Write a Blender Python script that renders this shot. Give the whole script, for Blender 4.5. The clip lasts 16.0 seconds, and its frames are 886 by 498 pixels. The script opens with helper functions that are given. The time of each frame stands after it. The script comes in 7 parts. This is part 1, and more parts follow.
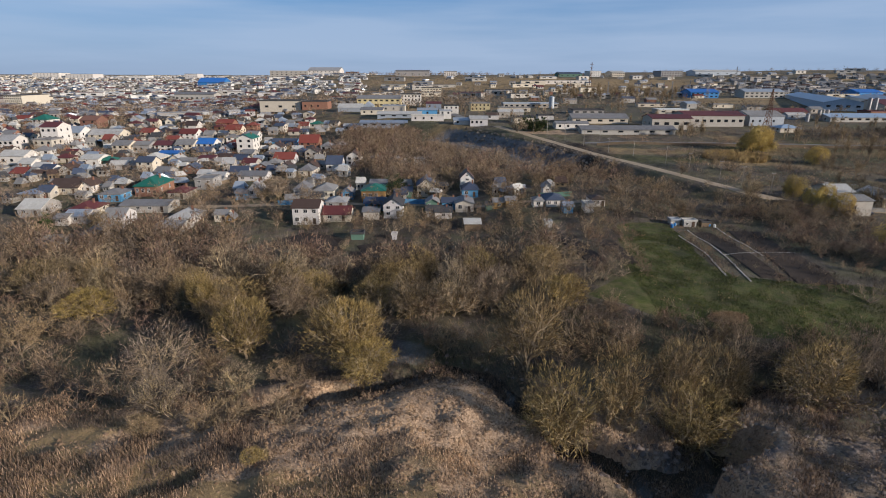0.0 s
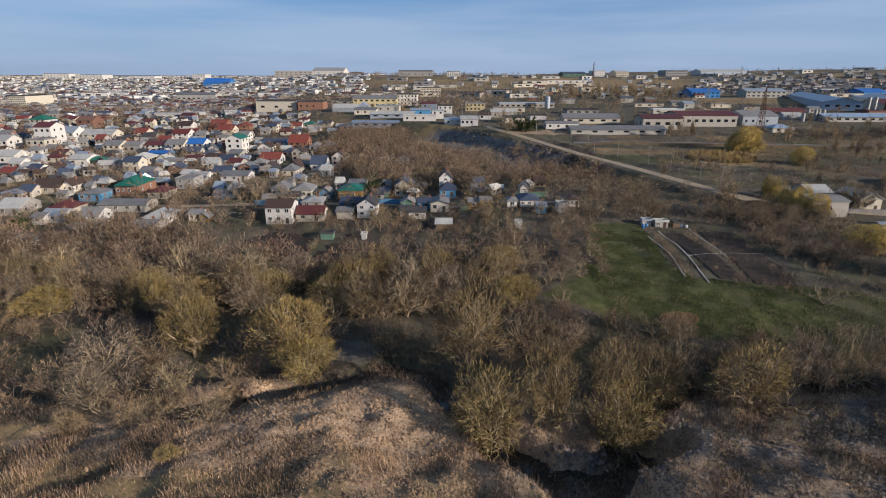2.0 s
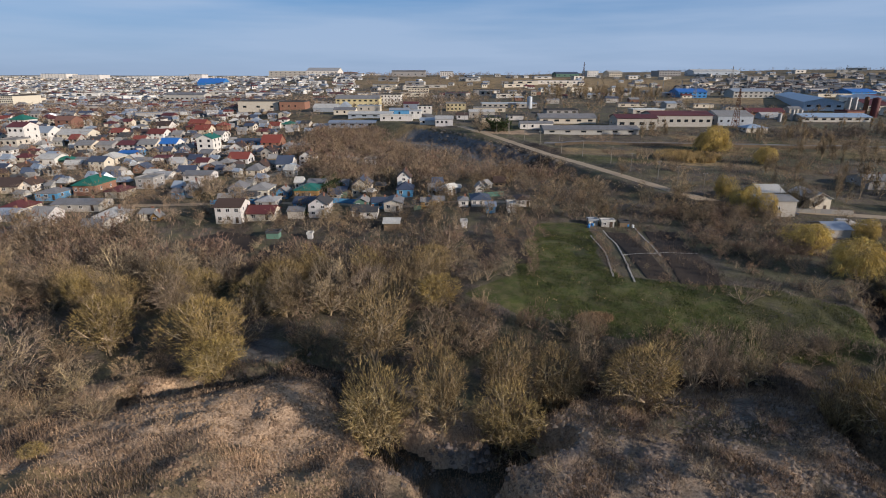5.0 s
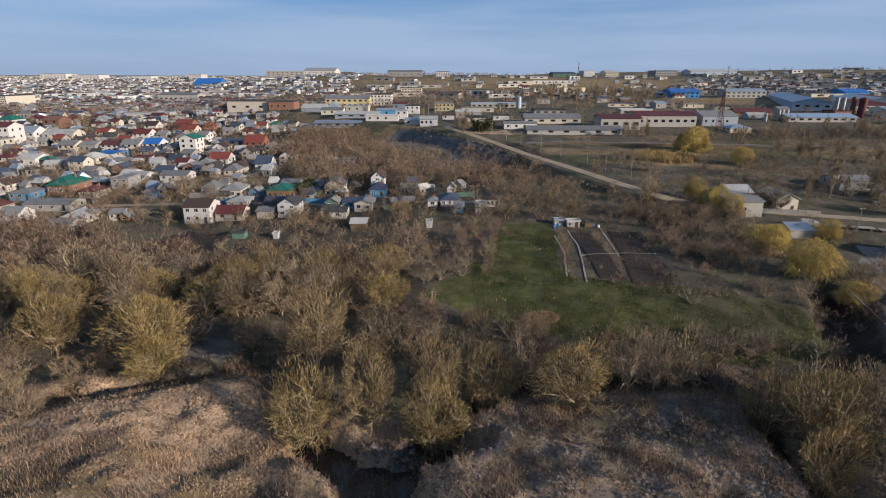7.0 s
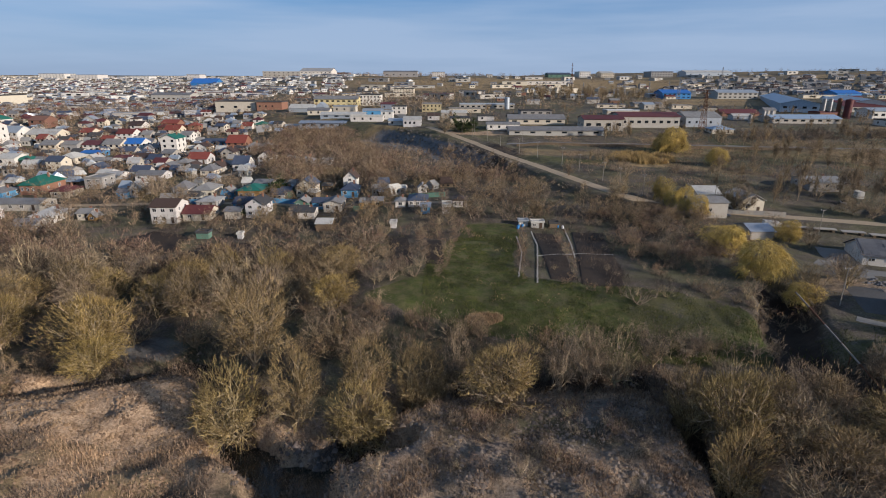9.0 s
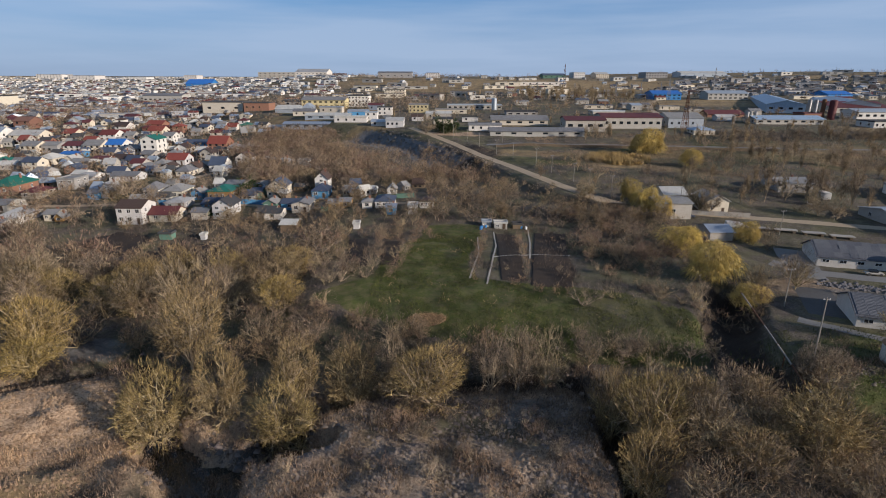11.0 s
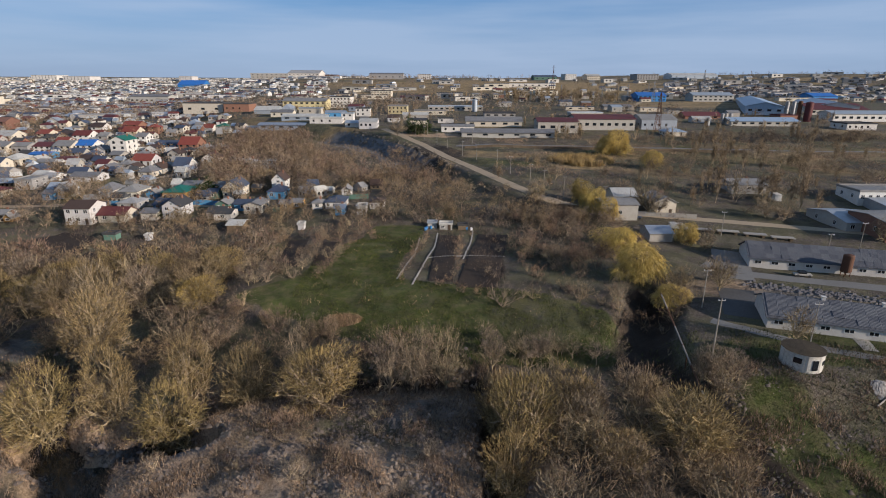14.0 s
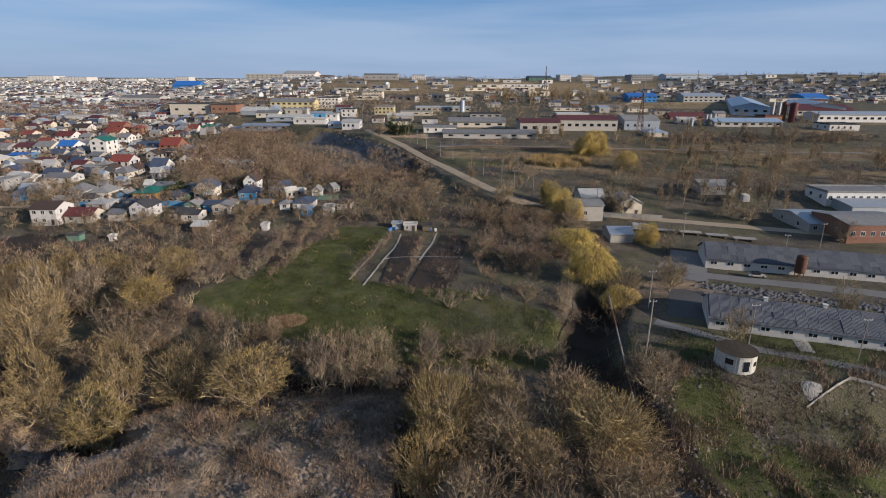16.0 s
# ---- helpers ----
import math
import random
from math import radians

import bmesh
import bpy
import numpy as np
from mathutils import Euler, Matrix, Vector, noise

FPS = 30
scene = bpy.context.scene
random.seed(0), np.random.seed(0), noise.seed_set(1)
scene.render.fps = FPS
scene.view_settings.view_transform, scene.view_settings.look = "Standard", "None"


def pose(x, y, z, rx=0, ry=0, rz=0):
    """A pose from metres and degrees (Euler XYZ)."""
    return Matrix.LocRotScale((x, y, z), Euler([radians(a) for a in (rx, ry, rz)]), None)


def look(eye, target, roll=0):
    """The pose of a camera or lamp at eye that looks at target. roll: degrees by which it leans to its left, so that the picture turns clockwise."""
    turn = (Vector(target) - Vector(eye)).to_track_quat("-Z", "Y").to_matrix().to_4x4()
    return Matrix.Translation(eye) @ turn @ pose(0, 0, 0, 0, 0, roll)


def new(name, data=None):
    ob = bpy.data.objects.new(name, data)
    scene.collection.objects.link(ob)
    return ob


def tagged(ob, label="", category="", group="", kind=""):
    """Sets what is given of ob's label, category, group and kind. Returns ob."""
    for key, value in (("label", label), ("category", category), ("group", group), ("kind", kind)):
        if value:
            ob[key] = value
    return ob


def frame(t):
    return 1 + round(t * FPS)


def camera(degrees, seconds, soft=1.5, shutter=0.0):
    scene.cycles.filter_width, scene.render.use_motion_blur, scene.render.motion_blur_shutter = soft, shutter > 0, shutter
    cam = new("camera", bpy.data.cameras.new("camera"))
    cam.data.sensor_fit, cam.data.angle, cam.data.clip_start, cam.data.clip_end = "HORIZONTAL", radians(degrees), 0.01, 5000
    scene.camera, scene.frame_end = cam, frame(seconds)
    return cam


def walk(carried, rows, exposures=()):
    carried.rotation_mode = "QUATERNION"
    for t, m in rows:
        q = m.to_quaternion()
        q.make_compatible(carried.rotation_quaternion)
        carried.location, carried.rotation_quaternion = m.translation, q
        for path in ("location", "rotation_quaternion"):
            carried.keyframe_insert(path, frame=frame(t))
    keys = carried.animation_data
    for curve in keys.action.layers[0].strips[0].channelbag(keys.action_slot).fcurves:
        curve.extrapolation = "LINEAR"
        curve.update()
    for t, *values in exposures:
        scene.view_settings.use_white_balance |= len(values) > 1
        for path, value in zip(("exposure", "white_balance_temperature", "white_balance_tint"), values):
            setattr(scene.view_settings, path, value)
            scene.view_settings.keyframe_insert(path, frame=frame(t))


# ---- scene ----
cam = camera(78.9, 16.0, soft=1.0)
PATH = [
    (0, (-1.725, -0.964, 63.054), (-1.688, 0.941, 62.446), 0.2),
    (0.5, (1.361, -1.070, 63.094), (1.386, 0.835, 62.485), 0.1),
    (1, (4.537, -1.156, 63.115), (4.553, 0.750, 62.507), 0.1),
    (1.5, (7.749, -1.262, 63.145), (7.758, 0.643, 62.537), 0.1),
    (2, (10.914, -1.271, 63.114), (10.920, 0.634, 62.506), 0.1),
    (2.5, (14.026, -1.215, 63.075), (14.032, 0.691, 62.467), 0.1),
    (3, (17.026, -1.214, 63.087), (17.032, 0.691, 62.480), 0.1),
    (5.5, (31.961, -1.703, 63.006), (31.960, 0.204, 62.398), 0.1),
    (6, (34.970, -1.782, 63.069), (34.964, 0.123, 62.461), 0.1),
    (6.5, (37.855, -1.886, 63.144), (37.850, 0.019, 62.536), 0.1),
    (7, (40.742, -1.958, 63.195), (40.739, -0.052, 62.587), 0.1),
    (7.5, (43.701, -2.028, 63.204), (43.697, -0.123, 62.596), 0.2),
    (8, (46.691, -2.049, 63.212), (46.687, -0.143, 62.605), 0.2),
    (8.5, (49.724, -2.037, 63.219), (49.719, -0.131, 62.612), 0.2),
    (9, (52.750, -2.186, 63.294), (52.745, -0.280, 62.688), 0.2),
    (11.5, (67.927, -2.345, 63.461), (67.922, -0.438, 62.858), 0.2),
    (12, (70.936, -2.321, 63.455), (70.933, -0.414, 62.853), 0.2),
    (12.5, (73.941, -2.386, 63.440), (73.938, -0.478, 62.839), 0.2),
    (13, (76.948, -2.495, 63.479), (76.945, -0.587, 62.879), 0.2),
    (13.5, (79.911, -2.475, 63.486), (79.909, -0.567, 62.885), 0.2),
    (14, (82.831, -2.451, 63.427), (82.829, -0.542, 62.828), 0.3),
    (14.5, (85.862, -2.364, 63.453), (85.859, -0.455, 62.853), 0.3),
    (15, (88.806, -2.401, 63.500), (88.803, -0.493, 62.901), 0.3),
    (15.5, (91.830, -2.380, 63.540), (91.827, -0.472, 62.942), 0.2),
    (16, (94.629, -2.413, 63.600), (94.628, -0.504, 63.003), 0.3),
]
walk(cam, [(t, look(eye, target, roll)) for t, eye, target, roll in PATH])


# ---------------------------------------------------------------- world, sun
SUN_AZ, SUN_EL = radians(-28.0), radians(16.0)
to_sun = Vector((math.cos(SUN_AZ) * math.cos(SUN_EL), math.sin(SUN_AZ) * math.cos(SUN_EL), math.sin(SUN_EL)))
world = bpy.data.worlds.new("sky")
scene.world = world
world.use_nodes = True
wn, wl = world.node_tree.nodes, world.node_tree.links
wn.clear()
w_out, w_bg = wn.new("ShaderNodeOutputWorld"), wn.new("ShaderNodeBackground")
w_sky = wn.new("ShaderNodeTexSky")
w_sky.sky_type = "NISHITA"
w_sky.sun_disc = False
w_sky.sun_elevation, w_sky.sun_rotation = SUN_EL, radians(90) - SUN_AZ
w_sky.air_density, w_sky.dust_density, w_sky.ozone_density = 1.0, 0.0, 5.0
w_bg.inputs["Strength"].default_value = 0.07
# haze low over the land and thin streaks of high cloud
w_tc, w_map, w_noise = wn.new("ShaderNodeTexCoord"), wn.new("ShaderNodeMapping"), wn.new("ShaderNodeTexNoise")
w_map.inputs["Scale"].default_value = (1.0, 1.0, 11.0)
w_noise.inputs["Scale"].default_value, w_noise.inputs["Detail"].default_value = 1.6, 5.0
w_ramp = wn.new("ShaderNodeValToRGB")
w_ramp.color_ramp.elements[0].position, w_ramp.color_ramp.elements[1].position = 0.40, 0.66
w_ramp.color_ramp.elements[1].color = (0.62, 0.62, 0.62, 1)
w_sep, w_low = wn.new("ShaderNodeSeparateXYZ"), wn.new("ShaderNodeValToRGB")
w_low.color_ramp.elements[0].position, w_low.color_ramp.elements[0].color = 0.0, (0.95, 0.95, 0.95, 1)
w_low.color_ramp.elements[1].position, w_low.color_ramp.elements[1].color = 0.25, (0.2, 0.2, 0.2, 1)
w_haze, w_mix = wn.new("ShaderNodeMixRGB"), wn.new("ShaderNodeMixRGB")
w_tone = wn.new("ShaderNodeValToRGB")
w_tone.color_ramp.elements[0].position, w_tone.color_ramp.elements[0].color = 0.0, (0.40, 0.545, 0.80, 1)
w_tone.color_ramp.elements[1].position, w_tone.color_ramp.elements[1].color = 0.14, (0.235, 0.50, 1.0, 1)
w_gain = wn.new("ShaderNodeMixRGB")
w_gain.blend_type = "MULTIPLY"
w_gain.inputs["Fac"].default_value, w_gain.inputs["Color2"].default_value = 1.0, (9.0, 9.0, 9.05, 1)
wl.new(w_tone.outputs["Color"], w_gain.inputs["Color1"])
wl.new(w_gain.outputs["Color"], w_haze.inputs["Color2"])
w_mix.inputs["Color2"].default_value = (5.1, 6.5, 8.9, 1)
wl.new(w_tc.outputs["Generated"], w_map.inputs["Vector"])
wl.new(w_tc.outputs["Generated"], w_sep.inputs["Vector"])
wl.new(w_sep.outputs["Z"], w_low.inputs["Fac"])
wl.new(w_sep.outputs["Z"], w_tone.inputs["Fac"])
wl.new(w_map.outputs["Vector"], w_noise.inputs["Vector"])
wl.new(w_noise.outputs["Fac"], w_ramp.inputs["Fac"])
wl.new(w_low.outputs["Color"], w_haze.inputs["Fac"])
wl.new(w_sky.outputs["Color"], w_haze.inputs["Color1"])
wl.new(w_ramp.outputs["Color"], w_mix.inputs["Fac"])
wl.new(w_haze.outputs["Color"], w_mix.inputs["Color1"])
wl.new(w_mix.outputs["Color"], w_bg.inputs["Color"])
wl.new(w_bg.outputs["Background"], w_out.inputs["Surface"])

sun = new("sun", bpy.data.lights.new("sun", "SUN"))
sun.data.energy, sun.data.angle, sun.data.color = 5.0, radians(0.6), (1.0, 0.895, 0.80)
sun.matrix_world = look(to_sun * 100, (0, 0, 0))
scene.view_settings.exposure = 0.21

# ---------------------------------------------------------------- lie of the land
S = 1.25  # metres to one unit of the plan


def sstep(a, b, v):
    u = np.clip((np.asarray(v, float) - a) / (b - a), 0, 1)
    return u * u * (3 - 2 * u)


def wavy(x, y, size, seed=0):
    """Smooth noise of about -1 to 1 whose swells are about `size` metres across."""
    x, y = np.asarray(x, float) / size, np.asarray(y, float) / size
    r = np.random.RandomState(seed)
    out = 0
    for k in range(7):
        a, p, f = r.uniform(0, 6.28), r.uniform(0, 6.28), r.uniform(2.2, 5.2)
        b, q = r.uniform(0, 6.28), r.uniform(0, 6.28)
        out = out + np.sin(f * (x * math.cos(a) + y * math.sin(a)) + p + 1.3 * np.sin(2.1 * (x * math.cos(b) + y * math.sin(b)) + q))
    return out / 4.0


def near_line(x, y, line):
    """Distance to a polyline."""
    x, y = np.asarray(x, float), np.asarray(y, float)
    best = np.full(np.broadcast(x, y).shape, 1e9)
    for (ax, ay), (bx, by) in zip(line, line[1:]):
        dx, dy = bx - ax, by - ay
        u = np.clip(((x - ax) * dx + (y - ay) * dy) / (dx * dx + dy * dy), 0, 1)
        best = np.minimum(best, np.hypot(x - ax - u * dx, y - ay - u * dy))
    return best


LEFT = ((0, 15.5), (30, 13.5), (40, 12.4), (47, 11.6), (52, 10.8), (58, 10), (62, 9.2), (64, 8.8), (67, 7.9), (71, 6.8), (78, 6.0), (84, 7.2), (88, 8), (100, 8.2), (125, 10), (142, 10.8), (180, 13.6), (270, 15), (330, 19),
        (400, 22), (520, 20.5), (900, 28), (1370, 34), (2200, 47), (3200, 57), (5000, 60))
MID = ((0, 10.6), (42, 10.1), (52, 9.9), (58, 9.7), (62, 8.8), (66, 7.6), (71, 8.6), (76, 10), (82, 11.3), (93, 12.8), (110, 13.4), (126, 12.6), (135, 13), (152, 14.6), (200, 14.5),
       (260, 15.5), (300, 17.5), (340, 20), (400, 22), (520, 20.5), (900, 28), (1370, 34), (2200, 47), (3200, 57), (5000, 60))
RIGHT = ((0, 5.3), (46, 5.3), (49, 5.0), (53, 5.8), (57, 7.2), (60, 8.6), (63, 10.9), (65.5, 12.3), (80, 12.4), (105, 12.8), (120, 13.2), (135, 14), (150, 14.8), (165, 16.5), (180, 18))
FIELD = ((150, 15), (170, 17.6), (200, 19.4), (250, 20.6), (285, 22.8), (306, 25), (370, 27), (500, 29), (600, 31.5), (700, 35), (800, 40), (900, 47), (1000, 51.5),
         (1300, 55), (3000, 60), (5000, 62))
ROAD = ((20, 330), (33, 300), (44, 283), (55.6, 262), (67, 230), (79, 199), (88, 176), (96, 160), (106, 151), (121, 147), (141, 141), (165, 133), (200, 121))
STREAM = ((-27, 59.5), (-20, 62.2), (-13, 65.8), (-7, 70.5), (0, 76), (7, 73.5), (11, 64), (15.5, 57), (20.5, 51.5), (27, 45), (31, 36), (35, 20), (40, -20))
BROOK = ((61, 69.5), (52, 69), (45.7, 68.5), (41, 64.5), (35, 59), (29, 53), (26, 47))
RAVINE = ((61, 69.5), (71, 68.5), (73.5, 62.5), (73, 55), (72.5, 48), (72, 30), (72, -20))
DITCH = ((105, 91), (103.5, 87), (99.2, 78.4), (97.6, 70.4), (99.2, 62.4), (102.4, 54.4), (105.6, 46.4), (107, -20))
POOL = ((16.5, 54.5), (22, 51.2), (28, 50.6), (33, 52), (35.2, 53.5))


def table(pairs, y):
    return np.interp(y, [p[0] for p in pairs], [p[1] for p in pairs])


def edge_of_plateau(y):
    return np.interp(y, (140, 160, 176, 199, 230, 262, 283, 300, 330, 360, 420, 520, 900, 2000), (110, 94, 85, 76, 64, 50, 36, 18, -18, -45, -90, -120, -150, -200))


def lie(x, y):
    """Height of the ground, all in units of S metres."""
    x, y = np.asarray(x, float), np.asarray(y, float)
    a, b, c, f = table(LEFT, y), table(MID, y), table(RIGHT, y), table(FIELD, y)
    z = a + (b - a) * sstep(6, 32, x)
    z = z + (c - z) * sstep(92, 110, x) * sstep(190, 150, y)
    wide = np.interp(y, (150, 300, 400, 900, 2000), (11, 13, 60, 300, 600))
    up = sstep(0, 1, (x - edge_of_plateau(y) + wide) / wide) * sstep(148, 164, y)
    z = z + (f - z) * up
    z = z + 14 * sstep(350, 900, x) * sstep(600, 1000, y)
    # the mound over the stream and the loose bank beside it
    along = np.clip((x + 24) / 25, 0, 1)
    crest = 50.5 + 14.5 * along ** 1.15
    off = (y - crest) * 0.86
    ridge = (0.5 + 0.55 * along) * sstep(9, 2.5, x) * sstep(-36, -22, x)
    z = z - 2.6 * sstep(-8, 8, x) * sstep(62, 52, y) * sstep(32, 16, x)
    z = z + ridge * np.exp(-(off / np.where(off > 0, 3.2, 6.0)) ** 2) + 1.2 * np.exp(-((x + 20) / 6) ** 2 - ((y - 67.5) / 2.6) ** 2)
    z = z + 0.5 * np.exp(-((x - 62) / 10) ** 2 - ((y - 48) / 5) ** 2)
    # rills and small terraces along the flank of the mound
    flank = sstep(-48, -30, x) * sstep(13, 6, x) * sstep(68, 63, y) * sstep(34, 42, y)
    z = z + flank * (0.34 * wavy(0.3 * (x + 0.58 * y), y - 0.58 * x, 5.5, 23) + 0.16 * wavy(0.4 * (x + 0.58 * y), y - 0.58 * x, 2.6, 24))
    # the low tongue of land between stream and brook
    z = z + (6.9 + 0.05 * (y - 54) - z) * np.exp(-((x - 27) / 8.5) ** 4 - ((y - 60) / 8) ** 4)
    # spoil heaps and rough slopes of the pit below the dirt road
    pit = np.exp(-((x - 62) / 22) ** 2 - ((y - 232) / 45) ** 2)
    z = z + pit * (2.2 * wavy(x, y, 22, 5) + 0.9 * wavy(x, y, 8, 22))
    rough = sstep(150, 60, np.abs(y - 70)) * sstep(70, 50, y)
    z = z + wavy(x, y, 26, 1) * 0.45 * sstep(400, 90, y) + wavy(x, y, 5.5, 2) * (0.12 + 0.30 * rough) * sstep(200, 90, y) + wavy(x, y, 2.6, 3) * 0.20 * rough - 0.40 * rough * np.clip(wavy(x, y, 9, 14), 0, 2) ** 2 * 0.6 - 0.9 * np.exp(-((x + 1) / 10) ** 2 - ((y - 58) / 4) ** 2) * np.clip(wavy(x * 1.6, y * 0.7, 5, 16), 0, 1.5)
    z = z + wavy(x, y, 300, 4) * 1.2 * sstep(400, 900, y)
    for line, floor, w0, w1 in ((STREAM, 4.9, 1.6, 4.0), (POOL, 4.8, 2.2, 3.6), (BROOK, 5.0, 1.2, 3.2), (RAVINE, 5.4, 0.8, 3.4), (DITCH, np.interp(y, (46, 60, 80, 100), (4.8, 6.4, 8.0, 8.8)), 1.0, 6.0)):
        d = near_line(x, y, line) + 0.9 * wavy(x, y, 5, 6) + 0.3 * wavy(x, y, 2.4, 17)
        z = z + np.minimum(floor + 0.25 * wavy(x, y, 3, 7) - z, 0) * (1 - sstep(w0, w1, d))
    # the dirt road lies on a made bed
    d = near_line(x, y, ROAD)
    bed = np.interp(y, (121, 133, 141, 147, 151, 160, 176, 199, 230, 262, 300, 330), (14.0, 14.2, 14.4, 14.6, 15.2, 16.8, 17.9, 18.8, 19.6, 21.0, 25.0, 26.0))
    z = z + (bed - z) * (1 - sstep(3.4, 8.0, d)) * sstep(115, 125, y)
    # level yards of the farm and the bank in front of it
    z = z + (12.4 - z) * sstep(110, 116, x) * sstep(60, 64, y) * sstep(112, 104, y) * 0.8
    return z


def land(x, y):
    """Height of the ground in metres."""
    return S * lie(np.asarray(x, float) / S, np.asarray(y, float) / S)


def big(line):
    return [(S * a, S * b) for a, b in line]


def lawn(x, y):
    """1 on the garden lawn, 0 off it: a strip beside the beds that widens below them."""
    x, y = np.asarray(x, float), np.asarray(y, float)
    ys = (70, 74, 77, 81, 86, 91, 95, 98, 104, 120, 138)
    lo = np.interp(y, ys, (74, 64, 53, 42, 34, 27, 31, 36, 39, 43, 47))
    hi = np.interp(y, ys, (90, 96, 97, 97, 95, 86, 70, 59, 57.5, 60, 62))
    ragged = 1.2 * wavy(x, y, 6, 21)
    return sstep(-1, 1.5, x - lo + ragged) * sstep(-1, 1.5, hi - x + ragged) * sstep(70, 73, y) * sstep(141, 136, y)

# ---------------------------------------------------------------- materials
def node_material(name, rough=0.85, metal=0.0):
    m = bpy.data.materials.new(name)
    m.use_nodes = True
    n, l = m.node_tree.nodes, m.node_tree.links
    b = n["Principled BSDF"]
    b.inputs["Roughness"].default_value, b.inputs["Metallic"].default_value = rough, metal
    b.inputs["Specular IOR Level"].default_value = 0.25
    return m, n, l, b


def noise_node(n, l, scale, detail=4.0, coords=None, rough=0.6):
    t = n.new("ShaderNodeTexNoise")
    t.inputs["Scale"].default_value, t.inputs["Detail"].default_value, t.inputs["Roughness"].default_value = scale, detail, rough
    if coords is not None:
        l.new(coords, t.inputs["Vector"])
    return t.outputs["Fac"]


def ramp_node(n, l, fac, *stops):
    r = n.new("ShaderNodeValToRGB")
    while len(r.color_ramp.elements) < len(stops):
        r.color_ramp.elements.new(0.5)
    for e, (p, c) in zip(r.color_ramp.elements, stops):
        e.position, e.color = p, (*c, 1)
    l.new(fac, r.inputs["Fac"])
    return r.outputs["Color"]


def mix_node(n, l, fac, a, b, kind="MIX"):
    x = n.new("ShaderNodeMixRGB")
    x.blend_type = kind
    for sock, v in zip(("Fac", "Color1", "Color2"), (fac, a, b)):
        if isinstance(v, (int, float)):
            x.inputs[sock].default_value = v
        elif isinstance(v, tuple):
            x.inputs[sock].default_value = (*v, 1)
        else:
            l.new(v, x.inputs[sock])
    return x.outputs["Color"]


def bump_node(n, l, height, strength, dist, b):
    k = n.new("ShaderNodeBump")
    k.inputs["Strength"].default_value, k.inputs["Distance"].default_value = strength, dist
    l.new(height, k.inputs["Height"])
    l.new(k.outputs["Normal"], b.inputs["Normal"])


def plain(name, color, rough=0.85, metal=0.0, vary=0.25, tint=0.25, fine=9.0, coarse=0.6, bump=0.15, dirt=(0.5, 0.45, 0.38)):
    """A painted, rendered or worn surface: fine grain, large stains, a little difference from thing to thing."""
    m, n, l, b = node_material(name, rough, metal)
    tc = n.new("ShaderNodeTexCoord").outputs["Object"]
    g, s = noise_node(n, l, fine, 5, tc), noise_node(n, l, coarse, 3, tc)
    c = mix_node(n, l, 1.0, color, ramp_node(n, l, g, (0.25, (1 - vary,) * 3), (0.75, (1 + 0.3 * vary,) * 3)), "MULTIPLY")
    c = mix_node(n, l, ramp_node(n, l, s, (0.42, (0, 0, 0)), (0.8, (0.75 * vary + 0.1,) * 3)), c, mix_node(n, l, 1.0, c, dirt, "MULTIPLY"))
    o = n.new("ShaderNodeObjectInfo").outputs["Random"]
    c = mix_node(n, l, 1.0, c, ramp_node(n, l, o, (0.0, (1 - tint, 1 - tint, 1 - 0.8 * tint)), (0.5, (1, 1 - 0.2 * tint, 1 - 0.4 * tint)), (1.0, (1, 1, 1))), "MULTIPLY")
    l.new(c, b.inputs["Base Color"])
    bump_node(n, l, g, bump, 0.02, b)
    return m


def corrugated(name, color, rough=0.7, pitch=0.35, metal=0.0, low=0.72):
    """Wavy roof sheets with moss and rust stains: the waves run down the slope."""
    m, n, l, b = node_material(name, rough, metal)
    tc = n.new("ShaderNodeTexCoord").outputs["Object"]
    w = n.new("ShaderNodeTexWave")
    w.inputs["Scale"].default_value, w.inputs["Distortion"].default_value = 0.31 / pitch, 0.0
    l.new(tc, w.inputs["Vector"])
    g, s = noise_node(n, l, 3.0, 6, tc), noise_node(n, l, 0.35, 4, tc)
    c = mix_node(n, l, 1.0, color, ramp_node(n, l, g, (0.3, (0.72, 0.72, 0.72)), (0.7, (1.1, 1.1, 1.1))), "MULTIPLY")
    c = mix_node(n, l, ramp_node(n, l, s, (0.45, (0, 0, 0)), (0.75, (0.5, 0.5, 0.5))), c, mix_node(n, l, 1.0, c, (0.62, 0.55, 0.45), "MULTIPLY"))
    o = n.new("ShaderNodeObjectInfo").outputs["Random"]
    c = mix_node(n, l, 1.0, c, ramp_node(n, l, o, (0.0, (low, low, low + 0.03)), (1.0, (1.1, 1.08, 1.04))), "MULTIPLY")
    l.new(c, b.inputs["Base Color"])
    bump_node(n, l, w.outputs["Fac"], 0.6, 0.06, b)
    return m


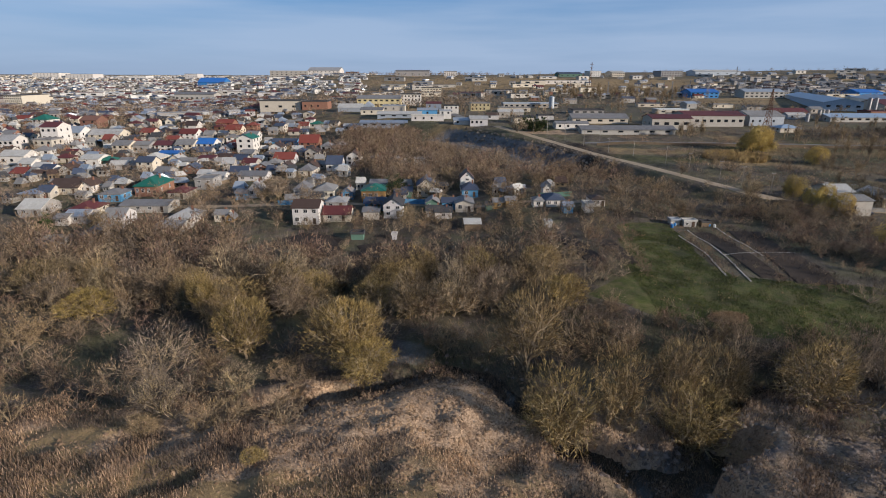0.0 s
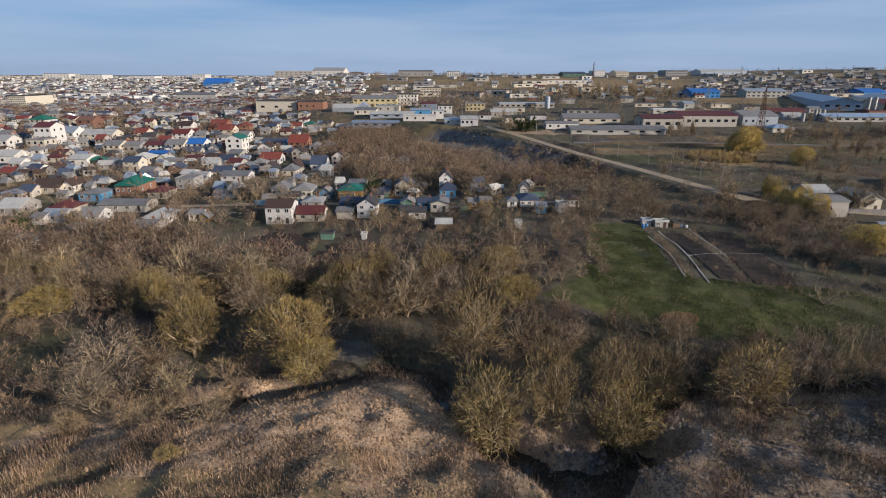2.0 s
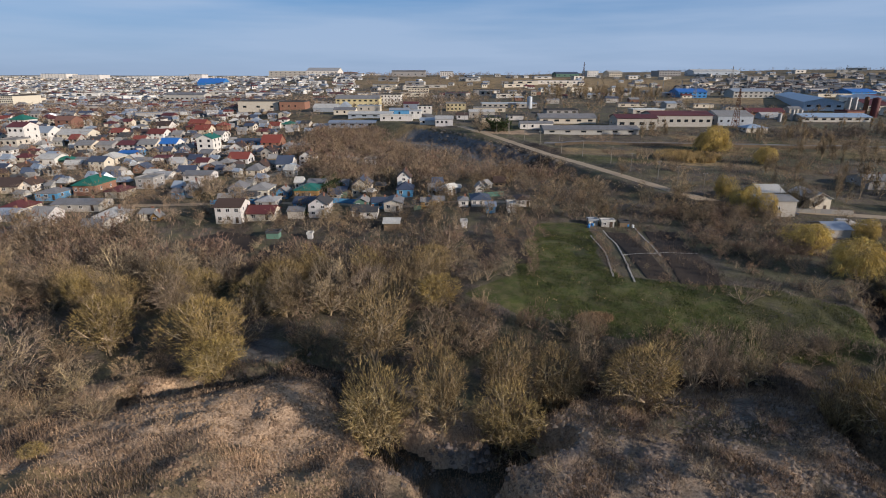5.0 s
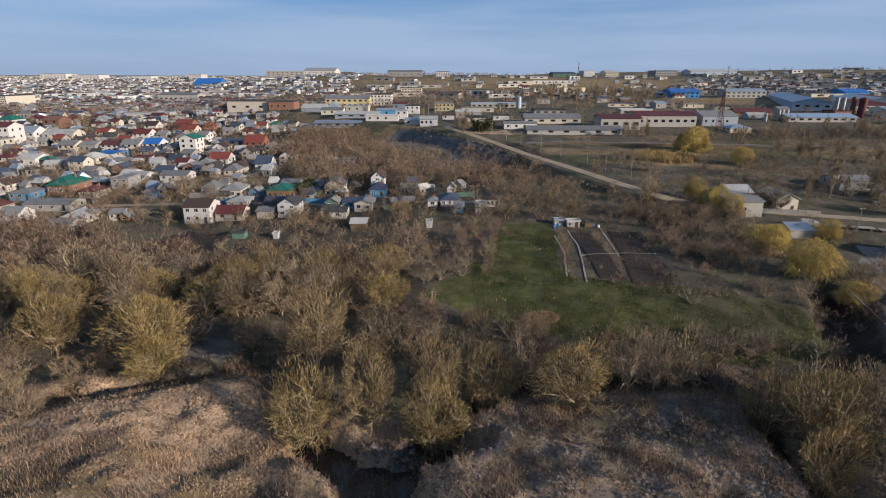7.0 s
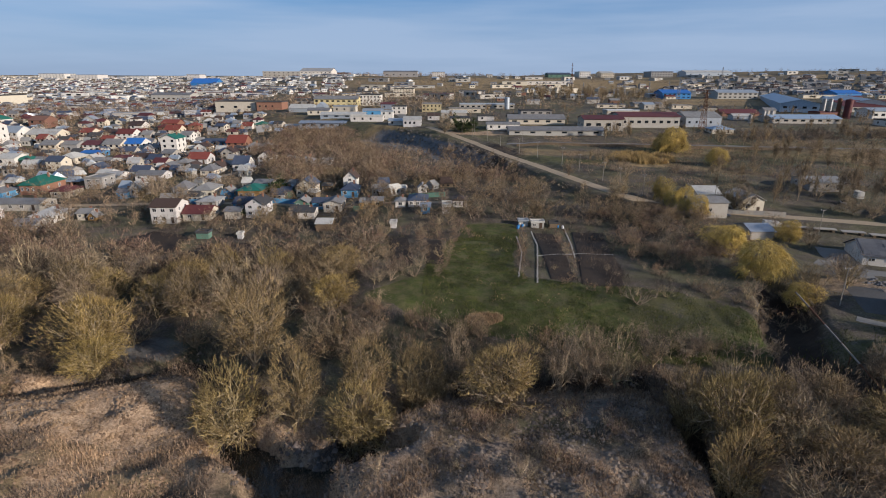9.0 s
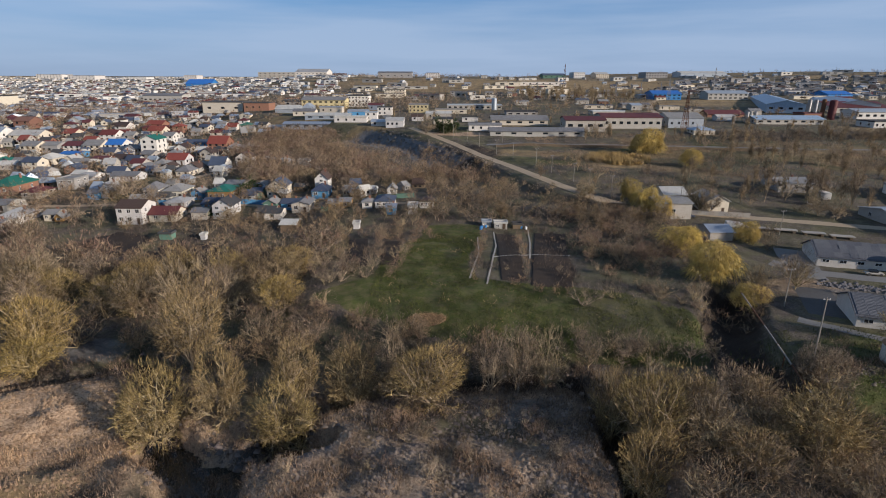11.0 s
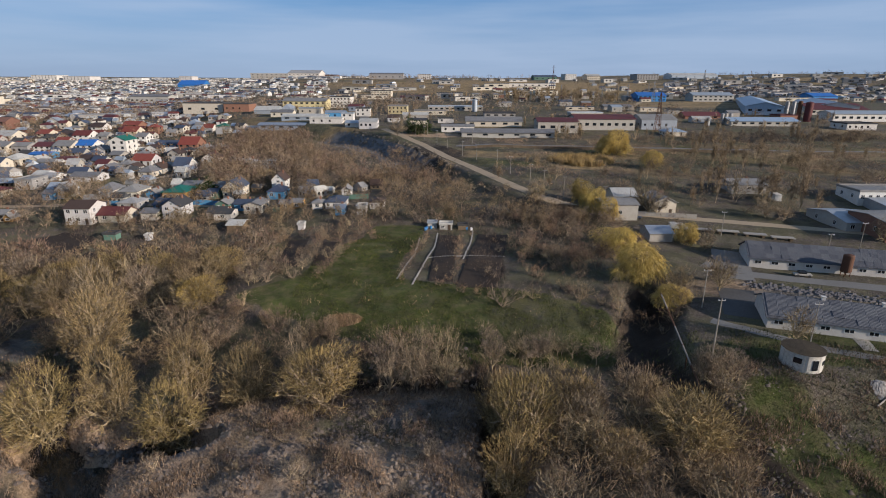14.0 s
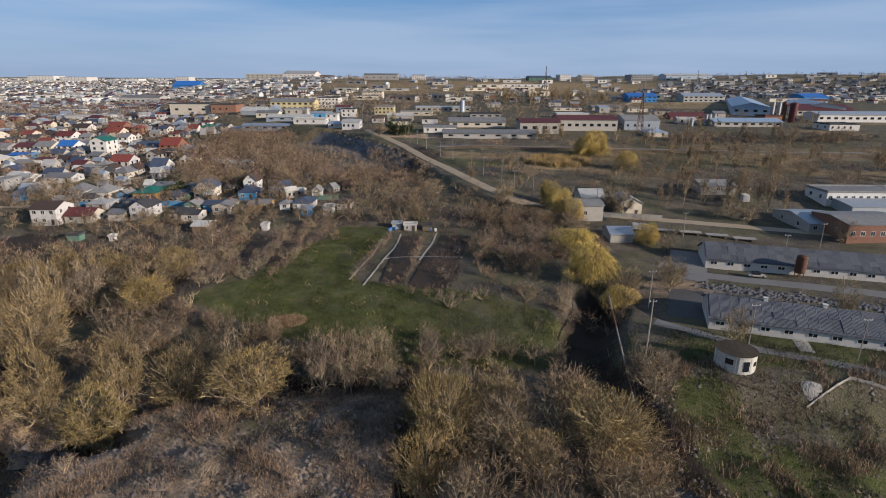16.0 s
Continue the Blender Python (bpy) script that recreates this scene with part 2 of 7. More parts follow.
def twig_material(name, dark, light, tint=0.3):
    m, n, l, b = node_material(name, 0.8)
    tc = n.new("ShaderNodeTexCoord").outputs["Object"]
    g = noise_node(n, l, 0.55, 3, tc)
    isl = n.new("ShaderNodeNewGeometry").outputs["Random Per Island"]
    c = mix_node(n, l, isl, dark, light)
    c = mix_node(n, l, 1.0, c, ramp_node(n, l, g, (0.3, (0.75, 0.75, 0.75)), (0.7, (1.15, 1.12, 1.0))), "MULTIPLY")
    o = n.new("ShaderNodeObjectInfo").outputs["Random"]
    c = mix_node(n, l, 1.0, c, ramp_node(n, l, o, (0.0, (1 - tint, 1 - 1.05 * tint, 1 - 1.1 * tint)), (0.35, (1.0, 0.95, 0.92)), (0.7, (0.98, 0.97, 0.78)), (1.0, (1.18, 1.12, 0.98))), "MULTIPLY")
    far = noise_node(n, l, 0.11, 2, n.new("ShaderNodeNewGeometry").outputs["Position"])
    c = mix_node(n, l, 1.0, c, ramp_node(n, l, far, (0.36, (0.76, 0.76, 0.77)), (0.5, (1.0, 1.0, 0.98)), (0.62, (1.2, 1.19, 1.12))), "MULTIPLY")
    l.new(c, b.inputs["Base Color"])
    return m


def ground_material():
    m, n, l, b = node_material("ground", 0.95)
    geo = n.new("ShaderNodeNewGeometry")
    pos = geo.outputs["Position"]

    def attr(name):
        a = n.new("ShaderNodeAttribute")
        a.attribute_name = name
        return a.outputs["Fac"]
    fine, mid, big = noise_node(n, l, 2.6, 6, pos, 0.7), noise_node(n, l, 0.42, 5, pos), noise_node(n, l, 0.05, 4, pos)
    litter = ramp_node(n, l, fine, (0.3, (0.044, 0.035, 0.030)), (0.5, (0.108, 0.086, 0.070)), (0.72, (0.235, 0.19, 0.155)))
    litter = mix_node(n, l, ramp_node(n, l, mid, (0.4, (0, 0, 0)), (0.65, (0.75, 0.75, 0.75))), litter, mix_node(n, l, fine, (0.06, 0.055, 0.03), (0.15, 0.13, 0.07)))
    litter = mix_node(n, l, ramp_node(n, l, big, (0.45, (0, 0, 0)), (0.6, (0.6, 0.6, 0.6))), litter, mix_node(n, l, fine, (0.055, 0.06, 0.025), (0.15, 0.14, 0.07)))
    grass = mix_node(n, l, fine, (0.022, 0.030, 0.008), (0.105, 0.120, 0.032))
    grass = mix_node(n, l, ramp_node(n, l, mid, (0.4, (0, 0, 0)), (0.62, (0.9, 0.9, 0.9))), grass, mix_node(n, l, fine, (0.05, 0.048, 0.018), (0.16, 0.14, 0.065)))
    pale = ramp_node(n, l, fine, (0.25, (0.13, 0.083, 0.052)), (0.5, (0.39, 0.27, 0.175)), (0.8, (0.62, 0.455, 0.31)))
    soil = mix_node(n, l, fine, (0.025, 0.018, 0.013), (0.075, 0.055, 0.04))
    frost = mix_node(n, l, fine, (0.07, 0.067, 0.066), (0.25, 0.245, 0.245))
    straw = mix_node(n, l, fine, (0.16, 0.11, 0.055), (0.40, 0.28, 0.14))
    c = litter
    for name, layer, lo, hi in (("straw", straw, 0.25, 0.75), ("grass", grass, 0.35, 0.65), ("pale", pale, 0.3, 0.7), ("soil", soil, 0.35, 0.6), ("frost", frost, 0.45, 0.8)):
        a = n.new("ShaderNodeMath")
        a.operation = "MULTIPLY_ADD"
        l.new(mid, a.inputs[0])
        a.inputs[1].default_value = 0.7
        l.new(attr(name), a.inputs[2])
        s = n.new("ShaderNodeMath")
        s.operation = "SUBTRACT"
        l.new(a.outputs[0], s.inputs[0])
        s.inputs[1].default_value = 0.35
        c = mix_node(n, l, ramp_node(n, l, s.outputs[0], (lo, (0, 0, 0)), (hi, (1, 1, 1))), c, layer)
    patch = noise_node(n, l, 0.17, 6, pos, 0.65)
    c = mix_node(n, l, 1.0, c, ramp_node(n, l, patch, (0.32, (0.55, 0.55, 0.57)), (0.5, (0.95, 0.95, 0.95)), (0.68, (1.3, 1.27, 1.2))), "MULTIPLY")
    l.new(c, b.inputs["Base Color"])
    bump_node(n, l, mix_node(n, l, 0.35, fine, mid), 1.0, 0.5, b)
    return m


def water_material():
    m, n, l, b = node_material("water", 0.12)
    b.inputs["Base Color"].default_value = (0.02, 0.022, 0.018, 1)
    b.inputs["Specular IOR Level"].default_value = 0.5
    bump_node(n, l, noise_node(n, l, 1.5, 3, n.new("ShaderNodeNewGeometry").outputs["Position"]), 0.12, 0.05, b)
    return m


def glass_material():
    m, n, l, b = node_material("window_glass", 0.08)
    b.inputs["Base Color"].default_value = (0.015, 0.018, 0.022, 1)
    b.inputs["Specular IOR Level"].default_value = 0.6
    return m


M = dict(
    ground=ground_material(), water=water_material(), glass=glass_material(),
    white=plain("white_render", (0.68, 0.66, 0.62), vary=0.26, tint=0.25), cream=plain("cream_render", (0.62, 0.56, 0.45), vary=0.2, tint=0.2),
    greywall=plain("grey_render", (0.42, 0.40, 0.36)), yellow=plain("yellow_render", (0.64, 0.54, 0.30)), brick=plain("red_brick", (0.28, 0.145, 0.10), fine=14),
    ochre=plain("ochre_boards", (0.40, 0.24, 0.09)), bluewall=plain("blue_paint", (0.10, 0.30, 0.52)), greenwall=plain("green_paint", (0.12, 0.22, 0.17)),
    concrete=plain("concrete", (0.40, 0.38, 0.34)), wood=plain("weathered_boards", (0.20, 0.15, 0.10), vary=0.4), door=plain("door_paint", (0.10, 0.07, 0.05)),
    frame=plain("window_frame", (0.70, 0.70, 0.68), vary=0.1), slate=corrugated("grey_roof_sheets", (0.25, 0.245, 0.24)),
    slatelight=corrugated("pale_roof_sheets", (0.50, 0.49, 0.46)), brownroof=plain("brown_roof", (0.085, 0.055, 0.042), 0.6), maroon=plain("maroon_roof", (0.13, 0.04, 0.04), 0.6),
    skyblue=plain("sky_blue_sheet", (0.34, 0.46, 0.60), 0.5, 0.1),
    redroof=plain("red_roof", (0.24, 0.065, 0.05), 0.7, tint=0.4), blueroof=plain("blue_roof", (0.035, 0.17, 0.52), 0.5), greenroof=plain("green_roof", (0.02, 0.15, 0.11), 0.5),
    darkblue=plain("slate_blue_roof", (0.075, 0.095, 0.14), 0.6), tar=plain("tar_paper", (0.07, 0.07, 0.072)), zinc=plain("zinc_sheet", (0.42, 0.47, 0.52), 0.45, 0.4),
    dirt=plain("dirt_road", (0.40, 0.31, 0.21), fine=2.5, coarse=0.12, bump=0.4, tint=0.0), asphalt=plain("worn_asphalt", (0.21, 0.20, 0.185), fine=2.5, coarse=0.15, tint=0.0),
    bark=twig_material("bark", (0.170, 0.130, 0.103), (0.320, 0.250, 0.201), 0.2), asbestos=corrugated("old_barn_sheets", (0.125, 0.13, 0.145), 0.9, 0.2, 0.0, 0.75),
    palebark=twig_material("pale_bark", (0.200, 0.158, 0.116), (0.500, 0.405, 0.308), 0.2),
    willow=twig_material("willow_twigs", (0.10, 0.072, 0.03), (0.47, 0.35, 0.15)), olive=twig_material("olive_twigs", (0.085, 0.063, 0.034), (0.420, 0.315, 0.170)),
    brown=twig_material("brown_twigs", (0.080, 0.057, 0.040), (0.39, 0.292, 0.205)), grey=twig_material("grey_twigs", (0.075, 0.060, 0.052), (0.370, 0.298, 0.244)),
    russet=twig_material("russet_twigs", (0.150, 0.098, 0.078), (0.330, 0.225, 0.180)), gold=twig_material("gold_willow_twigs", (0.37, 0.275, 0.085), (0.62, 0.48, 0.18)),
    reed=twig_material("dry_reeds", (0.130, 0.087, 0.061), (0.550, 0.395, 0.295)), weed=twig_material("dark_weeds", (0.050, 0.038, 0.034), (0.260, 0.200, 0.170)),
    green=twig_material("evergreen_twigs", (0.02, 0.035, 0.012), (0.06, 0.09, 0.03)), blade=twig_material("grass_blades", (0.028, 0.038, 0.011), (0.13, 0.142, 0.045)),
    rust=plain("rusty_steel", (0.17, 0.085, 0.05), 0.7, 0.3), steel=plain("grey_steel", (0.35, 0.35, 0.35), 0.5, 0.6), pole=plain("grey_pole", (0.32, 0.29, 0.25)),
    rubble=plain("broken_stone", (0.25, 0.235, 0.215), tint=0.4), bluesheet=plain("blue_sheet", (0.05, 0.24, 0.55), 0.5),
)


# ---------------------------------------------------------------- helpers for meshes
def link_mesh(name, verts, faces, material, parent=None, smooth=False):
    me = bpy.data.meshes.new(name)
    me.from_pydata(verts, [], faces)
    me.update()
    if material:
        me.materials.append(material)
    if smooth:
        me.polygons.foreach_set("use_smooth", [True] * len(me.polygons))
    ob = new(name, me)
    ob.parent = parent
    return ob


def part(name, bm, material, parent, label=""):
    me = bpy.data.meshes.new(name)
    bm.to_mesh(me)
    bm.free()
    me.materials.append(material)
    ob = new(name, me)
    ob.parent = parent
    return tagged(ob, label)


def add_box(bm, x0, y0, z0, x1, y1, z1, bevel=0.0):
    v = [bm.verts.new(p) for p in ((x0, y0, z0), (x1, y0, z0), (x1, y1, z0), (x0, y1, z0), (x0, y0, z1), (x1, y0, z1), (x1, y1, z1), (x0, y1, z1))]
    fs = [bm.faces.new([v[i] for i in q]) for q in ((3, 2, 1, 0), (4, 5, 6, 7), (0, 1, 5, 4), (1, 2, 6, 5), (2, 3, 7, 6), (3, 0, 4, 7))]
    if bevel:
        bmesh.ops.bevel(bm, geom=list({e for f in fs for e in f.edges}), offset=bevel, segments=1, affect="EDGES")
    return v


def add_rod(bm, p, q, r0, r1=None, sides=6):
    p, q, r1 = Vector(p), Vector(q), r0 if r1 is None else r1
    d = (q - p).normalized()
    a = d.orthogonal().normalized()
    b = d.cross(a)
    rings = [[bm.verts.new(c + (a * math.cos(k * 6.2832 / sides) + b * math.sin(k * 6.2832 / sides)) * r) for k in range(sides)] for c, r in ((p, r0), (q, r1))]
    for k in range(sides):
        bm.faces.new((rings[0][k], rings[0][(k + 1) % sides], rings[1][(k + 1) % sides], rings[1][k]))
    bm.faces.new(rings[0][::-1])
    bm.faces.new(rings[1])


GRID = {}


def ground_z(x, y):
    """Height of the ground sheet under a point, between its corners."""
    xs, ys, gz = GRID["x"], GRID["y"], GRID["z"]
    i = min(max(int(np.searchsorted(xs, x)) - 1, 0), len(xs) - 2)
    j = min(max(int(np.searchsorted(ys, y)) - 1, 0), len(ys) - 2)
    u, v = (x - xs[i]) / (xs[i + 1] - xs[i]), (y - ys[j]) / (ys[j + 1] - ys[j])
    return float((gz[j, i] * (1 - u) + gz[j, i + 1] * u) * (1 - v) + (gz[j + 1, i] * (1 - u) + gz[j + 1, i + 1] * u) * v)


# ---------------------------------------------------------------- ground
def graded(*runs):
    """Coordinates from runs of (start, end, step)."""
    out = []
    for a, b, s in runs:
        out += list(np.arange(a, b, s))
    return np.array(out + [runs[-1][1]])


def build_ground():
    xs = graded((-6000, -2000, 500), (-2000, -600, 100), (-600, -200, 20), (-200, -70, 5), (-70, 140, 0.85), (140, 260, 4), (260, 700, 20), (700, 2000, 100), (2000, 6000, 500))
    ys = graded((-3000, -600, 400), (-600, -60, 60), (-60, 28, 6), (28, 110, 0.75), (110, 180, 1.6), (180, 340, 2.6), (340, 700, 9), (700, 1500, 25), (1500, 3000, 120), (3000, 5600, 400))
    gx, gy = np.meshgrid(xs, ys)
    gz = lie(gx, gy)
    GRID.update(x=xs * S, y=ys * S, z=gz * S)
    nx, ny = len(xs), len(ys)
    verts = np.stack([gx, gy, gz], -1).reshape(-1, 3) * S
    i = (np.arange(ny - 1)[:, None] * nx + np.arange(nx - 1)).ravel()
    quads = np.stack([i, i + 1, i + 1 + nx, i + nx], 1)
    me = bpy.data.meshes.new("ground")
    me.vertices.add(len(verts))
    me.vertices.foreach_set("co", verts.ravel())
    me.loops.add(quads.size)
    me.loops.foreach_set("vertex_index", quads.ravel())
    me.polygons.add(len(quads))
    me.polygons.foreach_set("loop_start", np.arange(0, quads.size, 4))
    me.update()
    me.polygons.foreach_set("use_smooth", [True] * len(quads))
    x, y, z = gx.ravel(), gy.ravel(), gz.ravel()
    blob = lambda cx, cy, rx, ry, e=1.0: np.clip(1.5 - e * (((x - cx) / rx) ** 2 + ((y - cy) / ry) ** 2), 0, 1)
    wet = np.minimum(near_line(x, y, STREAM), np.minimum(near_line(x, y, BROOK), near_line(x, y, RAVINE)))
    zones = dict(
        grass=np.clip(1.0 * lawn(x, y) - 0.45 * blob(84, 84, 12, 8) * lawn(x, y) + 0.9 * blob(111, 60, 5, 5) + 0.8 * blob(116, 51, 16, 6) + 0.7 * blob(126, 71, 24, 6) + 0.45 * blob(20, 84, 9, 5) + 0.45 * blob(25, 118, 8, 6)
                      + 0.5 * blob(150, 225, 60, 30) + 0.5 * sstep(0.2, 0.8, wavy(x, y, 38, 19)) * sstep(150, 190, y) + 0.3 * blob(45, 73, 26, 5), 0, 1),
        pale=np.clip(1.7 * blob(0, 60, 11, 7) + 0.5 * blob(-8, 56, 12, 5) + 1.4 * blob(-12, 56, 7, 5) + 1.5 * blob(-20, 65.5, 8, 2.2) + 0.6 * blob(-20, 50, 10, 6) + 0.45 * blob(0, 50, 16, 8) + 0.55 * blob(48, 46, 17, 9) + 0.45 * sstep(5.0, 3.0, np.abs(wet - 4.5)) * sstep(80, 66, y) + 0.8 * blob(25, 56, 4, 3)
                     + 0.75 * blob(60, 285, 22, 6) + 0.3 * blob(-40, 52, 14, 8) + 0.5 * sstep(0.25, 0.6, wavy(x, y, 7, 15)) * sstep(70, 60, y) * sstep(78, 70, x) + 0.75 * blob(-110, 470, 50, 45) + 0.4 * blob(28, 107, 5, 12) + 0.5 * blob(122, 96, 9, 5), 0, 1),
        straw=np.clip(1.3 * blob(49, 82.5, 3.2, 1.6) + 0.75 * blob(-15, 48, 45, 16) * sstep(16, 8, x) + 1.2 * blob(120, 206, 12, 7) + 0.4 * blob(130, 233, 28, 12) + 0.5 * blob(200, 240, 80, 26) + 0.6 * sstep(0.2, 0.8, wavy(x, y, 45, 18)) * sstep(160, 200, y) + 0.5 * blob(150, 820, 260, 130) + 0.6 * blob(310, 520, 90, 50)
                      + 0.6 * blob(54, 47, 8, 6) + 0.3 * sstep(500, 900, y), 0, 1),
        soil=np.clip(blob(66, 110, 3.3, 15, 2) + blob(75.5, 107, 5.5, 15, 2) + blob(-33, 131, 9, 6) + blob(-18, 116, 6, 5) + 0.9 * sstep(3.0, 1.0, wet) + 0.6 * blob(60, 235, 18, 26) + 0.7 * sstep(7, 3, near_line(x, y, DITCH)), 0, 1),
        frost=np.clip(0.95 * sstep(-24, -17, x - edge_of_plateau(y)) * sstep(-1, -5, x - edge_of_plateau(y)) * sstep(215, 228, y) * sstep(312, 300, y) + 0.6 * blob(62, 59, 8, 4) + 0.5 * blob(50, 46, 19, 9) + 0.6 * blob(30, 52, 9, 4) + 0.7 * blob(-8, 80, 7, 4) + 0.5 * blob(-70, 92, 14, 8) + 0.5 * blob(23, 60, 5, 4) + 0.55 * blob(130, 92, 14, 4), 0, 1))
    for name, values in zones.items():
        me.attributes.new(name, "FLOAT", "POINT").data.foreach_set("value", values.astype(np.float32))
    me.materials.append(M["ground"])
    return tagged(new("ground", me), "rolling ground with dry grass, bare clay and green turf", "ground", kind="structure")


build_ground()


def strip(name, line, width, material, label, category, lift=0.08, wander=0.25, step=1.5):
    """A road or path laid on the ground along a line."""
    pts = []
    for (ax, ay), (bx, by) in zip(line, line[1:]):
        k = max(2, int(math.hypot(bx - ax, by - ay) / step))
        pts += [(ax + (bx - ax) * i / k, ay + (by - ay) * i / k) for i in range(k)]
    pts.append(line[-1])
    verts, faces = [], []
    for i, (x, y) in enumerate(pts):
        x0, y0 = pts[max(i - 2, 0)]
        x1, y1 = pts[min(i + 2, len(pts) - 1)]
        k = math.hypot(x1 - x0, y1 - y0)
        nx, ny = -(y1 - y0) / k, (x1 - x0) / k
        for j in range(5):
            o = (j / 2 - 1) * (width / 2 + wander * (wavy(x + j * 7, y, 6, 8) if j in (0, 4) else 0))
            px, py = x + nx * o, y + ny * o
            verts.append((px, py, ground_z(px, py) + (lift if 0 < j < 4 else lift * 0.3) - (0.04 if j in (1, 3) else 0)))
    for i in range(len(pts) - 1):
        for j in range(4):
            a = i * 5 + j
            faces.append((a, a + 5, a + 6, a + 1))
    return tagged(link_mesh(name, verts, faces, material, smooth=True), label, category, kind="structure")


strip("road_dirt", big(ROAD[1:]), 5.0, M["dirt"], "pale dirt road running down past the pit", "road", 0.12)


def water_sheet(name, line, width, z, label):
    verts, faces = [], []
    for i, (x, y) in enumerate(line):
        (x0, y0), (x1, y1) = line[max(i - 1, 0)], line[min(i + 1, len(line) - 1)]
        k = math.hypot(x1 - x0, y1 - y0)
        verts += [(x - (y1 - y0) / k * width, y + (x1 - x0) / k * width, z), (x + (y1 - y0) / k * width, y - (x1 - x0) / k * width, z)]
    faces = [(2 * i, 2 * i + 1, 2 * i + 3, 2 * i + 2) for i in range(len(line) - 1)]
    return tagged(link_mesh(name, verts, faces, M["water"]), label, "water", kind="structure")


water_sheet("water_stream", big(STREAM[1:]), 5.0, S * 5.02, "dark shallow stream winding round the mound")
water_sheet("water_pool", big(POOL), 5.0, S * 5.07, "dark shallow pool among stones below the bank")
water_sheet("water_brook", big(BROOK), 3.8, S * 5.12, "dark narrow brook between undercut banks")
water_sheet("water_ravine", big(RAVINE), 3.8, S * 5.1, "dark water at the bottom of a ravine")
water_sheet("water_pond", big(((99, 51), (104, 49.5), (110, 49))), 7.0, S * 5.1, "dark pond under the bank")

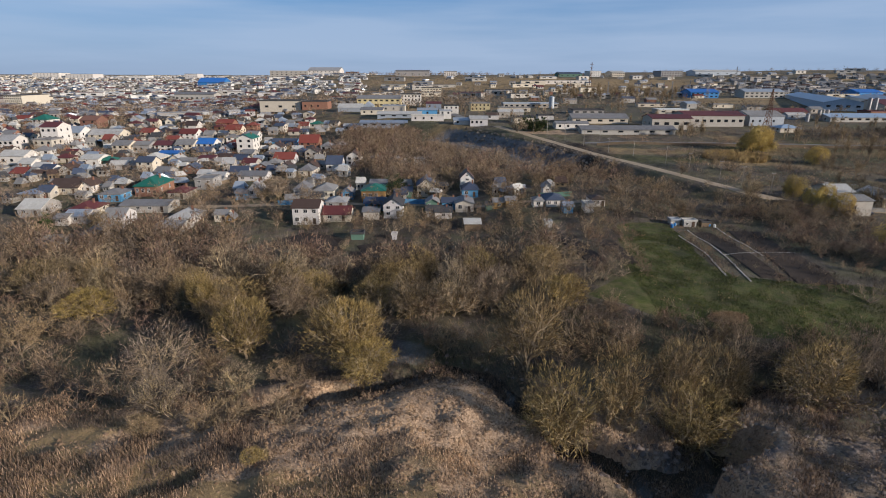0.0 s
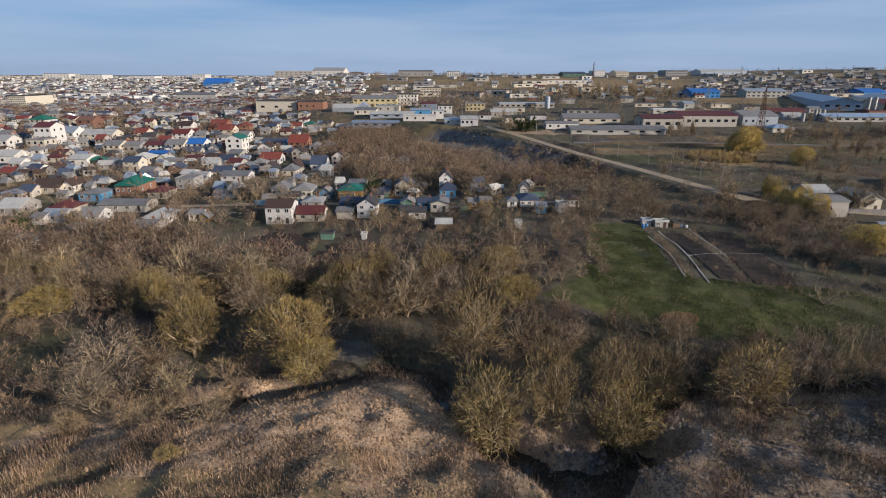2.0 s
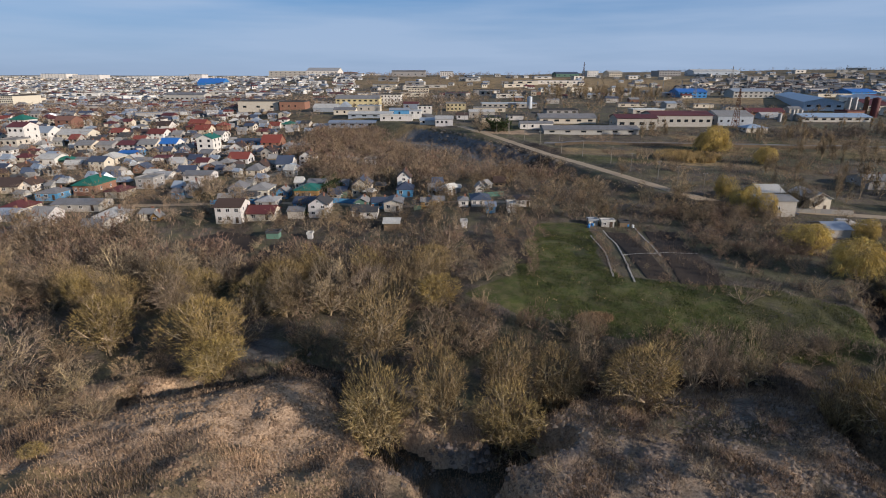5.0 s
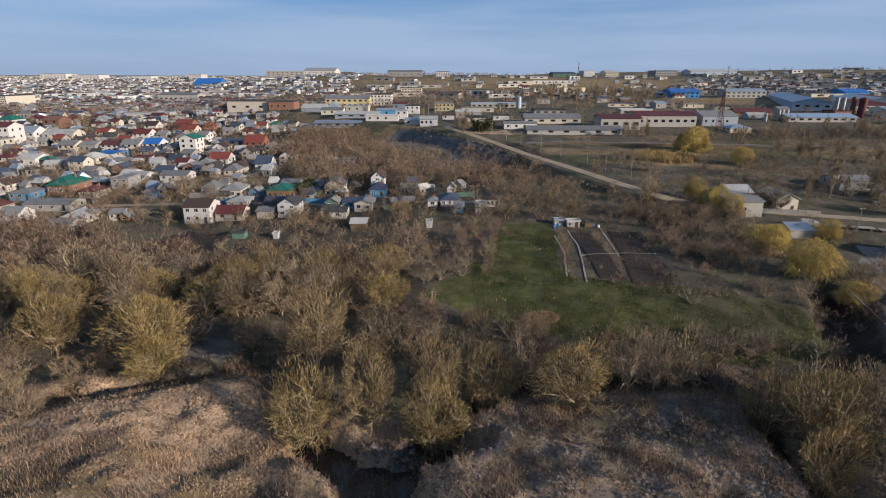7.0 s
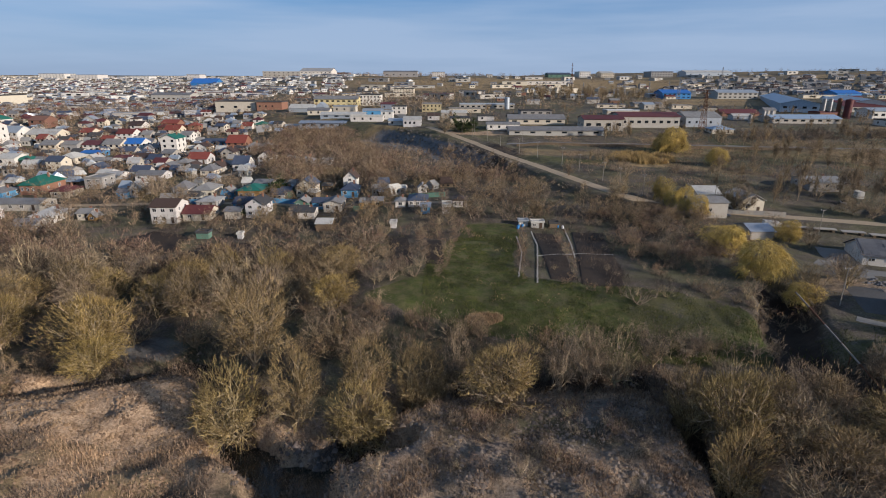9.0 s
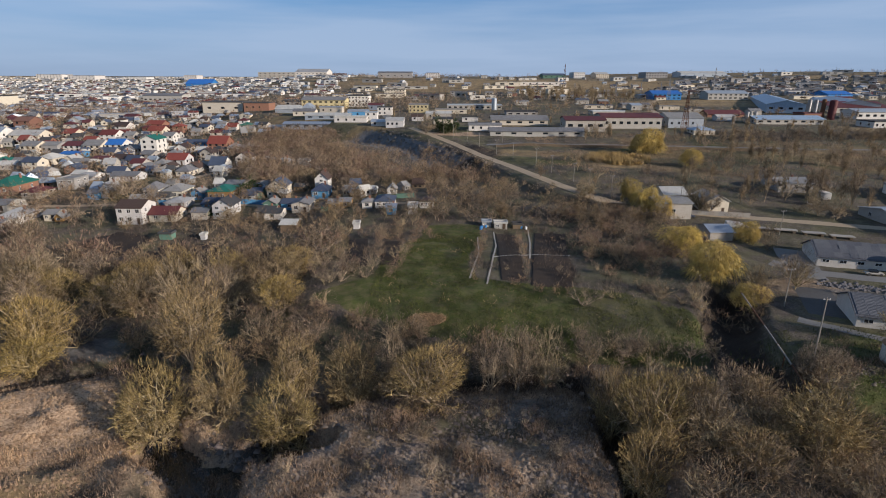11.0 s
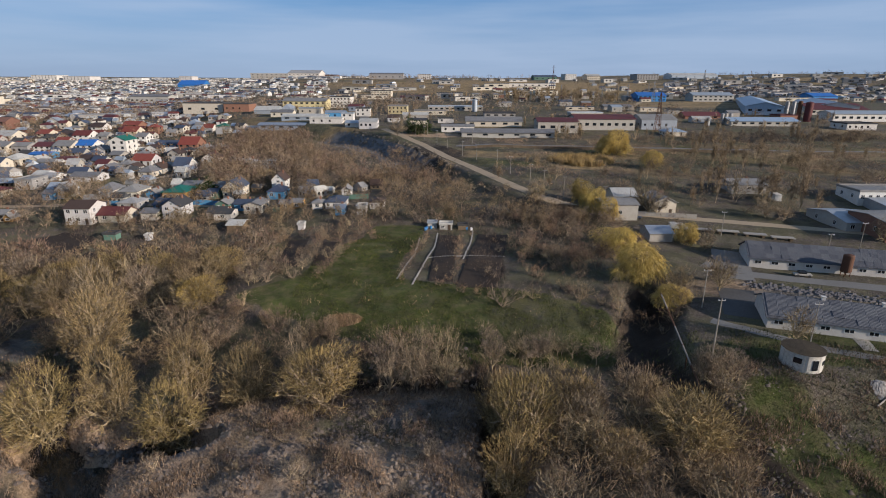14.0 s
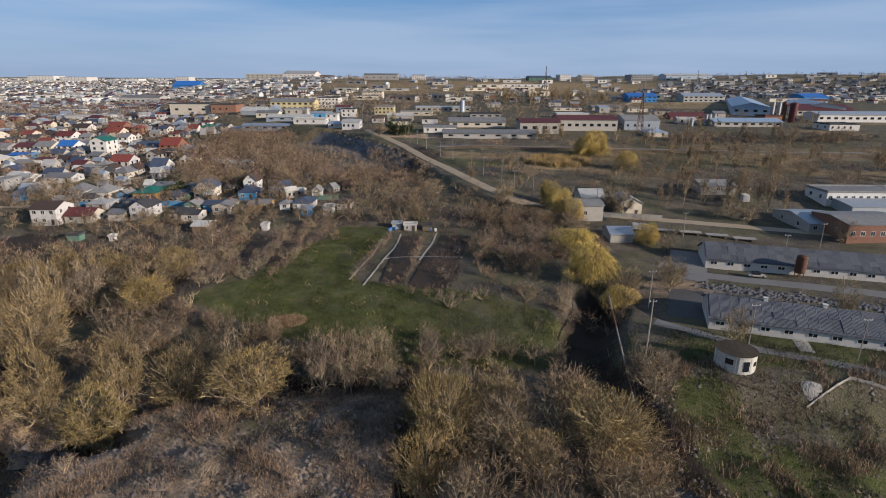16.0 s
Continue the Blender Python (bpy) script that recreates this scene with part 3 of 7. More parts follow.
# ---------------------------------------------------------------- trees
def tree_geometry(seed, height, radius, stems=1, limbs=7, subs=5, tips=4, twigs=6, rise=0.55, droop=0.0, fork=0.16, thick=0.030, sliver=0.045, twig_len=0.10, fine=True, shell=0, slim=1.0):
    """Branches as tapered prisms, and twigs as slivers, for a bare tree. Returns (branch verts, faces), (twig verts, faces)."""
    r = np.random.RandomState(seed)
    bv, bf, tv, tf = [], [], [], []
    unit = lambda v: v / (math.sqrt(v[0] * v[0] + v[1] * v[1] + v[2] * v[2]) + 1e-9)

    def prism(p, q, r0, r1, sides):
        d = unit(q - p)
        a = unit(np.array((d[1] * 0.62 - d[2] * 0.72, d[2] * 0.31 - d[0] * 0.62, d[0] * 0.72 - d[1] * 0.31)))
        b = np.array((d[1] * a[2] - d[2] * a[1], d[2] * a[0] - d[0] * a[2], d[0] * a[1] - d[1] * a[0]))
        k = len(bv)
        for c, rr in ((p, r0), (q, r1)):
            for i in range(sides):
                w = i * 6.2832 / sides
                bv.append(tuple(c + (a * math.cos(w) + b * math.sin(w)) * rr))
        for i in range(sides):
            j = (i + 1) % sides
            bf.append((k + i, k + j, k + sides + j, k + sides + i))

    def grow(p, d, length, r0, r1, segs, sides, lift):
        pts, q = [p], p
        for i in range(segs):
            d = unit(d + r.normal(0, 0.13, 3) + np.array((0, 0, lift)))
            n = q + d * length / segs
            prism(q, n, r0 + (r1 - r0) * i / segs, r0 + (r1 - r0) * (i + 1) / segs, sides)
            q = n
            pts.append(q)
        return pts, d

    def twig(p, d, length, wide, vs, fs):
        e = r.normal(0, 1, 3)
        s = unit(np.array((d[1] * e[2] - d[2] * e[1], d[2] * e[0] - d[0] * e[2], d[0] * e[1] - d[1] * e[0]))) * wide
        k = len(vs)
        tip = p + d * length
        vs.extend((tuple(p - s), tuple(p + s), (tip[0], tip[1], tip[2] - droop * length)))
        fs.append((k, k + 1, k + 2))

    t0 = thick * height * 0.5
    for s in range(stems):
        off = np.array((r.normal(0, 0.05), r.normal(0, 0.05), 0)) * height * (stems > 1)
        lean = np.array((r.normal(0, 0.22), r.normal(0, 0.22), 1.0)) if stems > 1 else np.array((r.normal(0, 0.06), r.normal(0, 0.06), 1.0))
        trunk, dirn = grow(off + np.array((0, 0, -0.5)), unit(lean), fork * height + 0.5, t0 / stems ** 0.4, t0 * 0.8 / stems ** 0.4, 2, 5 if fine else 3, 0)
        n_l = max(2, int(round(limbs / stems)))
        for i in range(n_l):
            a = 6.2832 * (i + r.uniform(-0.3, 0.3)) / n_l + s * 1.7
            out = math.sqrt(r.uniform(0.03, 1.0))
            d = unit(np.array((math.cos(a) * out, math.sin(a) * out, rise * (1.45 - out) + r.uniform(0.0, 0.45))))
            reach = 1 / math.sqrt((math.hypot(d[0], d[1]) / radius) ** 2 + (d[2] / (height * (1 - fork))) ** 2)
            start = trunk[-1] + (trunk[-2] - trunk[-1]) * r.uniform(0, 0.6)
            segs = 3 if fine else 2
            limb, ld = grow(start, d, reach * r.uniform(0.78, 0.92), t0 * 0.52, t0 * 0.2, segs, 3, 0.05)
            for j in range(subs):
                u = (r.uniform(0.15, 1.0) ** 0.8) * segs
                k0 = min(int(u), segs - 1)
                p = limb[k0] + (limb[k0 + 1] - limb[k0]) * (u - k0)
                base = unit(limb[k0 + 1] - limb[k0])
                d2 = unit(base * 0.7 + r.normal(0, 0.6, 3) + np.array((0, 0, 0.2)))
                l2 = height * r.uniform(0.15, 0.26)
                if fine:
                    prism(p, p + d2 * l2, t0 * 0.26, t0 * 0.09, 3)
                else:
                    twig(p, d2, l2, t0 * 0.16, bv, bf)
                for k in range(tips):
                    p3 = p + d2 * l2 * r.uniform(0.25, 1.0)
                    d3 = unit(d2 * 0.7 + r.normal(0, 0.55, 3) + np.array((0, 0, 0.15)))
                    l3 = height * r.uniform(0.08, 0.15)
                    twig(p3, d3, l3, t0 * 0.18, bv, bf)
                    for m in range(twigs):
                        d4 = unit(d3 * 0.8 + r.normal(0, 0.6, 3) + np.array((0, 0, 0.1 - droop * 0.8)))
                        twig(p3 + d3 * l3 * r.uniform(0.0, 1.0), d4, height * twig_len * r.uniform(0.6, 1.3), sliver * height / 10, tv, tf)
    # the fine outer twigs, which round off the crown unevenly
    bumps = [(unit(r.normal(0, 1, 3)), r.uniform(0.10, 0.34)) for i in range(15)]
    mid, half = height * (0.52 + 0.3 * fork), height * (0.46 - 0.3 * fork)
    for i in range(shell):
        d = unit(r.normal(0, 1, 3))
        if d[2] < -0.75:
            continue
        grow_out = 0.70 + sum(a * max(0.0, (d @ b - 0.76) / 0.24) for b, a in bumps)
        k = grow_out * r.uniform(0.45, 1.0) ** 0.45
        p = np.array((d[0] * radius * k, d[1] * radius * k, mid + d[2] * half * k))
        twig(p, unit(d * 0.75 + r.normal(0, 0.33, 3) + np.array((0, 0, 0.5 - droop * 1.6))), height * twig_len * r.uniform(0.5, 1.1), sliver * height / 10, tv, tf)
    if slim != 1.0:
        bv, tv = ([(x * slim, y * slim, z) for x, y, z in vs] for vs in (bv, tv))
    return (bv, bf), (tv, tf)


def mesh_of(name, data, material):
    me = bpy.data.meshes.new(name)
    me.from_pydata(data[0], [], data[1])
    me.update()
    me.materials.append(material)
    return me


TREES = {}


def tree_kind(key, label, category, bark, twig, count, **shape):
    """A few different trees of one kind, to be set out by plant()."""
    TREES[key] = []
    for i in range(count):
        kw = dict(shape)
        branches, twigs_ = tree_geometry(sum(map(ord, key)) * 7 + i * 31, **kw)
        TREES[key].append((mesh_of(key + "_trunk", branches, M[bark]), mesh_of(key + "_crown", twigs_, M[twig]), label, category, shape["height"]))


def plant(key, x, y, height, turn=None, group="", wide=1.0, sink=0.0):
    trunk, crown, label, category, h0 = TREES[key][random.randrange(len(TREES[key]))]
    e = new(category.replace(" ", "_"))
    e.empty_display_size = 0.5
    s = height / h0
    e.location, e.rotation_euler, e.scale = (x, y, ground_z(x, y) - sink), (0, 0, random.uniform(0, 6.28) if turn is None else turn), (s * wide, s * wide, s)
    for name, me in (("trunk", trunk), ("crown", crown)):
        o = new(name, me)
        o.parent = e
    return tagged(e, label, category, group)


tree_kind("willow", "bare round willow with dense yellow-olive twigs by the stream", "willow tree", "palebark", "willow", 3, height=12, radius=6.0, limbs=15, subs=10, tips=5, twigs=4, rise=0.75, twig_len=0.085, shell=3400, sliver=0.036, thick=0.045)
tree_kind("olive", "bare broad tree with olive-brown twigs on the stream bank", "riverside tree", "palebark", "olive", 4, height=11, radius=5.5, stems=2, limbs=15, subs=9, tips=5, twigs=4, rise=0.6, twig_len=0.085, fork=0.08, shell=2800, sliver=0.036, thick=0.045)
tree_kind("greytree", "bare grey-brown tree with a wide branching crown", "bare tree", "palebark", "grey", 4, height=11, radius=5.0, limbs=11, subs=8, tips=5, twigs=2, rise=0.75, fork=0.12, shell=1150, sliver=0.04, twig_len=0.1, thick=0.05)
tree_kind("browntree", "bare brown tree with fine upright twigs", "brown tree", "bark", "brown", 4, height=9, radius=4.0, limbs=8, subs=6, tips=4, twigs=3, rise=0.8, sliver=0.05, fork=0.1, shell=420, twig_len=0.12, thick=0.05)
tree_kind("thicket", "low bare brown thicket of many stems", "thicket", "bark", "brown", 4, height=5, radius=3.4, stems=3, limbs=9, subs=4, tips=3, twigs=2, rise=0.5, fork=0.05, sliver=0.06, twig_len=0.15, shell=260, thick=0.05)
tree_kind("greythicket", "low bare grey thicket of many stems", "grey thicket", "palebark", "grey", 3, height=5, radius=3.4, stems=3, limbs=9, subs=4, tips=3, twigs=2, rise=0.55, fork=0.05, sliver=0.056, twig_len=0.15, shell=240, thick=0.055)
tree_kind("smalltree", "small bare garden tree with brown twigs", "garden tree", "bark", "brown", 4, height=6, radius=2.8, limbs=6, subs=4, tips=3, twigs=4, rise=0.7, sliver=0.05, twig_len=0.14, fine=False, shell=170)
tree_kind("russetbush", "dry russet shrub of upright stems", "shrub", "bark", "russet", 3, height=3.5, radius=2.0, stems=4, limbs=8, subs=4, tips=2, twigs=4, rise=0.9, fork=0.05, sliver=0.075, twig_len=0.14)
tree_kind("orchard", "small bare fruit tree with a pale trunk", "fruit tree", "palebark", "grey", 3, height=4.5, radius=2.2, limbs=7, subs=5, tips=3, twigs=4, rise=0.75, fork=0.2, sliver=0.06, twig_len=0.12, shell=120)
tree_kind("goldwillow", "willow with hanging golden-yellow twigs", "golden willow", "bark", "gold", 2, height=10, radius=5.2, limbs=14, subs=10, tips=5, twigs=4, rise=0.6, droop=0.5, twig_len=0.13, fork=0.08, shell=3200, sliver=0.05)
tree_kind("poplar", "tall slim bare poplar with upright branches", "poplar", "palebark", "brown", 3, height=14, radius=2.6, limbs=12, subs=6, tips=3, twigs=3, rise=5.5, fork=0.08, fine=False, sliver=0.075, thick=0.035, slim=0.45)
tree_kind("fir", "dark evergreen tree beside the houses", "evergreen tree", "bark", "green", 2, height=9, radius=2.4, limbs=12, subs=6, tips=4, twigs=8, rise=1.2, fork=0.04, sliver=0.08, fine=False)

# ---------------------------------------------------------------- buildings
SHARED = {}


def shared(key, make, material):
    if key not in SHARED:
        bm = bmesh.new()
        make(bm)
        me = bpy.data.meshes.new(key[0])
        bm.to_mesh(me)
        bm.free()
        me.materials.append(material)
        SHARED[key] = me
    return SHARED[key]


def frame_bars(bm, w, h):
    """One joined frame round two openings."""
    t, d = 0.09, 0.07
    xs, zs = (-w / 2, -w / 2 + t, -t / 2, t / 2, w / 2 - t, w / 2), (0, t, h - t, h)
    v = [[bm.verts.new((x, -d, z)) for x in xs] for z in zs]
    fs = [bm.faces.new((v[j][i], v[j][i + 1], v[j + 1][i + 1], v[j + 1][i])) for j in range(3) for i in range(5) if not (j == 1 and i in (1, 3))]
    back = bmesh.ops.extrude_face_region(bm, geom=fs)["geom"]
    bmesh.ops.translate(bm, verts=[g for g in back if isinstance(g, bmesh.types.BMVert)], vec=(0, d, 0))
    bmesh.ops.recalc_face_normals(bm, faces=bm.faces)


def window(parent, x, y, z, w, h, turn, fine):
    """A window with its frame standing proud of the wall and a dark pane inside it."""
    w, h = round(w, 1), round(h, 1)
    if fine:
        o = new("window", shared(("window", w, h), lambda bm: frame_bars(bm, w, h), M["frame"]))
        p = new("pane", shared(("pane", w, h), lambda bm: add_box(bm, -w / 2 + 0.09, -0.03, 0.09, w / 2 - 0.09, 0.0, h - 0.09), M["glass"]))
        p.parent = o
    else:
        o = new("window", shared(("dark_window", w, h), lambda bm: add_box(bm, -w / 2, -0.06, 0, w / 2, 0.0, h), M["glass"]))
    o.parent = parent
    o.location, o.rotation_euler = (x, y, z), (0, 0, turn)
    return o


def gable_walls(bm, w, d, h, rise, along_y):
    a, b = w / 2, d / 2
    if along_y:
        front = [(-a, -b, -1.2), (a, -b, -1.2), (a, -b, h), (0, -b, h + rise), (-a, -b, h)]
        back = [(x, b, z) for x, y, z in front]
    else:
        front = [(-a, -b, -1.2), (-a, b, -1.2), (-a, b, h), (-a, 0, h + rise), (-a, -b, h)]
        back = [(a, y, z) for x, y, z in front]
    f, k = [bm.verts.new(p) for p in front], [bm.verts.new(p) for p in back]
    bm.faces.new(f)
    bm.faces.new(k[::-1])
    for i in range(5):
        bm.faces.new((f[i], k[i], k[(i + 1) % 5], f[(i + 1) % 5]))
    bmesh.ops.recalc_face_normals(bm, faces=bm.faces)


def gable_roof(bm, w, d, h, rise, along_y, over=0.4, thick=0.16):
    a, b = (d / 2, w / 2) if along_y else (w / 2, d / 2)
    drop = rise * over / b
    sec = [(-b - over, h - drop), (0, h + rise), (b + over, h - drop), (b + over, h - drop + thick), (0, h + rise + thick), (-b - over, h - drop + thick)]
    ends = []
    for e in (-a - over, a + over):
        ends.append([bm.verts.new((p, e, z) if along_y else (e, p, z)) for p, z in sec])
    for i in range(6):
        bm.faces.new((ends[0][i], ends[1][i], ends[1][(i + 1) % 6], ends[0][(i + 1) % 6]))
    for e in ends:
        bm.faces.new((e[0], e[1], e[4], e[5]))
        bm.faces.new((e[1], e[2], e[3], e[4]))
    bmesh.ops.recalc_face_normals(bm, faces=bm.faces)


def hip_roof(bm, w, d, h, rise, over=0.45, thick=0.18):
    a, b = w / 2 + over, d / 2 + over
    k = max(a - b, 0) if a >= b else 0
    j = max(b - a, 0) if b > a else 0
    lo = [bm.verts.new(p) for p in ((-a, -b, h - 0.1), (a, -b, h - 0.1), (a, b, h - 0.1), (-a, b, h - 0.1))]
    up = [bm.verts.new((v.co.x, v.co.y, h - 0.1 + thick)) for v in lo]
    r0, r1 = bm.verts.new((-k, -j, h + rise)), bm.verts.new((k, j, h + rise))
    bm.faces.new(lo[::-1])
    for i in range(4):
        bm.faces.new((lo[i], lo[(i + 1) % 4], up[(i + 1) % 4], up[i]))
    if a >= b:
        bm.faces.new((up[0], up[1], r1, r0)), bm.faces.new((up[1], up[2], r1)), bm.faces.new((up[2], up[3], r0, r1)), bm.faces.new((up[3], up[0], r0))
    else:
        bm.faces.new((up[0], up[1], r0)), bm.faces.new((up[1], up[2], r1, r0)), bm.faces.new((up[2], up[3], r1)), bm.faces.new((up[3], up[0], r0, r1))
    bmesh.ops.recalc_face_normals(bm, faces=bm.faces)


def flat_roof(bm, w, d, h, rise):
    add_box(bm, -w / 2 - 0.25, -d / 2 - 0.25, h, w / 2 + 0.25, d / 2 + 0.25, h + 0.22)
    for x0, y0, x1, y1 in ((-w / 2 - 0.25, -d / 2 - 0.25, w / 2 + 0.25, -d / 2 + 0.05), (-w / 2 - 0.25, d / 2 - 0.05, w / 2 + 0.25, d / 2 + 0.25),
                           (-w / 2 - 0.25, -d / 2 + 0.05, -w / 2 + 0.05, d / 2 - 0.05), (w / 2 - 0.05, -d / 2 + 0.05, w / 2 + 0.25, d / 2 - 0.05)):
        add_box(bm, x0, y0, h + 0.22, x1, y1, h + 0.22 + min(rise, 0.6))


WALLS = dict(white="white-rendered", cream="cream-rendered", greywall="grey-rendered", yellow="yellow-rendered", brick="red-brick", ochre="ochre boarded", bluewall="blue-painted", greenwall="green-painted",
             wood="weathered wooden", zinc="sheet-metal", bluesheet="blue sheet-metal", skyblue="pale blue sheet-metal")
ROOFS = dict(slate="grey corrugated", slatelight="pale corrugated", brownroof="dark brown", maroon="maroon", redroof="red", blueroof="bright blue", greenroof="dark green", darkblue="slate-blue", tar="black felt",
             zinc="bluish zinc", brick="brick-red", skyblue="pale sky-blue")
SHAPES = dict(g="gable", y="front-gabled", h="hipped", f="flat")
FOOTPRINTS = []


def house(kind, x, y, w, d, h, rise, style, wall, roof, floors, cols, turn=0.0, group=""):
    """A building, its front towards -y: wall body, roof, windows on front and sides, door, chimney."""
    z = ground_z(x, y)
    e = new(kind)
    e.location, e.rotation_euler = (x, y, z), (0, 0, radians(turn))
    FOOTPRINTS.append((x, y, max(w, d) / 2 + 1.0))
    fine = y < 290
    bm = bmesh.new()
    if style in "gy":
        gable_walls(bm, w, d, h, rise, style == "y")
    else:
        add_box(bm, -w / 2, -d / 2, -1.2, w / 2, d / 2, h)
    part("wall", bm, M[wall], e)
    bm = bmesh.new()
    if style in "gy":
        gable_roof(bm, w, d, h, rise, style == "y", 0.45 if w < 25 else 0.8)
    elif style == "h":
        hip_roof(bm, w, d, h, rise)
    else:
        flat_roof(bm, w, d, h, rise)
    part("roof", bm, M[roof], e)
    fh = h / floors
    wh, ww = min(1.5, fh * 0.5), min(1.4, w / max(cols, 1) * 0.5)
    if w > 25:
        wh, ww = min(fh * 0.38, 1.8), min(w / max(cols, 1) * 0.5, 3.2)
    for f in range(floors):
        for c in range(cols):
            door_here = f == 0 and c == cols - 1 and cols > 1 and w < 25
            if not door_here:
                window(e, -w / 2 + w * (c + 0.5) / cols, -d / 2, f * fh + fh * 0.34, ww, wh, 0, fine)
        if cols and d > 4 and y < 420:
            for s in ((1,) if x < -30 else (-1, 1)):
                for k in range(1 if d < 8 else 2):
                    window(e, s * w / 2, (k - (0 if d < 8 else 0.5)) * d * 0.45, f * fh + fh * 0.34, min(ww, 1.3), wh, s * math.pi / 2, fine)
    if cols > 1 and w < 25 and y < 380:
        bm = bmesh.new()
        add_box(bm, -0.5, -0.08, -0.1, 0.5, 0, 2.05)
        o = part("door", bm, M["door"], e)
        o.location = (-w / 2 + w * (cols - 0.5) / cols, -d / 2, 0)
    if style == "y" and rise > 1.4 and fine:
        window(e, 0, -d / 2, h + rise * 0.2, 0.9, min(0.9, rise * 0.4), 0, fine)
    if kind == "house" and style != "f" and y < 420 and (int(x * 7) % 3):
        bm = bmesh.new()
        cx, cy = (w * 0.2, d * 0.12) if style != "y" else (w * 0.15, d * 0.2)
        add_box(bm, cx - 0.3, cy - 0.3, h + rise * 0.3, cx + 0.3, cy + 0.3, h + rise + 0.6)
        add_box(bm, cx - 0.37, cy - 0.37, h + rise + 0.6, cx + 0.37, cy + 0.37, h + rise + 0.72)
        part("chimney", bm, M["brick"], e, "short brick chimney")
    storeys = ("one", "two", "three", "four", "five", "six")[floors - 1]
    what = kind.replace("_", " ")
    label = "%s %s-storey %s with a %s %s roof" % (WALLS[wall], storeys, what, ROOFS[roof], SHAPES[style])
    return tagged(e, label, what.split()[-1] if len(what.split()) > 2 else what, group)


house('house', -110.6, 183.1, 6.9, 8.8, 3.6, 2.1, 'g', 'white', 'slate', 2, 2)
house('house', -108.3, 168.7, 7.9, 11.1, 2.8, 2.7, 'h', 'greywall', 'slate', 1, 2)
house('house', -88.9, 186.3, 8.0, 11.1, 2.4, 2.1, 'h', 'white', 'slatelight', 1, 3)
house('house', -88.6, 175.3, 8.3, 10.0, 2.4, 1.3, 'g', 'greywall', 'slate', 1, 0)
house('house', -151.4, 222.4, 11.8, 11.2, 2.6, 2.7, 'g', 'cream', 'brownroof', 1, 3)
house('house', -145.1, 224.2, 5.8, 8.1, 2.8, 2.1, 'y', 'white', 'brownroof', 1, 2)
house('house', -118.0, 223.7, 9.1, 15.0, 3.7, 3.1, 'h', 'brick', 'greenroof', 1, 4)
house('house', -146.4, 195.2, 8.4, 11.2, 2.7, 2.5, 'g', 'greywall', 'slatelight', 1, 2)
house('house', -159.5, 213.5, 8.7, 10.0, 2.4, 1.0, 'h', 'greywall', 'zinc', 1, 2)
house('house', -155.9, 215.1, 5.3, 7.4, 2.4, 2.0, 'g', 'cream', 'darkblue', 1, 2)
house('house', -128.4, 194.4, 8.4, 11.2, 2.4, 2.2, 'h', 'cream', 'maroon', 1, 2)
house('house', -125.9, 186.5, 7.6, 7.5, 2.4, 1.5, 'g', 'white', 'zinc', 1, 1)
house('house', -129.5, 183.3, 4.2, 5.9, 2.4, 1.0, 'g', 'white', 'slate', 1, 1)
house('house', -128.8, 214.6, 8.8, 11.2, 2.7, 1.3, 'h', 'bluewall', 'slate', 1, 3)
house('house', -104.3, 218.1, 7.2, 10.0, 2.4, 1.8, 'h', 'cream', 'maroon', 1, 2)
house('house', -99.5, 233.3, 7.7, 10.0, 4.2, 0.5, 'f', 'greywall', 'slate', 2, 2)
house('house', -108.2, 253.5, 5.7, 8.0, 2.4, 1.4, 'g', 'white', 'slatelight', 1, 2)
house('house', -100.2, 248.6, 6.1, 8.6, 2.4, 1.3, 'g', 'white', 'slatelight', 1, 1)
house('house', -108.3, 199.8, 17.2, 10.0, 2.4, 1.2, 'g', 'greywall', 'slate', 1, 4)
house('house', -76.7, 187.7, 4.4, 6.1, 2.4, 1.1, 'g', 'cream', 'slate', 1, 2)
house('house', -73.2, 185.9, 2.8, 3.9, 1.6, 1.4, 'y', 'ochre', 'slate', 1, 1)
house('house', -78.7, 216.2, 4.5, 6.3, 2.4, 1.2, 'g', 'bluewall', 'slate', 1, 1)
house('house', -73.7, 218.2, 5.0, 7.0, 3.3, 2.8, 'y', 'white', 'slatelight', 1, 2)
house('house', -84.6, 250.1, 12.4, 10.0, 2.4, 1.5, 'g', 'white', 'slate', 1, 3)
house('house', -45.9, 186.2, 9.0, 10.0, 5.7, 1.9, 'g', 'white', 'brownroof', 2, 3)
house('house', -35.7, 188.1, 9.5, 8.8, 2.4, 2.0, 'g', 'cream', 'maroon', 1, 2)
house('house', -54.5, 217.2, 6.1, 8.6, 3.5, 2.6, 'h', 'white', 'slate', 1, 3)
house('house', -45.5, 217.8, 7.9, 11.1, 3.2, 2.1, 'h', 'cream', 'slate', 1, 4)
house('house', -36.2, 216.3, 4.6, 6.4, 2.6, 1.7, 'y', 'bluewall', 'slate', 1, 1)
house('house', -38.5, 203.4, 7.5, 8.8, 2.4, 1.4, 'h', 'greywall', 'slatelight', 1, 2)
house('house', -25.4, 215.4, 9.4, 11.2, 3.9, 1.9, 'h', 'ochre', 'greenroof', 1, 4)
house('house', -24.8, 228.1, 6.9, 8.8, 3.1, 1.1, 'g', 'greywall', 'slate', 1, 2)
house('house', -16.1, 193.1, 6.9, 9.7, 4.4, 2.3, 'y', 'white', 'tar', 2, 2)
house('house', -23.6, 201.7, 7.2, 10.0, 2.4, 1.5, 'g', 'bluewall', 'darkblue', 1, 2)
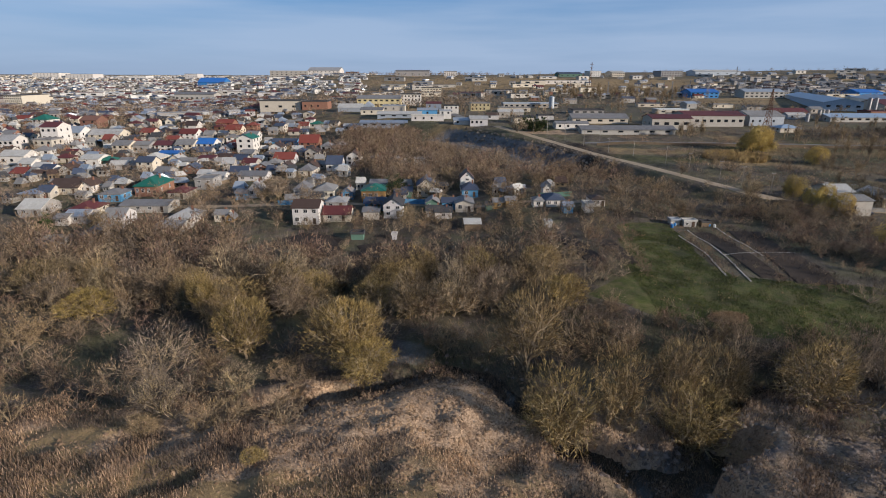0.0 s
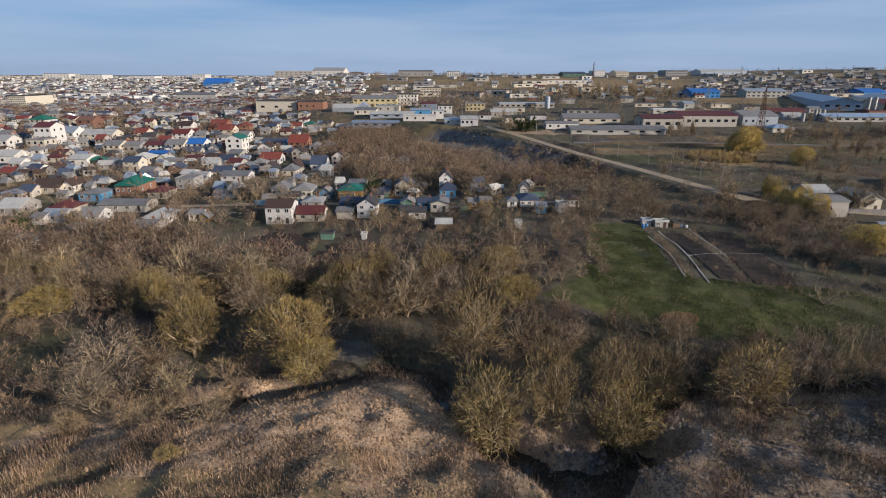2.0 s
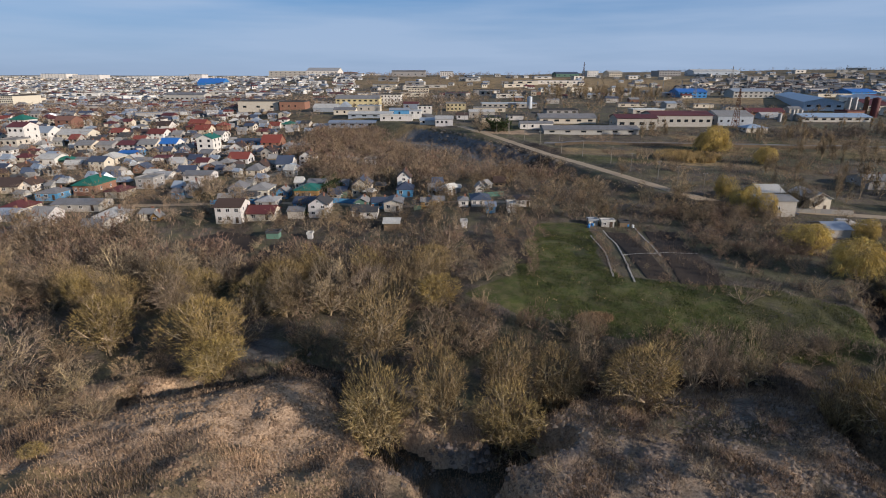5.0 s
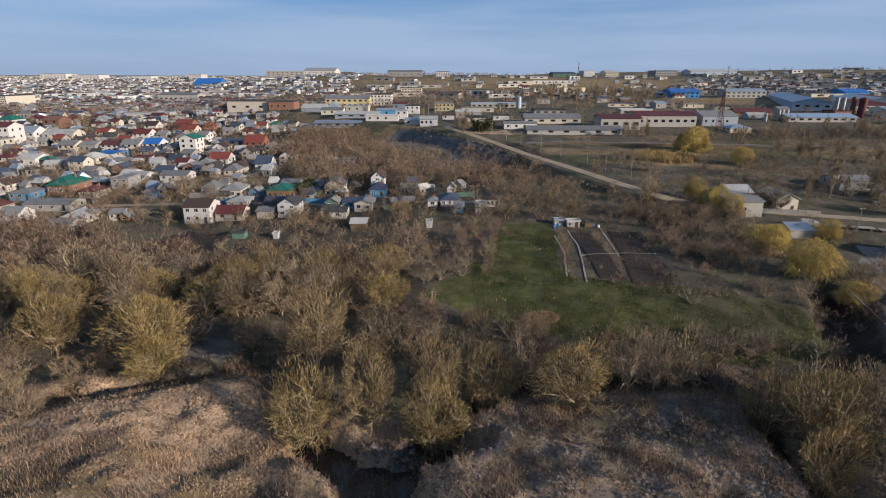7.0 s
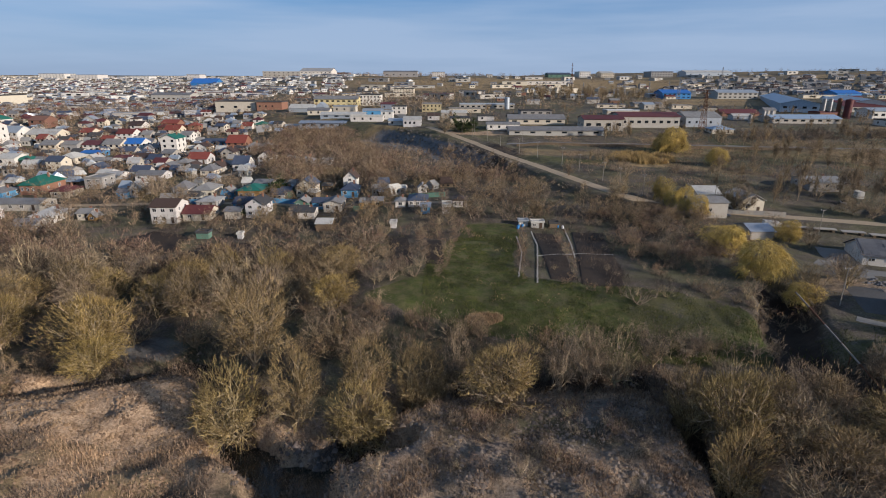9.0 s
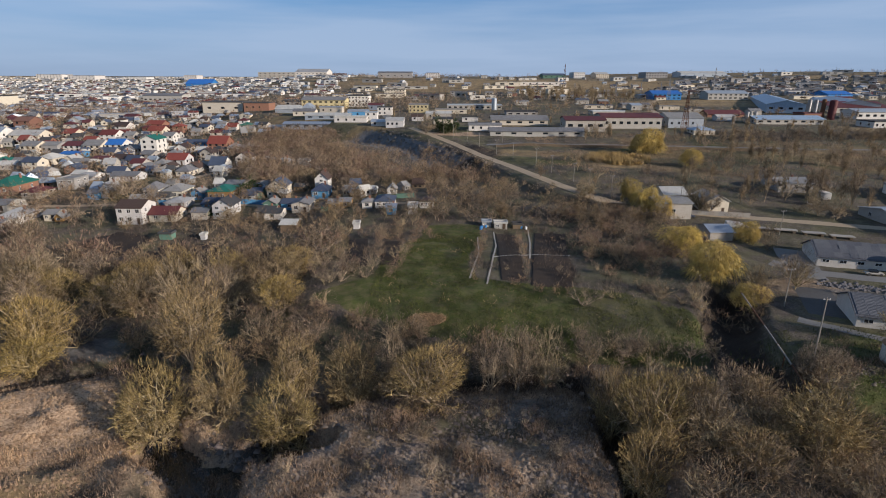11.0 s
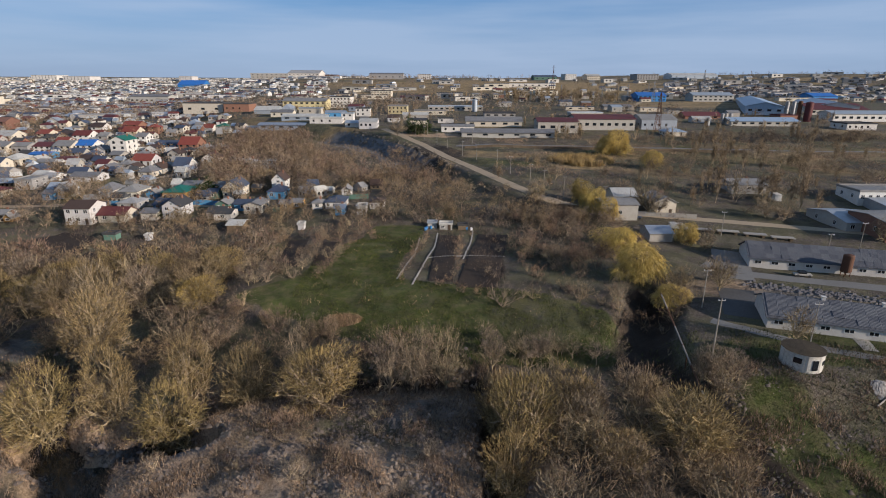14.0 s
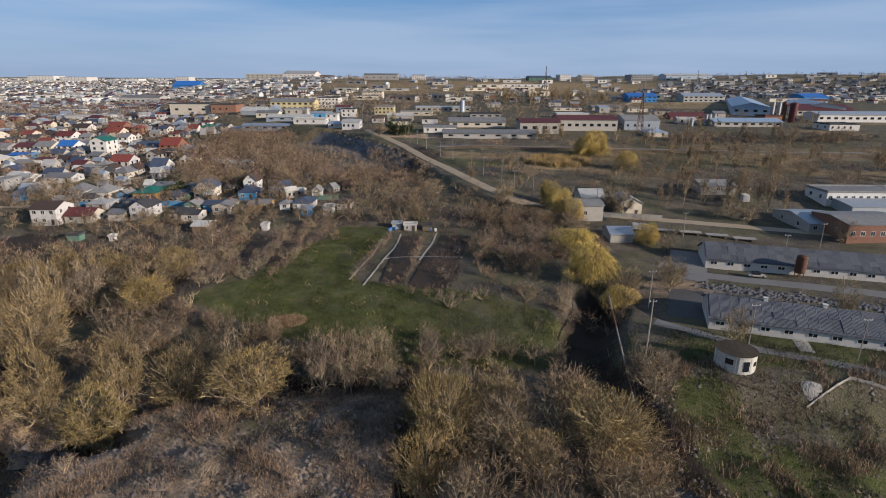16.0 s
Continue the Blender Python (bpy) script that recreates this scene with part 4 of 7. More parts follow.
house('house', -23.9, 190.4, 5.7, 7.5, 2.4, 1.0, 'g', 'cream', 'slate', 1, 0)
house('house', -4.5, 220.9, 7.4, 10.4, 4.2, 2.8, 'y', 'cream', 'darkblue', 2, 3)
house('house', -12.3, 217.5, 4.1, 5.8, 2.4, 1.3, 'g', 'greenwall', 'darkblue', 1, 1)
house('house', -1.9, 201.7, 4.9, 6.9, 2.9, 1.4, 'y', 'greenwall', 'slate', 1, 2)
house('house', -1.0, 193.7, 6.2, 8.6, 2.4, 1.1, 'g', 'greywall', 'tar', 1, 1)
house('house', 12.7, 227.0, 5.5, 7.7, 5.8, 2.7, 'y', 'white', 'brownroof', 3, 1)
house('house', 13.5, 220.0, 6.5, 9.1, 2.8, 2.4, 'h', 'bluewall', 'darkblue', 1, 2)
house('house', 10.2, 201.8, 6.8, 9.6, 3.1, 1.1, 'y', 'cream', 'slate', 1, 2)
house('house', 5.0, 205.2, 6.5, 9.1, 2.4, 1.0, 'g', 'bluewall', 'darkblue', 1, 1)
house('house', 2.1, 191.9, 6.1, 7.5, 2.4, 1.0, 'g', 'white', 'tar', 1, 1)
house('house', 11.7, 177.9, 5.2, 7.2, 2.4, 1.0, 'g', 'wood', 'slatelight', 1, 0)
house('house', 23.1, 199.0, 4.3, 6.0, 2.4, 1.0, 'g', 'ochre', 'slate', 1, 1)
house('house', 27.5, 198.0, 4.0, 5.6, 2.4, 1.0, 'g', 'ochre', 'slate', 1, 1)
house('house', 19.6, 197.9, 2.8, 3.9, 2.0, 1.0, 'g', 'greenwall', 'tar', 1, 0)
house('house', 43.8, 211.5, 3.4, 5, 3.4, 1.6, 'y', 'white', 'slate', 2, 1)
house('house', 42.9, 194.8, 6.8, 9.6, 2.5, 1.5, 'h', 'white', 'darkblue', 1, 3)
house('house', 36.6, 192.1, 3.5, 5, 2.4, 1.1, 'h', 'white', 'slate', 1, 1)
house('house', 58.3, 192.8, 5.0, 6.9, 2.5, 1.0, 'h', 'white', 'brownroof', 1, 3)
house('house', 46.0, 185.3, 3.2, 5, 2.4, 1.0, 'g', 'bluewall', 'zinc', 1, 1)
house('house', 53.6, 185.9, 3.2, 5.0, 2.4, 0.6, 'f', 'white', 'slatelight', 1, 0)
house('house', -14.3, 167.8, 1.5, 2.1, 1.6, 0.4, 'f', 'white', 'slatelight', 1, 0)
house('house', -26.2, 167.6, 4.0, 3.0, 1.8, 0.5, 'f', 'greenwall', 'tar', 1, 0)
house('house', 36.0, 169.2, 1.9, 2.6, 1.6, 0.6, 'f', 'white', 'slatelight', 1, 0)
house('house', -118.5, 159.5, 6.7, 7.5, 2.4, 1.1, 'f', 'white', 'slate', 1, 2)
house('house', -241.1, 352.5, 10.5, 13.8, 13.2, 2.5, 'g', 'white', 'maroon', 3, 3)
house('house', -238.4, 339.5, 11.2, 11.2, 7.1, 2.0, 'f', 'cream', 'slate', 2, 3)
house('house', -240.0, 372.1, 10.7, 15.0, 6.3, 3.7, 'g', 'white', 'zinc', 2, 3)
house('house', -221.7, 376.2, 20.2, 15.0, 4.5, 3.0, 'g', 'cream', 'slatelight', 2, 4)
house('house', -187.7, 332.4, 10.0, 12.5, 5.0, 2.3, 'g', 'cream', 'slate', 2, 3)
house('house', -177.7, 335.8, 10.2, 11.2, 4.7, 1.7, 'g', 'greywall', 'slate', 1, 3)
house('house', -200.2, 388.1, 8.5, 12.0, 3.9, 2.5, 'g', 'cream', 'redroof', 2, 2)
house('house', -166.3, 339.9, 10.6, 12.5, 4.1, 2.0, 'g', 'white', 'maroon', 2, 3)
house('house', -184.2, 391.6, 9.8, 11.2, 3.1, 1.8, 'g', 'greywall', 'brownroof', 1, 2)
house('house', -169.8, 383.3, 11.2, 12.5, 3.8, 2.8, 'g', 'white', 'redroof', 2, 3)
house('house', -152.9, 338.6, 10.9, 12.5, 4.8, 2.7, 'g', 'cream', 'slate', 2, 3)
house('house', -187.9, 431.4, 9.1, 12.5, 2.6, 2.9, 'g', 'white', 'brownroof', 1, 2)
house('house', -142.3, 343.2, 10.7, 12.5, 4.5, 2.8, 'g', 'white', 'blueroof', 2, 3)
house('house', -163.3, 434.9, 12.6, 12.5, 3.9, 2.5, 'g', 'brick', 'redroof', 2, 2)
house('house', -143.5, 396.9, 10.4, 12.5, 4.3, 3.0, 'g', 'cream', 'redroof', 2, 2)
house('house', -113.3, 330.9, 9.7, 12.5, 9.3, 2.3, 'y', 'white', 'greenroof', 3, 2)
house('house', -122.9, 372.4, 7.2, 10.0, 4.9, 2.1, 'g', 'white', 'slate', 2, 2)
house('house', -126.9, 331.2, 5.7, 8.0, 3.4, 1.9, 'y', 'white', 'slate', 1, 2)
house('house', -97.7, 337.2, 7.9, 11.0, 3.4, 2.4, 'y', 'white', 'brownroof', 1, 2)
house('house', -82.1, 296.8, 10.6, 11.2, 2.7, 2.9, 'g', 'white', 'redroof', 1, 3)
house('house', -79.7, 349.0, 11.7, 13.8, 4.2, 4.2, 'g', 'brick', 'redroof', 2, 3)
house('house', -98.3, 360.2, 15.7, 10.0, 2.5, 1.6, 'g', 'bluewall', 'darkblue', 1, 3)
house('house', -67.7, 342.1, 7.0, 9.8, 3.1, 2.2, 'h', 'white', 'slate', 1, 2)
house('house', -58.5, 340.3, 9.0, 11.2, 3.1, 2.8, 'h', 'white', 'slate', 1, 3)
house('house', -44.4, 294.4, 7.6, 10.6, 4.5, 2.6, 'y', 'white', 'brownroof', 2, 2)
house('house', -51.8, 277.7, 7.7, 10.8, 3.4, 3.5, 'g', 'white', 'darkblue', 1, 2)
house('house', -32.1, 292.1, 9.0, 11.2, 3.0, 2.2, 'h', 'greywall', 'slate', 1, 3)
house('house', -20.4, 283.2, 8.8, 11.2, 3.3, 2.4, 'h', 'greywall', 'slate', 1, 3)
house('house', -8.7, 280.5, 5.3, 7.4, 4.4, 0.6, 'f', 'white', 'slate', 1, 2)
house('house', -152.2, 295.8, 9.3, 12.5, 3.3, 2.5, 'h', 'cream', 'slatelight', 1, 3)
house('house', -182.0, 291.4, 10.0, 12.5, 3.6, 1.8, 'g', 'white', 'slatelight', 1, 2)
house('house', -175.5, 292.3, 6.5, 9.1, 2.4, 1.7, 'h', 'greenwall', 'greenroof', 1, 2)
house('house', -224.4, 294.9, 13.3, 12.5, 4.5, 2.4, 'g', 'white', 'slatelight', 1, 3)
house('house', -154.1, 318.1, 11.3, 10.0, 2.6, 1.0, 'g', 'bluewall', 'blueroof', 1, 2)
house('house', -131.7, 291.4, 9.8, 10.0, 2.4, 1.1, 'g', 'white', 'slate', 1, 2)
house('house', -122.9, 295.2, 8.4, 10.0, 3.0, 1.0, 'g', 'white', 'maroon', 1, 2)
house('house', -113.5, 298.7, 10.0, 10.0, 2.7, 1.8, 'g', 'white', 'brownroof', 1, 3)
house('house', -93.4, 438.6, 10.2, 11.2, 2.6, 2.2, 'h', 'greywall', 'greenroof', 1, 2)
house('house', -311.9, 447.6, 12.4, 15.0, 4.8, 3.8, 'h', 'white', 'greenroof', 2, 3)
house('house', -341.9, 467.3, 11.5, 12.5, 3.2, 2.3, 'g', 'white', 'redroof', 1, 2)
house('house', -266.4, 435.0, 12.9, 15.0, 6.0, 2.9, 'g', 'brick', 'brick', 2, 2)
house('house', -259.9, 339.6, 9.1, 12.8, 6.8, 2.7, 'g', 'white', 'slatelight', 2, 3)
house('workshop', -142.7, 530.1, 37.6, 27.5, 8.6, 2.0, 'f', 'cream', 'tar', 1, 3)
house('workshop', -110.1, 522.7, 23.3, 20.0, 6.5, 0.5, 'f', 'brick', 'tar', 1, 4)
house('warehouse', -539.7, 1400.0, 62.7, 50.0, 6.6, 10.3, 'g', 'bluesheet', 'blueroof', 1, 0)
house('factory', -54.2, 553.9, 42.4, 22.5, 8.0, 2.8, 'g', 'yellow', 'slate', 2, 8)
house('office_building', -24.1, 580.2, 20.8, 22.5, 10.6, 2.8, 'f', 'white', 'tar', 3, 6)
house('warehouse', -74.1, 494.8, 20.7, 20.0, 3.3, 2.9, 'g', 'zinc', 'slatelight', 1, 0)
house('warehouse', -60.2, 508.4, 8.6, 20.0, 3.4, 4.0, 'h', 'zinc', 'zinc', 1, 0)
house('warehouse', -38.0, 412.0, 34.0, 12.5, 3.0, 1.2, 'g', 'zinc', 'zinc', 1, 5)
house('warehouse', -5.5, 414.0, 24.0, 11.0, 3.4, 1.0, 'f', 'white', 'slatelight', 1, 4)
house('shop', -62.0, 420.0, 14.0, 10.0, 3.4, 1.4, 'g', 'white', 'slatelight', 1, 3)
house('shop', 8.0, 428.0, 9.0, 9.0, 5.6, 0.8, 'f', 'white', 'zinc', 2, 2)
house('workshop', -6.0, 452.0, 16.0, 10.0, 4.4, 1.4, 'g', 'bluewall', 'zinc', 1, 3)
house('workshop', -52.0, 462.0, 18.0, 12.0, 3.6, 1.8, 'g', 'cream', 'slate', 1, 3)
house('shop', 14.0, 470.0, 12.0, 9.0, 6.2, 1.0, 'f', 'white', 'tar', 2, 3)
house('shop', 44.0, 424.0, 9.0, 8.0, 3.2, 1.6, 'g', 'white', 'brownroof', 1, 2)
house('workshop', 92.0, 372.0, 22.0, 10.0, 3.6, 1.2, 'g', 'white', 'slate', 1, 4)
house('workshop', 60.0, 440.0, 20.0, 12.0, 4.2, 1.6, 'g', 'greywall', 'slatelight', 1, 3)
house('workshop', 84.0, 420.0, 12.0, 9.0, 3.2, 1.4, 'f', 'white', 'tar', 1, 2)
house('warehouse', -27.8, 440.3, 33.9, 20.0, 2.6, 1.5, 'g', 'zinc', 'slatelight', 1, 4)
house('shop', 30.1, 385.2, 12.1, 13.8, 4.2, 1.8, 'g', 'white', 'slatelight', 1, 4)
house('shop', 18.4, 391.5, 10.7, 12.5, 2.7, 1.5, 'g', 'white', 'zinc', 1, 2)
house('office_building', 40.9, 504.2, 17.2, 18.8, 6.4, 1.5, 'f', 'yellow', 'slate', 2, 5)
house('apartment_block', -3.8, 774.6, 27.7, 25.0, 8.9, 2.9, 'f', 'cream', 'tar', 3, 7)
house('office_building', 90.1, 782.9, 36.1, 20.0, 6.0, 2.2, 'f', 'greywall', 'tar', 2, 6)
house('warehouse', 349.3, 729.8, 36.1, 30.0, 7.0, 3.9, 'g', 'bluesheet', 'blueroof', 2, 6)
house('factory', 429.8, 732.3, 51.4, 25.0, 7.8, 3.3, 'g', 'greywall', 'zinc', 2, 8)
house('warehouse', 596.5, 770.6, 32.9, 37.5, 5.2, 4.1, 'g', 'bluesheet', 'blueroof', 1, 0)
house('factory', -371.3, 1500.0, 97.0, 75.0, 17.4, 4.1, 'f', 'greywall', 'slatelight', 3, 8)
house('factory', -282.2, 1500.0, 81.3, 75.0, 12.8, 8.3, 'g', 'white', 'slatelight', 2, 8)
house('factory', -206.9, 1456.2, 30.0, 37.5, 7.3, 2.7, 'f', 'brick', 'tar', 3, 5)
house('apartment_block', 38.1, 1275.0, 29.0, 50.0, 10.3, 3.5, 'f', 'white', 'tar', 4, 6)
house('factory', 222.4, 1018.8, 116.6, 37.5, 4.8, 1.9, 'f', 'white', 'slatelight', 1, 10)
house('factory', 371.2, 1312.5, 25.0, 50.0, 12.0, 3.7, 'f', 'white', 'slatelight', 3, 6)
house('factory', 423.4, 1312.5, 29.2, 50.0, 9.3, 4.0, 'g', 'cream', 'slatelight', 2, 6)
house('office_building', 546.7, 1312.5, 49.1, 50.0, 11.7, 3.7, 'f', 'greywall', 'tar', 3, 8)
house('warehouse', 314.1, 1312.5, 51.9, 50.0, 6.6, 4.0, 'g', 'greenwall', 'darkblue', 1, 4)
house('warehouse', 653.6, 1312.5, 104.9, 50.0, 8.6, 4.0, 'g', 'zinc', 'slatelight', 1, 5)
house('apartment_block', -1605.5, 2412.5, 108.4, 75.0, 21.4, 4.4, 'f', 'white', 'tar', 6, 8)
house('apartment_block', -1469.7, 2412.5, 114.6, 75.0, 17.4, 4.4, 'f', 'white', 'tar', 5, 8)
house('factory', -1231.1, 2406.2, 73.4, 62.5, 12.3, 6.7, 'f', 'white', 'slatelight', 2, 6)
house('factory', -1008.6, 2406.2, 53.6, 62.5, 19.9, 4.5, 'f', 'white', 'tar', 3, 5)
house('apartment_block', -513.2, 714.0, 21.3, 50.0, 13.1, 2.0, 'f', 'cream', 'tar', 5, 9)
house('apartment_block', -539.4, 769.5, 16.3, 37.5, 7.3, 2.2, 'f', 'cream', 'tar', 3, 4)
house('factory', -334.3, 798.2, 54.9, 25.0, 9.1, 2.7, 'g', 'greywall', 'slate', 1, 8)
house('factory', -46.2, 1268.8, 74.9, 37.5, 10.7, 2.6, 'g', 'greywall', 'slate', 1, 5)
house('shed', 143.0, 182.3, 12.2, 11.2, 5.1, 1.0, 'g', 'greywall', 'slate', 1, 1)
house('shed', 149.4, 197.0, 8.3, 11.2, 3.4, 2.0, 'g', 'cream', 'slatelight', 1, 0)
house('house', 160.1, 187.5, 7.5, 12.5, 4.5, 1.9, 'y', 'cream', 'slatelight', 1, 2)
house('shed', 148.8, 158.9, 6.9, 8.8, 2.5, 1.3, 'g', 'greywall', 'zinc', 1, 0)
house('workshop', 226.9, 162.6, 21.0, 17.5, 5.3, 1.0, 'g', 'brick', 'slate', 1, 7)
house('workshop', 217.4, 174.1, 11.8, 20.0, 3.1, 1.7, 'g', 'greywall', 'zinc', 1, 3)
house('workshop', 248.9, 192.7, 19.1, 17.5, 2.7, 1.0, 'g', 'zinc', 'zinc', 1, 0)
house('factory', 254.2, 201.1, 33.8, 12.5, 4.1, 1.9, 'f', 'white', 'slate', 1, 12)
house('warehouse', 124.5, 357.6, 60.8, 15.0, 2.9, 1.8, 'g', 'greywall', 'slate', 1, 6)
house('workshop', 159.2, 376.1, 26.7, 17.5, 6.7, 2.0, 'g', 'greywall', 'maroon', 1, 4)
house('factory', 194.2, 390.7, 40.7, 25.0, 6.9, 2.3, 'g', 'greywall', 'maroon', 1, 8)
house('workshop', 232.8, 394.7, 24.5, 25.0, 6.2, 3.1, 'g', 'zinc', 'slate', 1, 5)
house('shop', 235.2, 363.8, 13.8, 11.2, 2.4, 2.1, 'h', 'cream', 'skyblue', 1, 2)
house('warehouse', 320.1, 415.9, 50.2, 20.0, 3.3, 2.2, 'g', 'greywall', 'skyblue', 1, 8)
house('factory', 447.0, 528.8, 53.7, 37.5, 4.6, 4.8, 'g', 'greywall', 'maroon', 1, 8)
house('factory', 430.5, 453.0, 70.0, 20.0, 5.7, 2.1, 'g', 'white', 'zinc', 1, 12)
house('office_building', 375.7, 392.8, 21.0, 17.5, 3.9, 1.9, 'f', 'white', 'tar', 1, 5)
house('workshop', 298.2, 466.0, 30.1, 15.0, 2.4, 2.8, 'g', 'brick', 'maroon', 1, 3)
house('factory', 93.7, 546.7, 53.2, 17.5, 3.7, 2.1, 'f', 'greywall', 'zinc', 1, 10)
house('workshop', 129.9, 473.9, 26.2, 17.5, 2.8, 1.8, 'f', 'greywall', 'tar', 1, 4)
house('workshop', 118.7, 402.3, 40.1, 17.5, 3.6, 2.6, 'g', 'cream', 'slate', 1, 5)
house('house', 202.7, 213.1, 13.4, 12.5, 2.9, 1.4, 'g', 'greywall', 'slate', 1, 3)

# more of the town, street by street, up the far slope
def clear(x, y, margin):
    return all(math.hypot(x - a, y - b) > r + margin for a, b, r in FOOTPRINTS)


def off_road(x, y, margin):
    return near_line(x / S, y / S, ROAD) * S > margin


rng = random.Random(11)
for i in range(300):
    y = S * (205 + 190 * rng.random())
    x = rng.uniform(-0.92 * y, edge_of_plateau(y / S) * S - (132 if y < 395 else 30))
    if x > -20 and y < 300 or not clear(x, y, 3.4) or (y > 480 and -230 < x < -60 and y < 640):
        continue
    x, y = round(x, 1), round(y, 1)
    two = rng.random() < 0.14
    w = rng.uniform(5.2, 8.6)
    house("house", x, y, round(w, 1), round(rng.uniform(6, 9), 1), 4.8 if two else 2.5, round(rng.uniform(1.6, 2.6), 1), rng.choice("ggghhy"),
          rng.choice(["white", "cream", "cream", "greywall", "greywall", "greywall", "brick"]), rng.choice(["slate", "slate", "slate", "slate", "slatelight", "slatelight", "brownroof", "brownroof", "tar", "maroon", "redroof", "darkblue", "zinc"]),
          2 if two else 1, 2 if y < 400 else 1, rng.uniform(-10, 10), "houses of the town")

house("warehouse", 425.0, 612.0, 30.0, 260.0, 6.5, 3.5, "y", "skyblue", "skyblue", 1, 4, -25.5)
house("warehouse", 482.0, 585.0, 34.0, 150.0, 6.5, 3.5, "y", "white", "zinc", 1, 4, -25.5)

# the gas tanks, workshops and yards on the plateau beside the road
for i in range(52):
    y = S * rng.uniform(310, 640)
    x = rng.uniform(edge_of_plateau(y / S) * S + 20, 0.9 * y)
    if not clear(x, y, 9) or not off_road(x, y, 14) or y > S * 480 and 240 < x < 430:
        continue
    w = rng.choice([10, 14, 20, 28])
    house(rng.choice(["workshop", "warehouse"]), round(x, 1), round(y, 1), w, rng.choice([9, 11, 14]), rng.choice([3.2, 3.8, 4.6]), rng.uniform(1.2, 2.2), rng.choice("ggf"),
          rng.choice(["cream", "greywall", "greywall", "greywall", "brick", "zinc"]), rng.choice(["slate", "slate", "slatelight", "tar", "zinc", "darkblue", "maroon"]), 1, min(3, max(2, w // 5)), rng.uniform(-6, 6), "works on the plateau")


def far_houses(name, count, y0, y1, x_of, mats, label, seed, big_one=0.12, size=1.0, gap=None):
    """Very distant buildings, too many to count: bodies with pitched or flat tops in one mesh."""
    r = random.Random(seed)
    verts, faces, slots = [], [], []
    for i in range(count):
        y = S * (y0 + (y1 - y0) * r.random())
        lo, hi = x_of(y / S)
        x = r.uniform(lo * S, hi * S)
        if gap is not None and not clear(x, y, gap):
            continue
        w, d, h = size * r.uniform(7, 13), size * r.uniform(7, 12), size ** 0.5 * r.choice([2.7, 2.9, 3.1, 4.6])
        if r.random() < big_one:
            w, h = r.uniform(20, 48), r.choice([4, 5, 6.5])
        z, k, rise = ground_z(x, y), len(verts), r.uniform(1.2, 2.6) if w < 20 else 0.6
        a, b, first, turn = w / 2, d / 2, len(verts), r.gauss(0.0, 0.35)
        verts += [(x - a, y - b, z - 3), (x + a, y - b, z - 3), (x + a, y + b, z - 3), (x - a, y + b, z - 3), (x - a, y - b, z + h), (x + a, y - b, z + h), (x + a, y + b, z + h), (x - a, y + b, z + h)]
        verts += [(x - a * 0.9, y, z + h + rise), (x + a * 0.9, y, z + h + rise)]
        m = r.randrange(3)
        for q in ((0, 1, 5, 4), (1, 2, 6, 5), (2, 3, 7, 6), (3, 0, 4, 7)):
            faces.append(tuple(k + v for v in q))
            slots.append(0 if m else 1)
        # roof on its own corners
        k2 = len(verts)
        verts += [(x - a - 0.4, y - b - 0.4, z + h), (x + a + 0.4, y - b - 0.4, z + h), (x + a + 0.4, y + b + 0.4, z + h), (x - a - 0.4, y + b + 0.4, z + h), (x - a, y, z + h + rise), (x + a, y, z + h + rise)]
        c = 2 + r.randrange(len(mats) - 2)
        for q in ((0, 1, 5, 4), (2, 3, 4, 5), (1, 2, 5), (3, 0, 4)):
            faces.append(tuple(k2 + v for v in q))
            slots.append(c)
        # two dark openings in the front
        for u in (-0.45, 0.3):
            k3, hw = len(verts), w * 0.09
            cx = x + u * a
            verts += [(cx - hw, y - b - 0.06, z + h * 0.35), (cx + hw, y - b - 0.06, z + h * 0.35), (cx + hw, y - b - 0.06, z + h * 0.75), (cx - hw, y - b - 0.06, z + h * 0.75)]
            faces.append((k3, k3 + 1, k3 + 2, k3 + 3))
            slots.append(len(mats))
        verts[first:] = [(x + (u - x) * math.cos(turn) - (v - y) * math.sin(turn), y + (u - x) * math.sin(turn) + (v - y) * math.cos(turn), q) for u, v, q in verts[first:]]
    me = bpy.data.meshes.new(name)
    me.from_pydata(verts, [], faces)
    for m in mats:
        me.materials.append(M[m])
    me.materials.append(M["glass"])
    me.polygons.foreach_set("material_index", slots)
    me.update()
    return tagged(new(name, me), label, "distant town", kind="stuff")


far_houses("distant_town", 1500, 600, 1500, lambda y: (-0.95 * y, -0.12 * y), ["white", "greywall", "slate", "slate", "slatelight", "zinc", "brownroof", "maroon", "darkblue"], "distant low white houses with grey and red roofs", 3, 0.05, 0.85)
far_houses("distant_city", 620, 1500, 2600, lambda y: (-0.95 * y, -0.1 * y), ["white", "cream", "slate", "slatelight", "zinc", "slatelight"], "far white blocks of the city on the rise", 4, 0.35)
far_houses("town_rows", 520, 385, 630, lambda y: (-0.92 * y, edge_of_plateau(y) - 24), ["white", "greywall", "slate", "slate", "slatelight", "brownroof", "maroon", "darkblue", "redroof", "zinc"], "low houses of the town with grey and red roofs", 9, 0.03, 0.85, 2.5)
far_houses("town_outbuildings", 800, 165, 620, lambda y: (-0.92 * y, min(edge_of_plateau(y) - (106 if 185 < y < 316 else 22), 48)), ["greywall", "wood", "slate", "slate", "tar", "zinc", "slatelight", "brownroof", "darkblue"], "small sheds and lean-tos in the yards of the town", 8, 0.0, 0.42, 0.6)
